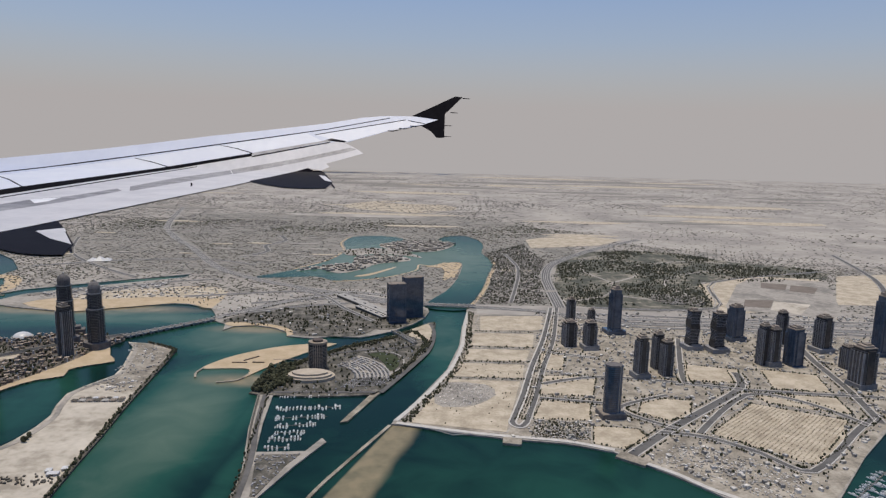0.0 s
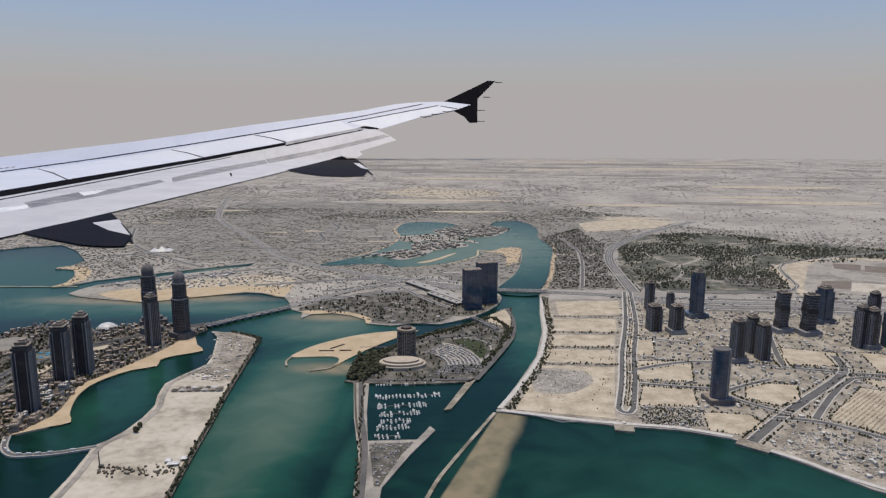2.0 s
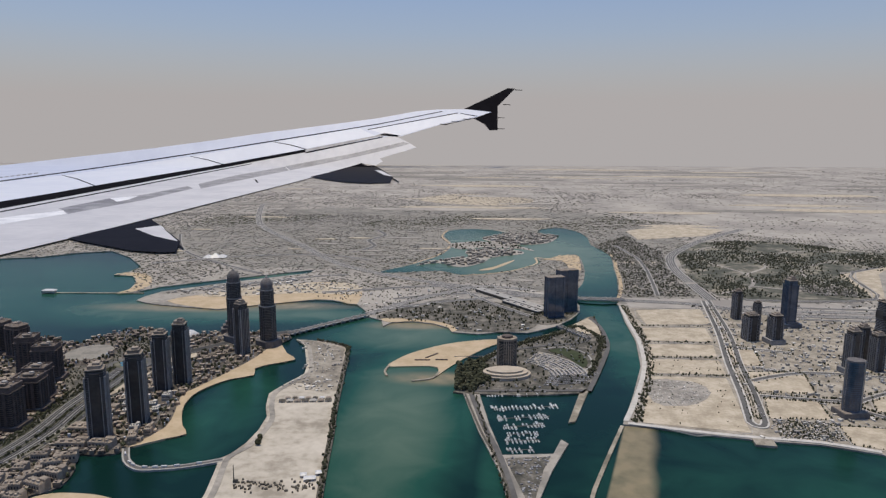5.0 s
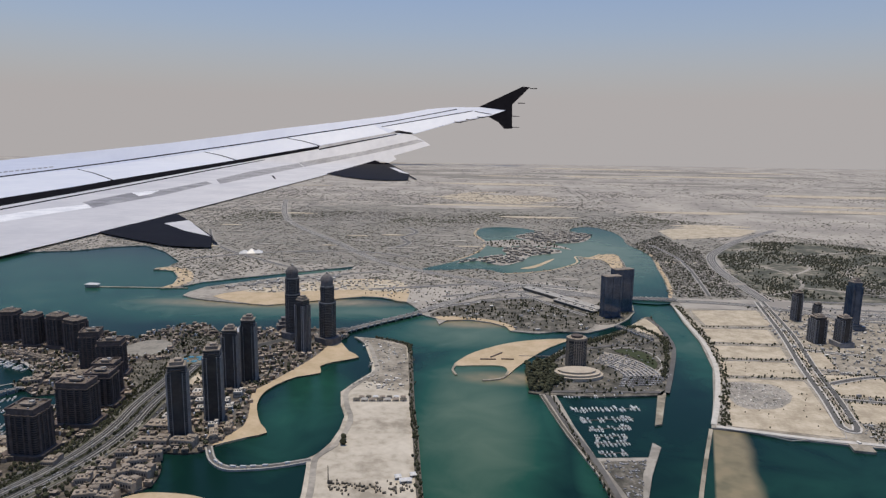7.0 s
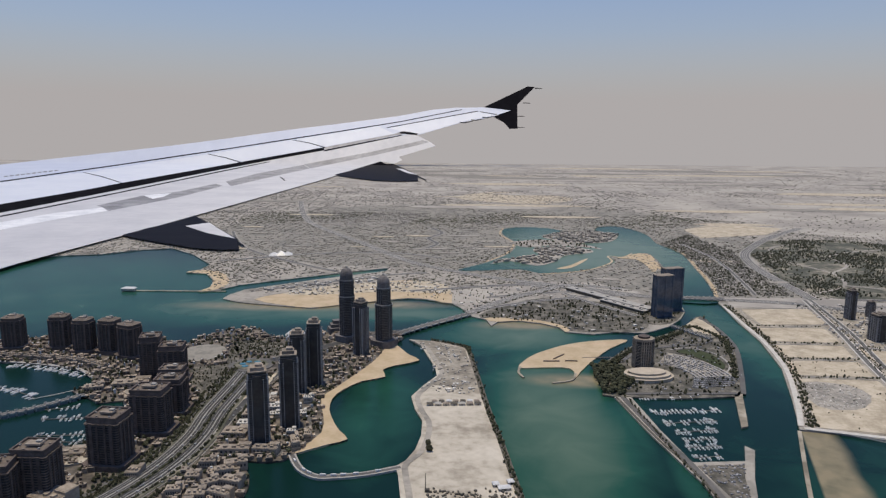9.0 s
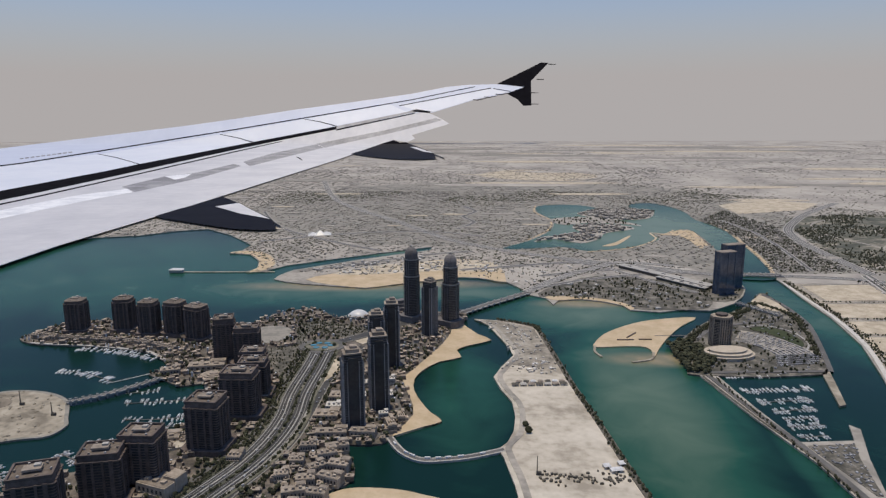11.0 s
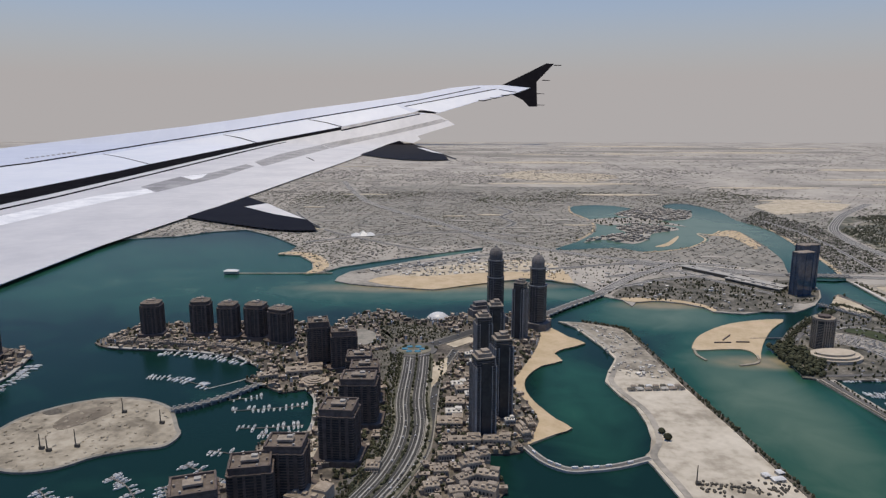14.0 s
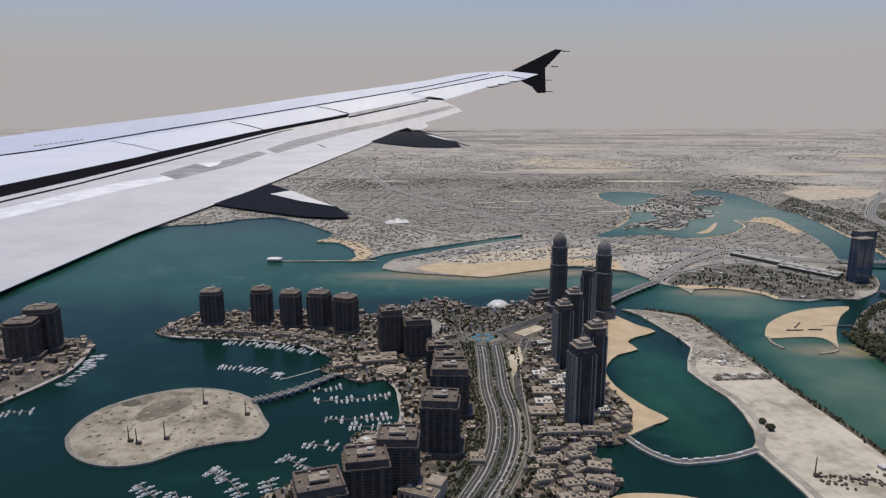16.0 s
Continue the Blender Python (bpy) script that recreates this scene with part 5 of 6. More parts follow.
for x0, x1, y0, y1, step in ((-1500, 1100, 1085, 1900, 7.0), (-2300, 2300, 1900, 2900, 12), (-3000, 3300, 2900, 4700, 22)):
    x, y, turn, dense = lattice(x0, x1, y0, y1, step)
    ok = free(x, y) & (rng.random(len(x)) < dense * (0.6 if step < 10 else 0.5 if step < 20 else 0.35)) & ~(inside(DESERT, x + 90 * np.sin(y / 130), y + 120 * np.sin(x / 170)) & (rng.random(len(x)) < 0.85))
    x, y, turn = x[ok], y[ok], turn[ok]
    n = len(x)
    tall = rng.uniform(0.7, 1.5, n) if step < 10 else rng.uniform(0.6, 1.2, n) if step < 20 else rng.uniform(0.4, 0.8, n)
    # outer rings take the wall colour with haze painted in
    crowd("suburb_housing", CUBE, CUBE_F, x + rng.normal(0, step * 0.14, n), y + rng.normal(0, step * 0.14, n), np.zeros(n), step * rng.uniform(0.28, 0.72, n), step * rng.uniform(0.28, 0.66, n), tall, turn, M_HOUSE if step < 10 else M_HAZED_WALL, "low flat-roofed tan and grey suburban housing", "houses")
    x2, y2, _, dense = lattice(x0, x1, y0, y1, step * 0.94)
    x2, y2 = x2 + rng.normal(0, step * 0.45, len(x2)), y2 + rng.normal(0, step * 0.45, len(x2))
    # groves gather in drifts
    drift = np.sin(x2 / 83 + 1.7 * np.sin(y2 / 121)) + np.sin(y2 / 97 + 1.3 * np.sin(x2 / 71))
    share = (0.6 if step < 10 else 0.42 if step < 20 else 0.18) + 0.36 * drift
    ok = free(x2, y2, 3.0) & (rng.random(len(x2)) < share) & ~(inside(DESERT, x2, y2) & (rng.random(len(x2)) < 0.9))
    x2, y2 = x2[ok], y2[ok]
    n = len(x2)
    size = step * rng.uniform(0.25, 0.8, n)
    thick = (drift[ok] > 0.55) & (y2 < 2300)
    # scattered trees use scrub colours paled with painted haze
    for chosen, mat, label in ((thick, M_GROVE, "dense dark groves between the houses"), (~thick, M_SCRUB if step < 10 else M_FARSCRUB, "dusty green trees between the houses, colours paled as haze")):
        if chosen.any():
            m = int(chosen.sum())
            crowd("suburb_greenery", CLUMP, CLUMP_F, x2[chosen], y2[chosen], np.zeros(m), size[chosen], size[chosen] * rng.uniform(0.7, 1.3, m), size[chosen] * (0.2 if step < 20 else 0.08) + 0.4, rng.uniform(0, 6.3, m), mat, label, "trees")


def scatter(poly, count, spread=None, avoid=()):
    """Loose places inside an outline, off the roads and lots."""
    p = np.asarray(poly, float)
    x, y = rng.uniform(p[:, 0].min(), p[:, 0].max(), count), rng.uniform(p[:, 1].min(), p[:, 1].max(), count)
    ok = inside(poly, x, y)
    for q in avoid:
        ok &= ~inside(q, x, y)
    for pts, w in ROADS:
        ok &= ~near(pts, x, y, w / 2 + 2.5)
    for tx, ty in TOWERS:
        ok &= np.hypot(x - tx, y - ty) > 13
    return x[ok], y[ok]


def trees_at(x, y, lo, hi, label, mat=M_LEAF):
    n = len(x)
    size = rng.uniform(lo, hi, n)
    return crowd("tree_belt", CLUMP, CLUMP_F, x, y, np.zeros(n) + 0.1, size, size * rng.uniform(0.8, 1.2, n), size * rng.uniform(0.8, 1.2, n), rng.uniform(0, 6.3, n), mat, label, "trees")


def blocks_at(name, x, y, lo, hi, tall, mat, label, category, turn=None):
    n = len(x)
    return crowd(name, CUBE, CUBE_F, x, y, np.zeros(n), rng.uniform(lo, hi, n), rng.uniform(lo, hi, n), rng.uniform(*tall, n), rng.choice([0.1, 0.25, 0.4], n) if turn is None else turn, mat, label, category)


M_CAR = material("car_paint", [(0.08, 0.08, 0.08), (0.42, 0.41, 0.40)], 0.9, 0.45, island=0.6)
M_CLUTTER = material("pale_low_buildings", [(0.20, 0.185, 0.16), (0.42, 0.395, 0.35), (0.66, 0.63, 0.58)], 0.25, 0.9, island=0.45)
M_TAN = material("tan_villa_render", [(0.10, 0.078, 0.06), (0.21, 0.165, 0.125), (0.46, 0.395, 0.32)], 0.25, 0.9, island=0.55)
gx, gy = scatter(GOLF, 15000)
groves = np.sin(gx / 31 + 1.3 * np.sin(gy / 47)) + np.sin(gy / 37 + 1.1 * np.sin(gx / 29)) + rng.normal(0, 0.5, len(gx)) > 0.05
trees_at(gx[groves], gy[groves], 1.6, 4.2, "dark tree groups on the golf course", M_GROVE)
for path in ([(225, 1140), (300, 1200), (330, 1300), (300, 1420), (330, 1560), (430, 1640)], [(300, 1200), (400, 1160), (455, 1180), (430, 1290), (500, 1400), (640, 1480)], [(330, 1300), (400, 1380), (420, 1480), (560, 1560), (660, 1540)]):
    tagged(part("path", ribbon(path, 6, 0.4, 0.3), M_DESERT), "pale curved path over the golf course", "path", kind="structure")
trees_at(*scatter(PARK_W, 650), 1.4, 3.8, "dense dark planting in the park")
blocks_at("park_pavilions", *scatter(PARK_W, 60), 2, 5, (1.2, 2.2), M_CLUTTER, "small pale pavilions among the planting", "pavilions")
EAST_TOWN = [(70, 600), (160, 590), (230, 515), (290, 490), (480, 680), (900, 800), (900, 1090), (150, 1060), (120, 800)]
blocks_at("town_clutter", *scatter(EAST_TOWN, 3200, avoid=SANDS), 1.2, 4.5, (1.2, 3.0), M_CLUTTER, "low pale buildings and site huts between the lots", "buildings")
trees_at(*scatter(EAST_TOWN, 1500, avoid=SANDS), 1.2, 3.0, "dusty trees between the lots")
LOT_SOUTH = [(222, 600), (318, 541), (271, 490), (191, 555)]
blocks_at("site_huts", *scatter(LOT_SOUTH, 1300), 0.5, 2.2, (0.3, 1.0), M_CLUTTER, "pale site huts and stacked material on sand", "huts")
CEMETERY = [(96, 639), (150, 635), (142, 597), (88, 600)]
trees_at(*scatter(CEMETERY, 520), 0.7, 1.9, "small dark trees crowded on a busy yard")
blocks_at("yard_clutter", *scatter(CEMETERY, 420), 0.6, 1.8, (0.5, 1.4), M_CLUTTER, "pale stacked material crowded on a yard", "clutter")
VILLAS_E = [(104, 1600), (216, 1760), (217, 1657), (236, 1525), (198, 1356), (176, 1118), (66, 1112), (92, 1236), (114, 1454)]
x, y = scatter(VILLAS_E, 3600)
trees_at(x, y, 1.4, 3.6, "dense dark garden trees between villas", M_GROVE)
blocks_at("garden_villas", *scatter(VILLAS_E, 2600), 1.6, 4.4, (1.2, 2.2), M_HOUSE, "small tan villas crowded among dark gardens", "villas")
# palms on the avenue's paved median
avenue = [p for off in (-4.5, -1.5, 1.5, 4.5) for p in [(q.x + off, q.y) for q in smooth([(180, 1060), (152, 918), (121, 799), (100, 706), (82, 640)], 34)]]
avenue = np.array([(a + rng.normal(0, 0.3), c + rng.normal(0, 0.5)) for a, c in avenue if rng.random() < 0.6])
trees_at(avenue[:, 0], avenue[:, 1], 0.9, 2.0, "dark palms along the avenue's median")
# lines of trees beside the streets, and cars on them
for i in (4, 7, 8, 9, 10, 11, 12, 13, 14, 16, 17):
    pts, w = ROADS[i]
    line = smooth(pts, 24)
    px = np.array([(p.x, p.y) for p in line])
    d = np.gradient(px, axis=0)
    nrm = np.stack([-d[:, 1], d[:, 0]], 1) / (np.hypot(d[:, 0], d[:, 1])[:, None] + 1e-9)
    both = np.concatenate([px + nrm * (w / 2 + 4), px - nrm * (w / 2 + 4)])
    keep = (rng.random(len(both)) < 0.55) & (both[:, 1] < 1300)
    trees_at(both[keep, 0], both[keep, 1], 1.2, 2.8, "street trees in a line beside the road")
cars = []
for i in (0, 1, 2, 3, 4, 5, 6, 7, 9):
    pts, w = ROADS[i]
    line = smooth(pts, 12)
    for k in range(len(line) - 1):
        if rng.random() < 0.35:
            d = (line[k + 1] - line[k])
            nn = Vector((-d.y, d.x)).normalized() * rng.choice([-0.32, -0.18, 0.18, 0.32]) * w
            cars.append((line[k].x + nn.x, line[k].y + nn.y, math.atan2(d.y, d.x)))
cars = np.array(cars)
crowd("road_traffic", CUBE, CUBE_F, cars[:, 0], cars[:, 1], np.full(len(cars), 0.7), np.full(len(cars), 2.4), np.full(len(cars), 1.1), np.full(len(cars), 0.8), cars[:, 2], M_CAR, "small cars on the roads", "cars")
# planted promenade along the canal
k = rng.random((480, 2))
bank = np.array([(p.x, p.y) for p in smooth([(40, 1050), (34, 965), (28, 877), (11, 781), (-19, 690), (-40, 630)], 30)])
pick = bank[(k[:, 0] * (len(bank) - 1)).astype(int)]
trees_at(pick[:, 0] + 6 + 9 * k[:, 1], pick[:, 1] - 2 + rng.normal(0, 2, 480), 1.2, 2.8, "dark shrubs of the canal promenade")
tagged(part("promenade", ribbon([(46, 1050), (38, 965), (32, 877), (15, 781), (-15, 690), (-39, 630)], 5, 0.62, 0.6), M_PAVE), "white paved canal promenade", "promenade", kind="structure")
tagged(part("promenade", ribbon([(-38, 626), (15, 612), (57, 603), (118, 594), (160, 578)], 5, 0.64, 0.6), M_PAVE), "white paved seafront promenade", "promenade", kind="structure")
tagged(part("promenade", ribbon([(182, 553), (203, 534), (226, 507), (277, 467)], 5, 0.64, 0.6), M_PAVE), "white paved seafront promenade", "promenade", kind="structure")
for x, y, r in ((70, 592, -8), (172, 562, -38)):
    bm = bmesh.new()
    box(bm, x, y, -2, 27 if r < -20 else 17, 13, 2.6, radians(r))
    tagged(part("jetty_platform", bm, M_TOWN), "square concrete platform on the seafront", "platform", kind="structure")

# island town: low villas, gardens and quay buildings
ROUND = [(-562 + 30 * math.cos(a), 758 + 28 * math.sin(a)) for a in [i * math.tau / 16 for i in range(16)]]
PARADE = [(-630 + 27 * math.cos(a), 795 + 31 * math.sin(a)) for a in [i * math.tau / 16 for i in range(16)]]
LOTS_P = [(-547, 722), (-524, 740), (-492, 792), (-505, 803), (-535, 778), (-545, 700), (-541, 655)]
GARDEN = [(-616, 715), (-620, 748), (-591, 760), (-604, 818), (-595, 818), (-578, 764), (-559, 734), (-565, 684), (-562, 633), (-583, 669)]
GARDEN_N = [(-606, 835), (-577, 845), (-524, 821), (-523, 789), (-542, 788), (-577, 799), (-587, 792)]
CLEAR = [BEACH_E, ROUND, PARADE, LOTS_P, GARDEN, GARDEN_N]
for plot in (GARDEN, GARDEN_N):
    land("garden", plot, M_PARK, "dark planted garden beside the roundabout", "lawn", z=0.2, rounded=2, base=-1)
    trees_at(*scatter(plot, 520), 1.0, 2.4, "dark shrubs in the roundabout gardens")
HIGHWAY_STRIP = [(-590, 770), (-535, 770), (-530, 600), (-560, 400), (-640, 400), (-575, 560)]


def villa(w, d, h):
    """A flat-roofed villa: wall, roof slab, stair head and dark windows."""
    v = new("villa")
    tagged(v, "small tan flat-roofed villa on the island", "villa", "villas on the island")
    part("wall", box(bmesh.new(), 0, 0, 0, w, d, h), M_VILLA, v)
    part("side_wing", box(bmesh.new(), w * 0.35, d * 0.35, 0, w * 0.6, d * 0.7, h * 0.7), M_VILLA, v)
    top = part("roof", box(bmesh.new(), 0, 0, h, w * 1.06, d * 1.06, 0.3), M_ROOF, v)
    part("stair_head", box(bmesh.new(), -w * 0.2, d * 0.1, h + 0.3, w * 0.3, d * 0.3, 1.2), M_VILLA, top)
    part("window", box(bmesh.new(), 0, -d / 2 - 0.04, h * 0.35, w * 0.5, 0.1, h * 0.3), M_GLASS, v)
    return v


def garden_tree(size):
    t = new("tree")
    tagged(t, "small dusty green garden tree", "tree", "trees on the island")
    part("trunk", box(bmesh.new(), 0, 0, 0, size * 0.12, size * 0.12, size * 0.5, top=0.6), M_BROWN, t)
    bm = bmesh.new()
    for k in range(5):
        verts = [bm.verts.new((size * (px * 0.7 + 0.22 * math.cos(k * 2.5)), size * (py * 0.7 + 0.22 * math.sin(k * 2.5)), size * (0.35 + 0.1 * (k % 3) + pz * 0.55))) for px, py, pz in CLUMP]
        for f in CLUMP_F:
            bm.faces.new([verts[q] for q in f])
    part("crown", bm, M_LEAF, t)
    return t


M_VILLA = material("tan_villa_wall", [(0.13, 0.103, 0.08), (0.34, 0.275, 0.21)], 0.2, 0.9, piece=0.45)
VILLAS = [villa(*s) for s in ((3, 3.4, 2.8), (4.6, 3.6, 3.2), (4, 5.4, 3.6), (6, 4, 2.8))]
TREES = [garden_tree(s) for s in (2.6, 3.4, 4.4)]
rv = random.Random(11)
x, y = scatter(PEARL, 3400, avoid=CLEAR + [HIGHWAY_STRIP])
order = np.argsort(y)
for i, k in enumerate(order[:260]):
    m = pose(x[k], y[k], 0, 0, 0, rv.choice((5, 14, 95, 104)))
    if i < len(VILLAS):
        VILLAS[i].matrix_basis = m
    else:
        copy_thing(rv.choice(VILLAS), m)
rest_v = order[260:]
blocks_at("island_villas", x[rest_v], y[rest_v], 2.2, 6, (1.8, 4.5), M_TAN, "close-set tan villas and terraces on the island", "villas")
blocks_at("rooftop_clutter", *scatter(PEARL, 2600, avoid=CLEAR + [HIGHWAY_STRIP]), 0.7, 2.2, (0.6, 4), M_TAN, "pale rooftop boxes and stair heads", "rooftops")
blocks_at("white_awnings", *scatter(PEARL, 900, avoid=CLEAR + [HIGHWAY_STRIP]), 0.6, 2.0, (2.2, 4.6), M_WHITE, "small white awnings and roof screens among the villas", "awnings")
x, y = scatter(PEARL, 800, avoid=CLEAR)
for i, k in enumerate(np.argsort(y)[:150]):
    m = pose(x[k], y[k], 0.1, 0, 0, rv.uniform(0, 360))
    if i < len(TREES):
        TREES[i].matrix_basis = m
    else:
        copy_thing(rv.choice(TREES), m)
trees_at(*scatter(PEARL, 4200, avoid=CLEAR[:1] + CLEAR[2:]), 1.8, 4.4, "dark garden trees and palms of the island")
blocks_at("island_villas", *scatter(LEFT_ISLE, 800), 3, 7, (2, 5.0), M_TAN, "close-set tan villas on the quay island", "villas")
trees_at(*scatter(LEFT_ISLE, 300), 2, 4, "garden trees on the quay island")
FAN_ARC = np.radians(np.linspace(3, 62, 14))
FAN = [(-143 + 94 * math.cos(a), 744 + 94 * math.sin(a)) for a in FAN_ARC] + [(-143 + 50 * math.cos(a), 744 + 50 * math.sin(a)) for a in FAN_ARC[::-1]]
trees_at(*scatter(HOTEL_ISLE, 700, avoid=SANDS + [FAN]), 1.6, 3.6, "dark trees round the hotel")
trees_at(*scatter([(-196, 775), (-196, 695), (-176, 695), (-160, 730), (-166, 790)], 260), 4, 7, "dense dark trees on the island's shore")
blocks_at("parked_cars", *scatter(HOTEL_ISLE, 300, avoid=SANDS + [FAN]), 1.2, 2.2, (0.8, 1.2), M_CAR, "parked cars round the hotel", "cars")
blocks_at("quay_huts", *scatter([(-153, 553), (-116, 557), (-124, 535), (-136, 485), (-140, 485)], 170), 0.9, 1.9, (0.7, 1.2), M_CAR, "huts and cars on the marina mole", "huts")
blocks_at("islet_houses", *scatter(ISLET_A, 500), 4, 9, (3, 5), M_HOUSE, "tan villas on the lagoon islet", "villas")
trees_at(*scatter(ISLET_C, 160), 2.5, 5, "dusty trees on the lagoon islet")
blocks_at("islet_houses", *scatter(ISLET_B, 500), 4, 9, (3, 5), M_HOUSE, "tan villas on the lagoon islet", "villas")
blocks_at("shore_villas", *scatter([(-640, 1100), (-480, 1180), (-480, 1230), (-660, 1110)], 300), 3, 6, (2, 3), M_CLUTTER, "pale villas behind the beach", "villas")
PLOT_N = [(-398, 858), (-372, 800), (-365, 740), (-380, 690), (-316, 690), (-335, 830)]
blocks_at("site_clutter", *scatter(PLOT_N, 240), 0.8, 3.2, (0.6, 1.6), M_CLUTTER, "site huts and stacked material on pale fill", "huts")
tr = np.array([(p.x, p.y) for p in smooth(PLOT_ROCK, 40)])
trees_at(tr[:, 0] + rng.normal(0, 1.2, len(tr)), tr[:, 1], 1.6, 3.4, "dark scrub along the rock edge")

# tree rows between the sandy lots, and along the marina mole
rows = []
for y0, x0, x1 in ((946, 45, 140), (872, 36, 128), (813, 28, 112), (754, 12, 100)):
    rows += [(x + rng.normal(0, 0.5), y0 + (x - x0) * 0.0 + rng.normal(0, 1.4)) for x in np.arange(x0, x1, 1.9) if rng.random() < 0.6]
rows += [(-177 + 33 * t + rng.normal(0, 1), 690 - 285 * t) for t in np.arange(0, 1, 0.012)]
rows = np.array(rows)
trees_at(rows[:, 0], rows[:, 1], 1.4, 2.8, "low trees in rows between the lots")
x, y = scatter([(28, 807), (106, 806), (66, 611), (-25, 628)], 90)
trees_at(x, y, 0.8, 1.8, "sparse low scrub on the sandy lots")
x, y = scatter(VERGE, 700)
trees_at(x, y, 1.0, 2.6, "roadside scrub round the junction", M_GROVE)
blocks_at("verge_huts", *scatter(VERGE, 150), 1.5, 5, (1, 2.4), M_CLUTTER, "small pale roadside buildings", "huts")
for k in range(6):
    x = np.linspace(-104 + 2 * k, -62 + 4 * k, 26)
    y = np.full(26, 722.0 + 5.0 * k) + 0.2 * (x + 80)
    crowd("parked_cars", CUBE, CUBE_F, x, y, np.full(26, 0.1), np.full(26, 1.0), np.full(26, 2.1), np.full(26, 0.8), np.full(26, 0.2), M_CAR, "parked cars in rows beside the hotel", "cars")

line = []
for off in (0.5, -14.5, -17, 13.6):
    line += [(p.x + off + rng.normal(0, 0.4), p.y) for p in smooth(ROADS[0][0], 22) if rng.random() < 0.75]
line = np.array(line)
trees_at(line[:, 0], line[:, 1], 1.6, 3.2, "dark palms and shrubs in the highway medians")
trees_at(*scatter([(-100, 990), (-88, 945), (-60, 950), (-22, 1020), (-60, 1062), (-90, 1030)], 160), 1.5, 3.5, "dark trees round the blue towers")

# parked cars and white site clutter of the eastern town, hedges round its lots
blocks_at("parked_cars", *scatter(EAST_TOWN, 2800, avoid=SANDS), 0.8, 1.9, (0.6, 1.1), M_CAR, "parked cars between the eastern blocks", "cars")
blocks_at("site_clutter", *scatter(EAST_TOWN, 2600, avoid=SANDS), 0.6, 1.8, (0.4, 1.2), M_CLUTTER, "pale site clutter and low walls", "clutter")
hedge = []
for lot in SANDS[8:17]:
    for a, c in zip(lot, lot[1:] + lot[:1]):
        n = int(math.hypot(c[0] - a[0], c[1] - a[1]) / 1.7)
        hedge += [(a[0] + (c[0] - a[0]) * i / n + rng.normal(0, 0.5), a[1] + (c[1] - a[1]) * i / n + rng.normal(0, 0.5)) for i in range(n) if rng.random() < 0.6]
hedge = np.array(hedge)
trees_at(hedge[:, 0], hedge[:, 1], 0.9, 2.4, "low hedges and trees round the lots")
# furrowed rows of spoil on the largest lot
gx, gy = np.meshgrid(np.arange(0, 1, 0.045), np.arange(0, 1, 0.028))
fx = (335 + (414 - 335) * gx) * (1 - gy) + (262 + (329 - 262) * gx) * gy
fy = (690 + (652 - 690) * gx) * (1 - gy) + (622 + (562 - 622) * gx) * gy
fx, fy = fx.ravel() + rng.normal(0, 0.3, fx.size), fy.ravel() + rng.normal(0, 0.3, fy.size)
ok = inside(SANDS[11], fx, fy)
fx, fy = fx[ok], fy[ok]
crowd("spoil_rows", CLUMP, CLUMP_F, fx, fy, np.full(len(fx), 0.2), np.full(len(fx), 2.6), np.full(len(fx), 1.2), rng.uniform(0.5, 1.1, len(fx)), np.full(len(fx), -0.45), M_SAND, "low spoil heaps in rows on the sandy lot", "heaps")
# paved fan of the hotel car park, with planting round the island's edge
land("car_park", FAN, M_TOWN, "pale paved fan of the hotel car park", "car park", z=0.2, rounded=0, base=-1)
fringe = np.array([(p.x, p.y) for p in smooth([(-52, 745), (-24, 838), (-16, 886), (-36, 935), (-62, 905), (-92, 880), (-128, 845), (-160, 802), (-178, 770)], 60)])
fringe = np.repeat(fringe, 2, 0) + rng.normal(0, 2.2, (2 * len(fringe), 2))
fringe = fringe[inside(HOTEL_ISLE, fringe[:, 0], fringe[:, 1])]
trees_at(fringe[:, 0], fringe[:, 1], 1.3, 3.0, "dark trees round the hotel island")
# curved rows of parked cars behind the hotel
arcs = [(-143 + (50.6 + 4.7 * k) * math.cos(a), 744 + (50.6 + 4.7 * k) * math.sin(a), a) for k in range(9) for a in np.arange(0.06, 1.08, 1.9 / (50.6 + 4.7 * k)) if rng.random() < 0.6]
arcs = np.array(arcs)
arcs = arcs[inside(HOTEL_ISLE, arcs[:, 0], arcs[:, 1])]
crowd("parked_cars", CUBE, CUBE_F, arcs[:, 0], arcs[:, 1], np.full(len(arcs), 0.4), np.full(len(arcs), 2.0), np.full(len(arcs), 1.0), np.full(len(arcs), 0.8), arcs[:, 2], M_CAR, "curved rows of parked cars behind the hotel", "cars")

for lot in SANDS[3:17]:
    mid_p = Vector((sum(p[0] for p in lot) / len(lot), sum(p[1] for p in lot) / len(lot)))
    ring = [Vector(p) + (Vector(p) - mid_p).normalized() * 1.6 for p in lot]
    tagged(part("lot_kerb", ribbon([(p.x, p.y) for p in ring + ring[:1]], 0.8, 0.42, 0.4, steps=2), M_CONCRETE), "white kerb line round a vacant lot", "kerb", kind="structure")
PEN_N = [(-614, 1081), (-538, 1145), (-412, 1185), (-365, 1155), (-362, 1100), (-450, 1105), (-560, 1075)]
blocks_at("shore_villas", *scatter(PEN_N, 260), 2, 5, (1.2, 2.6), M_CLUTTER, "pale low resort buildings behind the beach", "villas")
trees_at(*scatter(PEN_N, 160), 1.2, 2.6, "dusty trees behind the beach", M_GROVE)

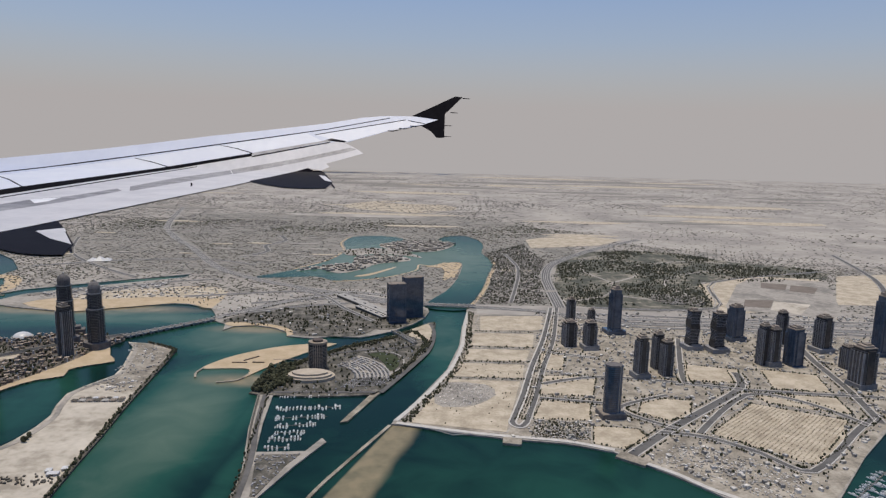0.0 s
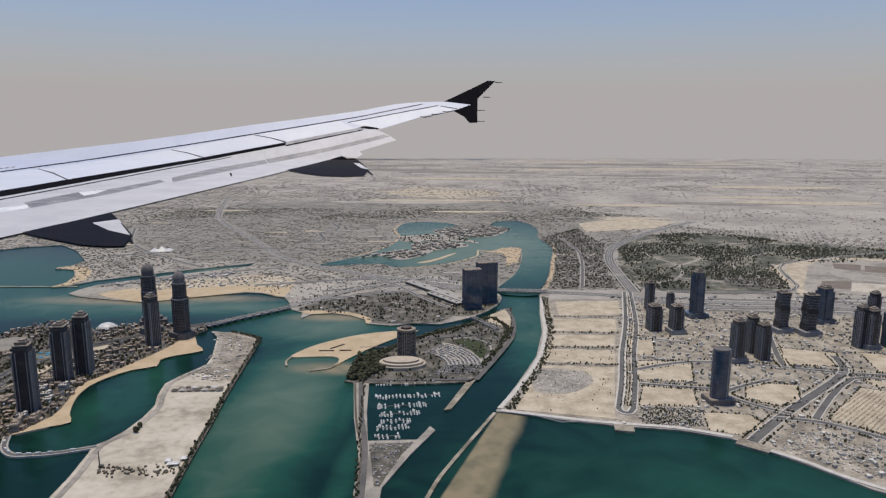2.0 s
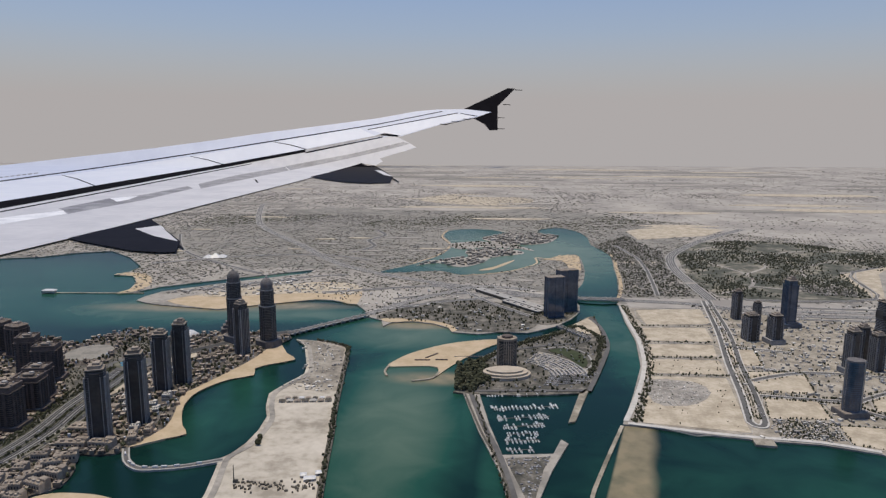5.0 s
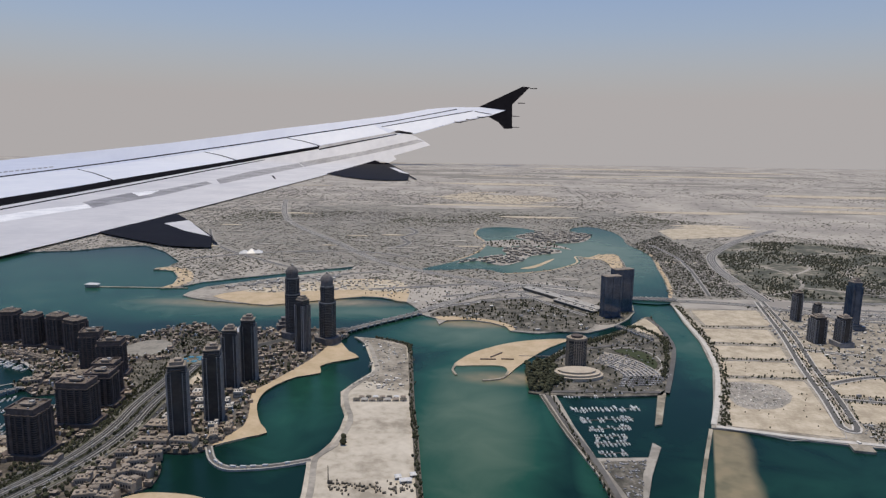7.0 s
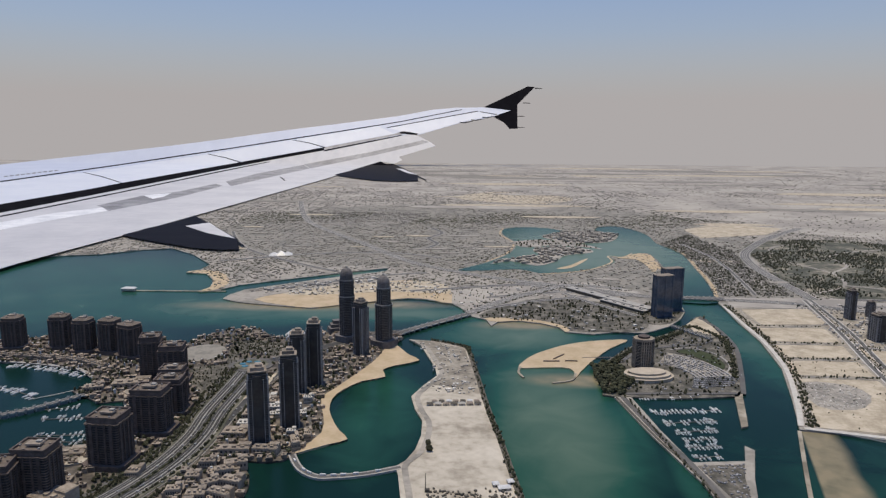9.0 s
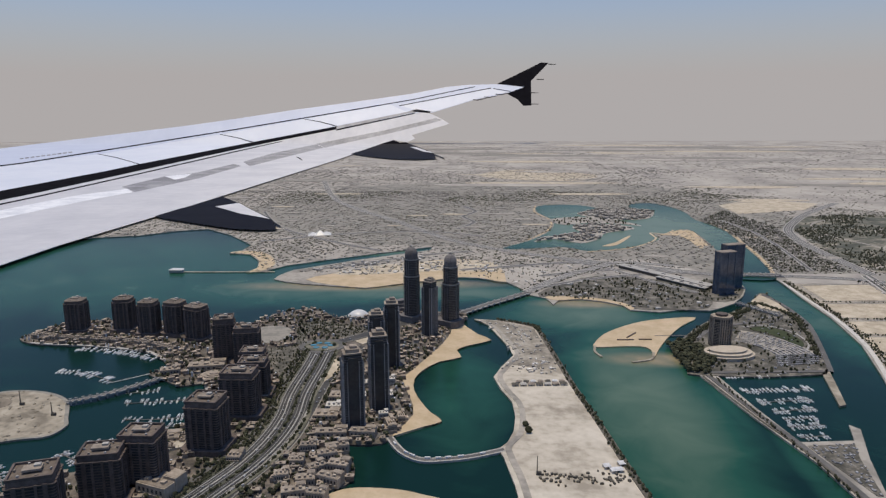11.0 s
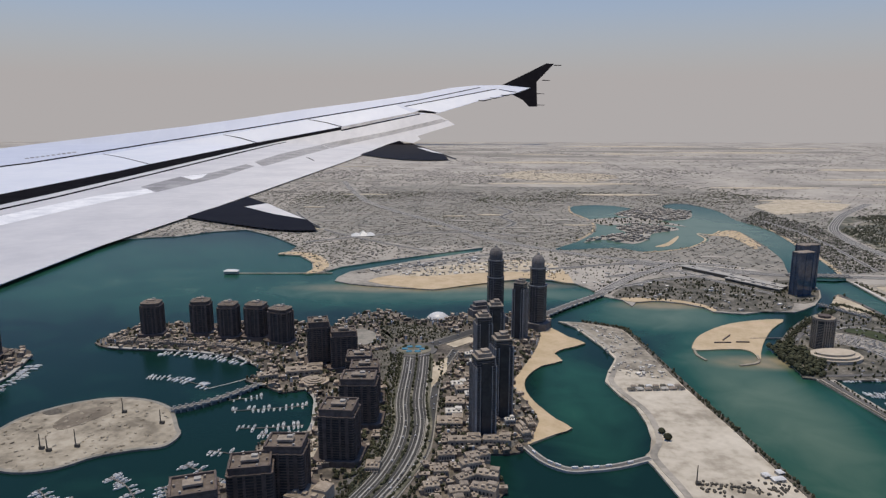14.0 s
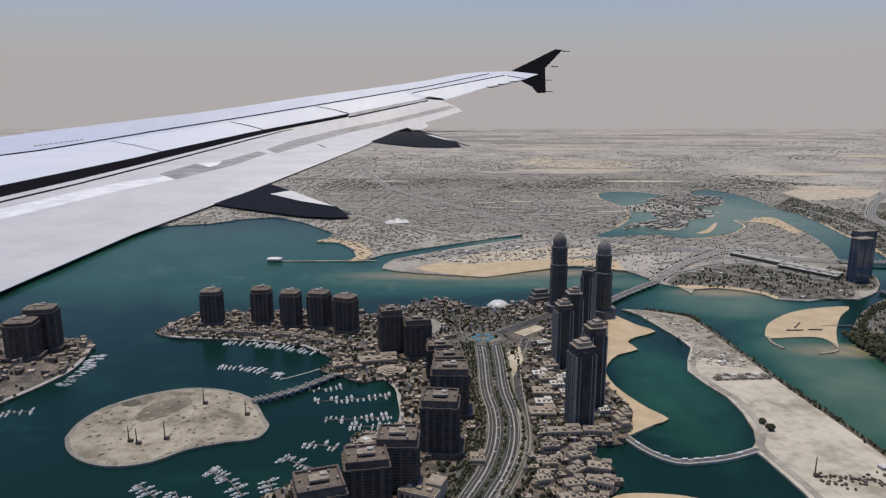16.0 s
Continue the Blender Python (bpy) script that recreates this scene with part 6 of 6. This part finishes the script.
bus = np.array([(-452, 531, -0.7), (-447, 527, -0.6), (-436, 523.6, 0.0), (-428, 523.8, 0.1), (-421, 525, 0.2), (-412, 527, 0.2), (-462, 545, -1.1), (-396, 532, 0.3)])
crowd("causeway_traffic", CUBE, CUBE_F, bus[:, 0], bus[:, 1], np.full(8, 0.35), np.full(8, 4.2), np.full(8, 1.3), np.full(8, 1.4), bus[:, 2], M_WHITE, "white vans and buses on the causeway", "vans")

# grey rubble left on the large sandy lot
RUBBLE = [(-2, 677), (5, 738), (55, 734), (63, 704), (41, 675), (18, 668)]
land("rubble_patch", RUBBLE, M_LAND, "grey rubble spread over a sandy lot", "ground", z=0.38, rounded=2, base=-1)
blocks_at("rubble", *scatter(RUBBLE, 420), 0.6, 1.6, (0.5, 0.9), M_CLUTTER, "grey broken rubble in heaps", "rubble")


# ---- boats ----
M_DECK = material("weathered_deck", [(0.10, 0.09, 0.08), (0.17, 0.155, 0.135)], 0.5, 0.9)
def boat(length, name="motor_yacht"):
    """A moored boat: pointed hull, deck house and mast."""
    b = new(name)
    tagged(b, "small white motor yacht moored at a pontoon", "boat", "boats in the marinas")
    w = length * 0.3
    outline = [(-0.5, -0.42), (0.12, -0.5), (0.36, -0.3), (0.5, 0), (0.36, 0.3), (0.12, 0.5), (-0.5, 0.42)]
    part("hull", prism([(x * length, y * w) for x, y in outline], 0, length * 0.11), M_WHITE, b)
    house = part("deckhouse", box(box(bmesh.new(), -0.08 * length, 0, length * 0.11, length * 0.42, w * 0.62, length * 0.08, top=0.85), -0.1 * length, 0, length * 0.19, length * 0.24, w * 0.5, length * 0.05, top=0.8), M_WHITE, b)
    part("windscreen", box(bmesh.new(), 0.16 * length, 0, length * 0.12, length * 0.11, w * 0.56, length * 0.06, top=0.7), M_GLASS, house, "dark windscreen")
    part("cockpit", box(bmesh.new(), -0.39 * length, 0, length * 0.1, length * 0.18, w * 0.62, length * 0.02), M_DECK, b, "brown wooden stern deck")
    return b


MASTERS = [boat(s) for s in (4.4, 5.8, 7.6)]
PONTOONS = [[(-166, 690), (-103, 699)], [(-160, 656), (-97, 665)], [(-156, 633), (-107, 641)], [(-152, 615), (-114, 622)], [(-149, 600), (-121, 604)], [(-151, 586), (-122, 591)], [(-150, 568), (-129, 573)],
            [(-804, 681), (-781, 681), (-753, 668), (-738, 658)], [(-712, 633), (-685, 641)], [(-703, 612), (-675, 617), (-642, 624)], [(-689, 581), (-661, 583), (-638, 588)], [(-668, 571), (-638, 570)]]
PONTOONS += [[(-818, 745), (-789, 741), (-759, 734), (-723, 719)], [(-707, 524), (-687, 513), (-663, 500)], [(-696, 545), (-672, 539)], [(-710, 496), (-703, 484)], [(-751, 506), (-736, 497), (-720, 478)], [(-764, 483), (-756, 471)], [(-790, 490), (-768, 471)],
             [(-922, 638), (-922, 674), (-926, 709)], [(-940, 585), (-918, 592)], [(334, 506), (360, 528), (387, 552)], [(350, 500), (400, 545)]]
tagged(part("pontoon", ribbon([(-738, 657), (-722, 670), (-707, 684)], 1.4, -0.9, 0.6), M_CONCRETE), "pale footbridge to the floating pontoon", "pontoon", kind="structure")
rb = random.Random(3)
moored = []
for row, pts in enumerate(PONTOONS):
    tagged(part("pontoon", ribbon(pts, 0.8, -1.0, 0.5), M_DECK), "narrow floating pontoon", "pontoon", kind="structure")
    line = smooth(pts, 40)
    length = sum((q - p).length for p, q in zip(line, line[1:]))
    count = int(length / (2.9 if row < 7 else 3.7))
    for k in range(count):
        i = int((k + 0.5) / count * (len(line) - 1))
        d = (line[i + 1] - line[i]).normalized()
        for side in (-1, 1):
            if rb.random() < 0.25:
                continue
            size = rb.choices((0, 1, 2), (4, 3, 1) if row < 7 else (3, 4, 3))[0]
            p = line[i] + Vector((-d.y, d.x)) * side * (2.6 + 0.8 * size)
            moored.append((p.y, p.x, math.degrees(math.atan2(d.y, d.x)) + 90 * side + rb.uniform(-8, 8), size))
moored.sort()
for k, (y, x, a, size) in enumerate(moored[:290]):
    m = pose(x, y, -1.5, 0, 0, a)
    if k < 3:
        MASTERS[k].matrix_basis = m
    else:
        copy_thing(MASTERS[size], m)
far = np.array(moored[290:])
HULL = [(x, y, z) for z, s in ((0, 1.0), (0.11, 1.0), (0.2, 0.55)) for x, y in [(s * p, s * q) for p, q in ((-0.5, -0.13), (0.2, -0.15), (0.5, 0), (0.2, 0.15), (-0.5, 0.13))]]
HULL_F = [(r + i, r + (i + 1) % 5, r + 5 + (i + 1) % 5, r + 5 + i) for r in (0, 5) for i in range(5)] + [(10, 11, 13, 14)]
if len(far):
    s = np.array([4.4, 5.8, 7.6])[far[:, 3].astype(int)]
    crowd("moored_boats", HULL, HULL_F, far[:, 1], far[:, 0], np.full(len(far), -1.5), s, s, s, np.radians(far[:, 2]), M_WHITE, "rows of small white boats moored at pontoons", "boats")


# ---- single buildings and things ----
def ellipse(rx, ry, n=40):
    return [(rx * math.cos(i * math.tau / n), ry * math.sin(i * math.tau / n)) for i in range(n)]


hotel = new("hotel_podium")
hotel.matrix_basis = pose(-143, 744, 0, 0, 0, 5)
tagged(hotel, "beige oval stepped hotel podium with terraces", "hotel")
for k, (rx, ry, z, h) in enumerate(((27, 17, 0, 3.2), (24, 14.5, 3.2, 2.2), (19, 10, 5.4, 2.0))):
    part("tier", prism(ellipse(rx, ry), z, z + h), M_CREAM, hotel)
    rim = prism(ellipse(rx + 0.6, ry + 0.6), z + h - 0.5, z + h + 0.1)
    part("terrace", rim, M_CREAM, hotel, "pale terrace slab")
for k in range(9):
    r = 53 + 4.7 * k
    arc = [(-143 + r * math.cos(a), 744 + r * math.sin(a)) for a in FAN_ARC[::2]]
    tagged(part("car_park_row", ribbon(arc, 1.7, 0.5 + 0.01 * k, 0.4, steps=3), M_CONCRETE), "curved pale row of car park shades", "car park", kind="structure")


land("hotel_lawn", [(-87, 832), (-66, 840), (-49, 822), (-47, 788), (-58, 770), (-62, 792), (-72, 815)], M_LAWN, "dark green lawn behind the hotel", "lawn", z=0.4, rounded=3, base=-1)
tagged(part("path", ribbon([(-92, 838), (-66, 845), (-44, 824), (-42, 788), (-54, 764)], 2.0, 0.5, 0.4), M_CONCRETE), "pale curved path round the lawn", "path", kind="structure")
tagged(part("road", ribbon([(-60, 703), (-38, 766), (-14, 842), (-7, 890), (-6, 940), (-12, 980)], 5, 0.5, 0.6), M_ASPHALT), "grey road along the canal bank", "road", kind="structure")
tagged(part("road", ribbon([(-180, 697), (-120, 701), (-66, 704)], 5, 0.52, 0.6), M_ASPHALT), "grey road beside the marina", "road", kind="structure")
tagged(part("road", ribbon([(-30, 880), (-48, 862), (-90, 850), (-130, 830), (-160, 790)], 5, 0.54, 0.6), M_ASPHALT), "grey drive behind the hotel", "road", kind="structure")
land("sun_terrace", [(-666, 533), (-648, 556), (-615, 560), (-612, 536), (-650, 524)], M_PALE, "pale paved sun terrace on the harbour", "terrace", z=1.6, rounded=2, base=-3)
kiosk = new("terrace_kiosk")
tagged(kiosk, "round cream kiosk roof on the harbour terrace", "kiosk")
kiosk.matrix_basis = pose(-652, 541, 1.6)
part("wall", prism(ellipse(4.5, 4.0, 20), 0, 2.2), M_BEIGE, kiosk)
part("roof", prism(ellipse(5.6, 5.0, 20), 2.2, 2.8), M_PALE, kiosk)
part("roof_light", prism(ellipse(2.4, 2.0, 16), 2.8, 3.4), M_WHITE, kiosk)
dome = new("white_dome")
tagged(dome, "white shallow dome on a low drum", "dome")
dome.matrix_basis = pose(-540, 866, 0)
bm = bmesh.new()
bmesh.ops.create_uvsphere(bm, u_segments=32, v_segments=16, radius=1.0, matrix=Matrix.Diagonal((12, 12, 8, 1)))
part("shell", bm, M_WHITE, dome, shade=True)
part("drum", prism(ellipse(13, 13), 0, 2.2), M_CONCRETE, dome)
tent = new("white_tent_roof")
tagged(tent, "white tensile tent roof over a hall", "tent")
tent.matrix_basis = pose(-701, 1400, 0, 0, 0, 12)
for dx, h in ((-14, 5), (0, 8), (13, 5)):
    part("canopy", box(bmesh.new(), dx, 0, 1.5, 18, 26, h, top=0.12), M_WHITE, tent)
pavilion = new("pier_pavilion")
tagged(pavilion, "pale pavilion at the end of a long pier", "pavilion")
pavilion.matrix_basis = pose(-857, 1087, -0.5)
part("wall", box(bmesh.new(), 0, 0, 0, 20, 9, 4), M_CONCRETE, pavilion)
part("roof", box(bmesh.new(), 0, 0, 4, 22, 11, 1.6, top=0.6), M_WHITE, pavilion)

hall = new("long_hall")
tagged(hall, "long low hall with a flat pale roof and dark walls", "hall")
for k, (a, c, wd) in enumerate((((-166, 1136), (-70, 1010), 14), ((-128, 1064), (-80, 1000), 9))):
    mx, my, run, turn = (a[0] + c[0]) / 2, (a[1] + c[1]) / 2, math.hypot(c[0] - a[0], c[1] - a[1]), math.atan2(c[1] - a[1], c[0] - a[0])
    # dark rock colour stands in for the shade on the wall
    part("wall", box(bmesh.new(), mx, my, 0, run, wd, 4.5 - k, turn), M_ROCK, hall, "wall with its shade painted dark")
    top = part("roof", box(bmesh.new(), mx, my, 4.5 - k, run + 2, wd + 2, 0.8, turn), M_CONCRETE, hall, "flat pale roof")
    for n in range(5):
        f = (n + 0.5) / 5
        part("roof_light", box(bmesh.new(), a[0] + (c[0] - a[0]) * f, a[1] + (c[1] - a[1]) * f, 5.3 - k, 6, 1.6, 0.6, turn), M_GLASS, top)
rows = []
for k in range(7):
    for a in np.arange(0.25, 2.1, 3.4 / (40 + 14 * k)):
        rows.append((410 + (40 + 14 * k) * math.cos(a), 1112 + (26 + 11 * k) * math.sin(a), a))
rows = np.array(rows)
rows = rows[inside([(390, 1235), (487, 1289), (449, 1127), (347, 1129)], rows[:, 0], rows[:, 1])]
crowd("crescent_houses", CUBE, CUBE_F, rows[:, 0], rows[:, 1], np.full(len(rows), 0.2), np.full(len(rows), 4.6), np.full(len(rows), 2.6), np.full(len(rows), 1.4), rows[:, 2], M_HOUSE, "curved rows of tan houses beside the golf course", "houses")
plaza = new("plaza_rings")
tagged(plaza, "round tan plaza of ringed terraces on the harbour", "plaza")
plaza.matrix_basis = pose(-646, 671, 0)
for k, (r, h) in enumerate(((13, 2.4), (10, 3.2), (7, 4.0), (4, 4.8))):
    part("terrace_ring", prism(ellipse(r, r * 0.95, 28), 0, h), (M_BEIGE, M_ROOF)[k % 2], plaza)

for off in (-24, -20, 25):
    pts = [(x + off, y) for x, y in ROADS[0][0]]
    line = np.array([(p.x + rng.normal(0, 1.2), p.y) for p in smooth(pts, 26) if rng.random() < 0.8])
    trees_at(line[:, 0], line[:, 1], 1.4, 3.2, "green shrubs beside the island highway")
# roundabout
tagged(part("roundabout", prism(ellipse(24, 22), -0.5, 0.75), M_ASPHALT), "ring road of a large roundabout", "roundabout", kind="structure").location = (-562, 758, 0.25)
tagged(part("roundabout_garden", prism(ellipse(18, 16), 0, 1.2), M_GREEN), "planted round garden inside the roundabout", "garden", kind="structure").location = (-562, 758, 0)
M_POOL = material("blue_pool_tiles", [(0.05, 0.16, 0.22), (0.09, 0.24, 0.30)], 0.3, 0.2)
fountain = new("fountain")
tagged(fountain, "blue fountain basins in the roundabout", "fountain")
fountain.matrix_basis = pose(-562, 758, 1.2)
for k in range(6):
    p = part("basin", prism(ellipse(3.4, 3.0, 16), 0, 0.5), M_POOL, fountain)
    p.location = (9 * math.cos(k * math.tau / 6), 8 * math.sin(k * math.tau / 6), 0)
tagged(part("parade_ground", prism([(x * 1.0, y) for x, y in ellipse(26, 30)], -0.4, 0.5), M_SUBURB), "flat grey round paved ground", "ground", kind="structure").location = (-630, 795, 0)
land("sand_lot", [(-545, 715), (-527, 735), (-527, 700), (-540, 660)], M_SAND, "triangular sand lot beside the highway", "lot", z=0.7, rounded=0, base=-1)
land("sand_lot", [(-530, 775), (-505, 800), (-495, 790), (-520, 765)], M_SAND, "sand lot beside the slip road", "lot", z=0.7, rounded=0, base=-1)
# the highway's planted and paved medians
HW = ROADS[0][0]
for off, wd, mat, name, label in ((0.5, 2.4, M_GREEN, "median", "planted highway median"), (-14.2, 3.0, M_GREEN, "median", "planted highway verge"), (15.0, 3.0, M_GREEN, "median", "planted highway verge"), (-6.0, 1.0, M_CONCRETE, "median", "pale concrete divider"), (7.0, 1.0, M_CONCRETE, "median", "pale concrete divider"),
                                  (-3.2, 0.3, M_CONCRETE, "lane_line", "pale lane line"), (4.0, 0.3, M_CONCRETE, "lane_line", "pale lane line"), (-9.0, 0.3, M_CONCRETE, "lane_line", "pale lane line"), (10.0, 0.3, M_CONCRETE, "lane_line", "pale lane line"), (-11.6, 0.6, M_CONCRETE, "lane_line", "pale road edge"), (12.4, 0.6, M_CONCRETE, "lane_line", "pale road edge")):
    tagged(part(name, ribbon([(x + off, y) for x, y in HW], wd, 0.75, 0.3), mat), label, name.replace("_", " "), kind="structure")
tagged(part("road", ribbon([(-580, 740), (-578, 690), (-573, 640), (-572, 590), (-576, 545), (-588, 505), (-602, 470)], 5, 0.72, 0.4), M_ASPHALT), "grey asphalt slip road", "road", kind="structure")
tagged(part("road", ribbon([(-425, 878), (-440, 850), (-462, 790), (-472, 720), (-474, 660), (-466, 610), (-470, 575), (-480, 552)], 5, 0.5, 0.4), M_ASPHALT), "grey asphalt road along the beach", "road", kind="structure")


def terrace_block(x, y, w, d, h, rot, wall=None, cover=None, label="low beige terrace block with flat roofs and stair heads"):
    """A low courtyard block: wall, parapet roof and stair heads."""
    b = new("terrace_block")
    b.matrix_basis = pose(x, y, 0, 0, 0, rot)
    wall, cover = wall or M_BEIGE, cover or M_ROOF
    tagged(b, label, "building", "terrace blocks")
    part("wall", box(bmesh.new(), 0, 0, 0, w, d, h), wall, b)
    part("tall_wing", box(bmesh.new(), w * 0.3, d * 0.35, 0, w * 0.42, d * 0.6, h * 1.25), wall, b)
    part("roof", box(bmesh.new(), w * 0.3, d * 0.35, h * 1.25, w * 0.36, d * 0.52, 0.3), cover, b)
    top = part("roof", box(bmesh.new(), 0, 0, h, w * 0.94, d * 0.92, 0.35), cover, b)
    for k in range(3):
        part("stair_head", box(bmesh.new(), (k - 1) * w * 0.28, -d * 0.18, h + 0.3, w * 0.13, d * 0.2, 1.5), wall, top)
    for k in range(5):
        part("balcony", box(bmesh.new(), (k - 2) * w * 0.19, -d / 2 - 0.4, h * 0.3, w * 0.1, 0.8, 0.5), wall, b)
    for k in range(6):
        part("window", box(bmesh.new(), (k - 2.5) * w * 0.15, -d / 2 - 0.03, h * 0.45, w * 0.07, 0.12, h * 0.3), M_GLASS, b)
    return b


for x, y, w, d, h, r in ((-503, 531, 17, 8, 7, 20), (-508, 520, 14, 8, 7, 20), (-497, 505, 15, 9, 7, -12), (-512, 503, 13, 8, 6, 35), (-500, 488, 17, 8, 7, -20), (-516, 486, 13, 9, 6.5, 10), (-520, 470, 16, 8, 7, 15), (-505, 470, 13, 8, 6, -10), (-528, 512, 10, 8, 5.5, 5), (-525, 533, 12, 7, 6, 8), (-534, 492, 10, 8, 6, 12), (-522, 452, 17, 9, 7, 0)):
    terrace_block(x, y, w, d, h, r)
for x, y, w, d, h, r in ((-512, 555, 24, 9, 6, 3), (-488, 557, 20, 9, 6, -4), (-519, 625, 16, 14, 5, 0), (-523, 590, 20, 14, 4, 0), (-512, 650, 14, 10, 6, 10), (-505, 680, 12, 12, 6, 10), (-468, 570, 7, 16, 7, 20), (-461, 585, 6, 12, 6, 10), (-610, 475, 24, 18, 9, -20), (-640, 545, 26, 12, 4, 15), (-575, 520, 10, 12, 4, 0), (-660, 690, 34, 14, 6, 12), (-690, 676, 18, 10, 6, 20)):
    terrace_block(x, y, w, d, h, r)
for x, y, w, d, h, r in ((-505, 640, 12, 9, 5, 6), (-498, 655, 10, 8, 4.5, 6), (-516, 664, 14, 10, 4, 6), (-500, 626, 9, 7, 4, 10), (-505, 590, 12, 8, 3.6, 8), (-520, 608, 14, 10, 3.4, 4), (-484, 640, 9, 7, 5, 8), (-478, 660, 8, 7, 6, 8), (-476, 590, 8, 6, 5, 12), (-476, 630, 7, 9, 4, 10), (-500, 720, 11, 9, 4.4, 6), (-505, 740, 10, 8, 4, 12)):
    terrace_block(x, y, w, d, h, r, M_CONCRETE, M_PAVE, "low white block with flat roofs beside the towers")
for i in range(15):
    a = i / 14
    p = smooth([(-880, 768), (-840, 762), (-795, 757), (-750, 750), (-715, 732)], 12)[min(47, int(a * 47))]
    terrace_block(p.x, p.y + 6, 12, 6, 4.5, -math.degrees(0.1 + a * 0.45))
tagged(part("resort_block", box(box(box(bmesh.new(), -486, 884, 0, 34, 14, 8, 0.4), -488, 885, 8, 26, 11, 4, 0.4), -490, 886, 12, 16, 9, 4, 0.4), M_PIER), "stepped dark resort block below the tall tower", "building")


def site_shed(x, y, w, d, h, rot, roof):
    s = new("site_shed")
    s.matrix_basis = pose(x, y, 0, 0, 0, rot)
    tagged(s, "low site shed with a shallow pitched roof on sand", "shed", "site sheds")
    part("wall", box(bmesh.new(), 0, 0, 0, w, d, h), M_CLUTTER, s)
    part("roof", box(bmesh.new(), 0, 0, h, w * 1.05, d * 1.2, 0.8, top=0.55), roof, s)
    # the wall is closed; a dark plate paints the doorway's inner shade
    part("door", box(bmesh.new(), 0, -d / 2 - 0.03, 0, w * 0.2, 0.1, h * 0.75), M_ROCK, s, "dark plate painting the shade of an open doorway")
    return s


for k in range(7):
    site_shed(-364 + 7.4 * k, 660 + 0.6 * k, 6.2, 4.2, 1.7, 4 + 3 * (k % 2), (M_ROCK, M_CONCRETE, M_ROOF)[k % 3])
    site_shed(-360 + 6.6 * k, 667 + 0.5 * k, 5.0, 3.2, 1.5, 4 - 4 * (k % 2), (M_ROOF, M_ROCK, M_WHITE)[k % 3])
for x, y, w in ((-303, 511, 9), (-309, 516, 5), (-298, 520, 5)):
    site_shed(x, y, w, 4.5, 2.0, 12, M_WHITE)
k = 90
blocks_at("site_vehicles", rng.uniform(-358, -296, k), 500 + rng.normal(0, 4, k), 0.8, 2.0, (0.8, 1.4), M_ROCK, "dark site vehicles parked in rows on sand", "vehicles")


def mast_crane(x, y, h):
    c = new("site_crane")
    c.matrix_basis = pose(x, y, 0)
    tagged(c, "thin dark drilling mast on bare sand", "crane", "site cranes")
    part("mast", box(bmesh.new(), 0, 0, 0, 0.8, 0.8, h, top=0.5), M_ROCK, c)
    part("cab", box(bmesh.new(), 1.2, 0, 0, 3.5, 2.2, 2.2), M_ROCK, c)
    return c


for x, y, h in ((-820, 542, 12), (-813, 539, 12), (-796, 546, 14), (-789, 604, 13), (-750, 585, 12), (-359, 505, 14)):
    mast_crane(x, y, h)
x, y = scatter(BAY_ISLE, 260)
n = len(x)
crowd("sand_heaps", CLUMP, CLUMP_F, x, y, np.zeros(n) - 0.1, rng.uniform(1.5, 5, n), rng.uniform(1.5, 4, n), rng.uniform(0.4, 1.3, n), rng.uniform(0, 6, n), M_FILL, "low heaps of sand and spoil", "heaps")
trees_at(np.array([-360, -361, -359.5]), np.array([572, 578, 567]), 4, 7, "small group of dark trees on pale fill")

wall = new("beach_wall")
tagged(wall, "low angled brown wall on the crescent beach", "wall")
for x, y, w, rot in ((-226, 806, 22, 0.9), (-214, 792, 14, 0.0), (-236, 790, 18, 0.05)):
    part("wall_run", box(bmesh.new(), x, y, -0.4, w, 1.2, 1.2, rot), M_BROWN, wall)
tagged(part("jetty", ribbon([(-200, 806), (-165, 808)], 1.6, -0.2, 0.6), M_DECK), "thin wooden jetty from the crescent beach", "jetty", kind="structure")
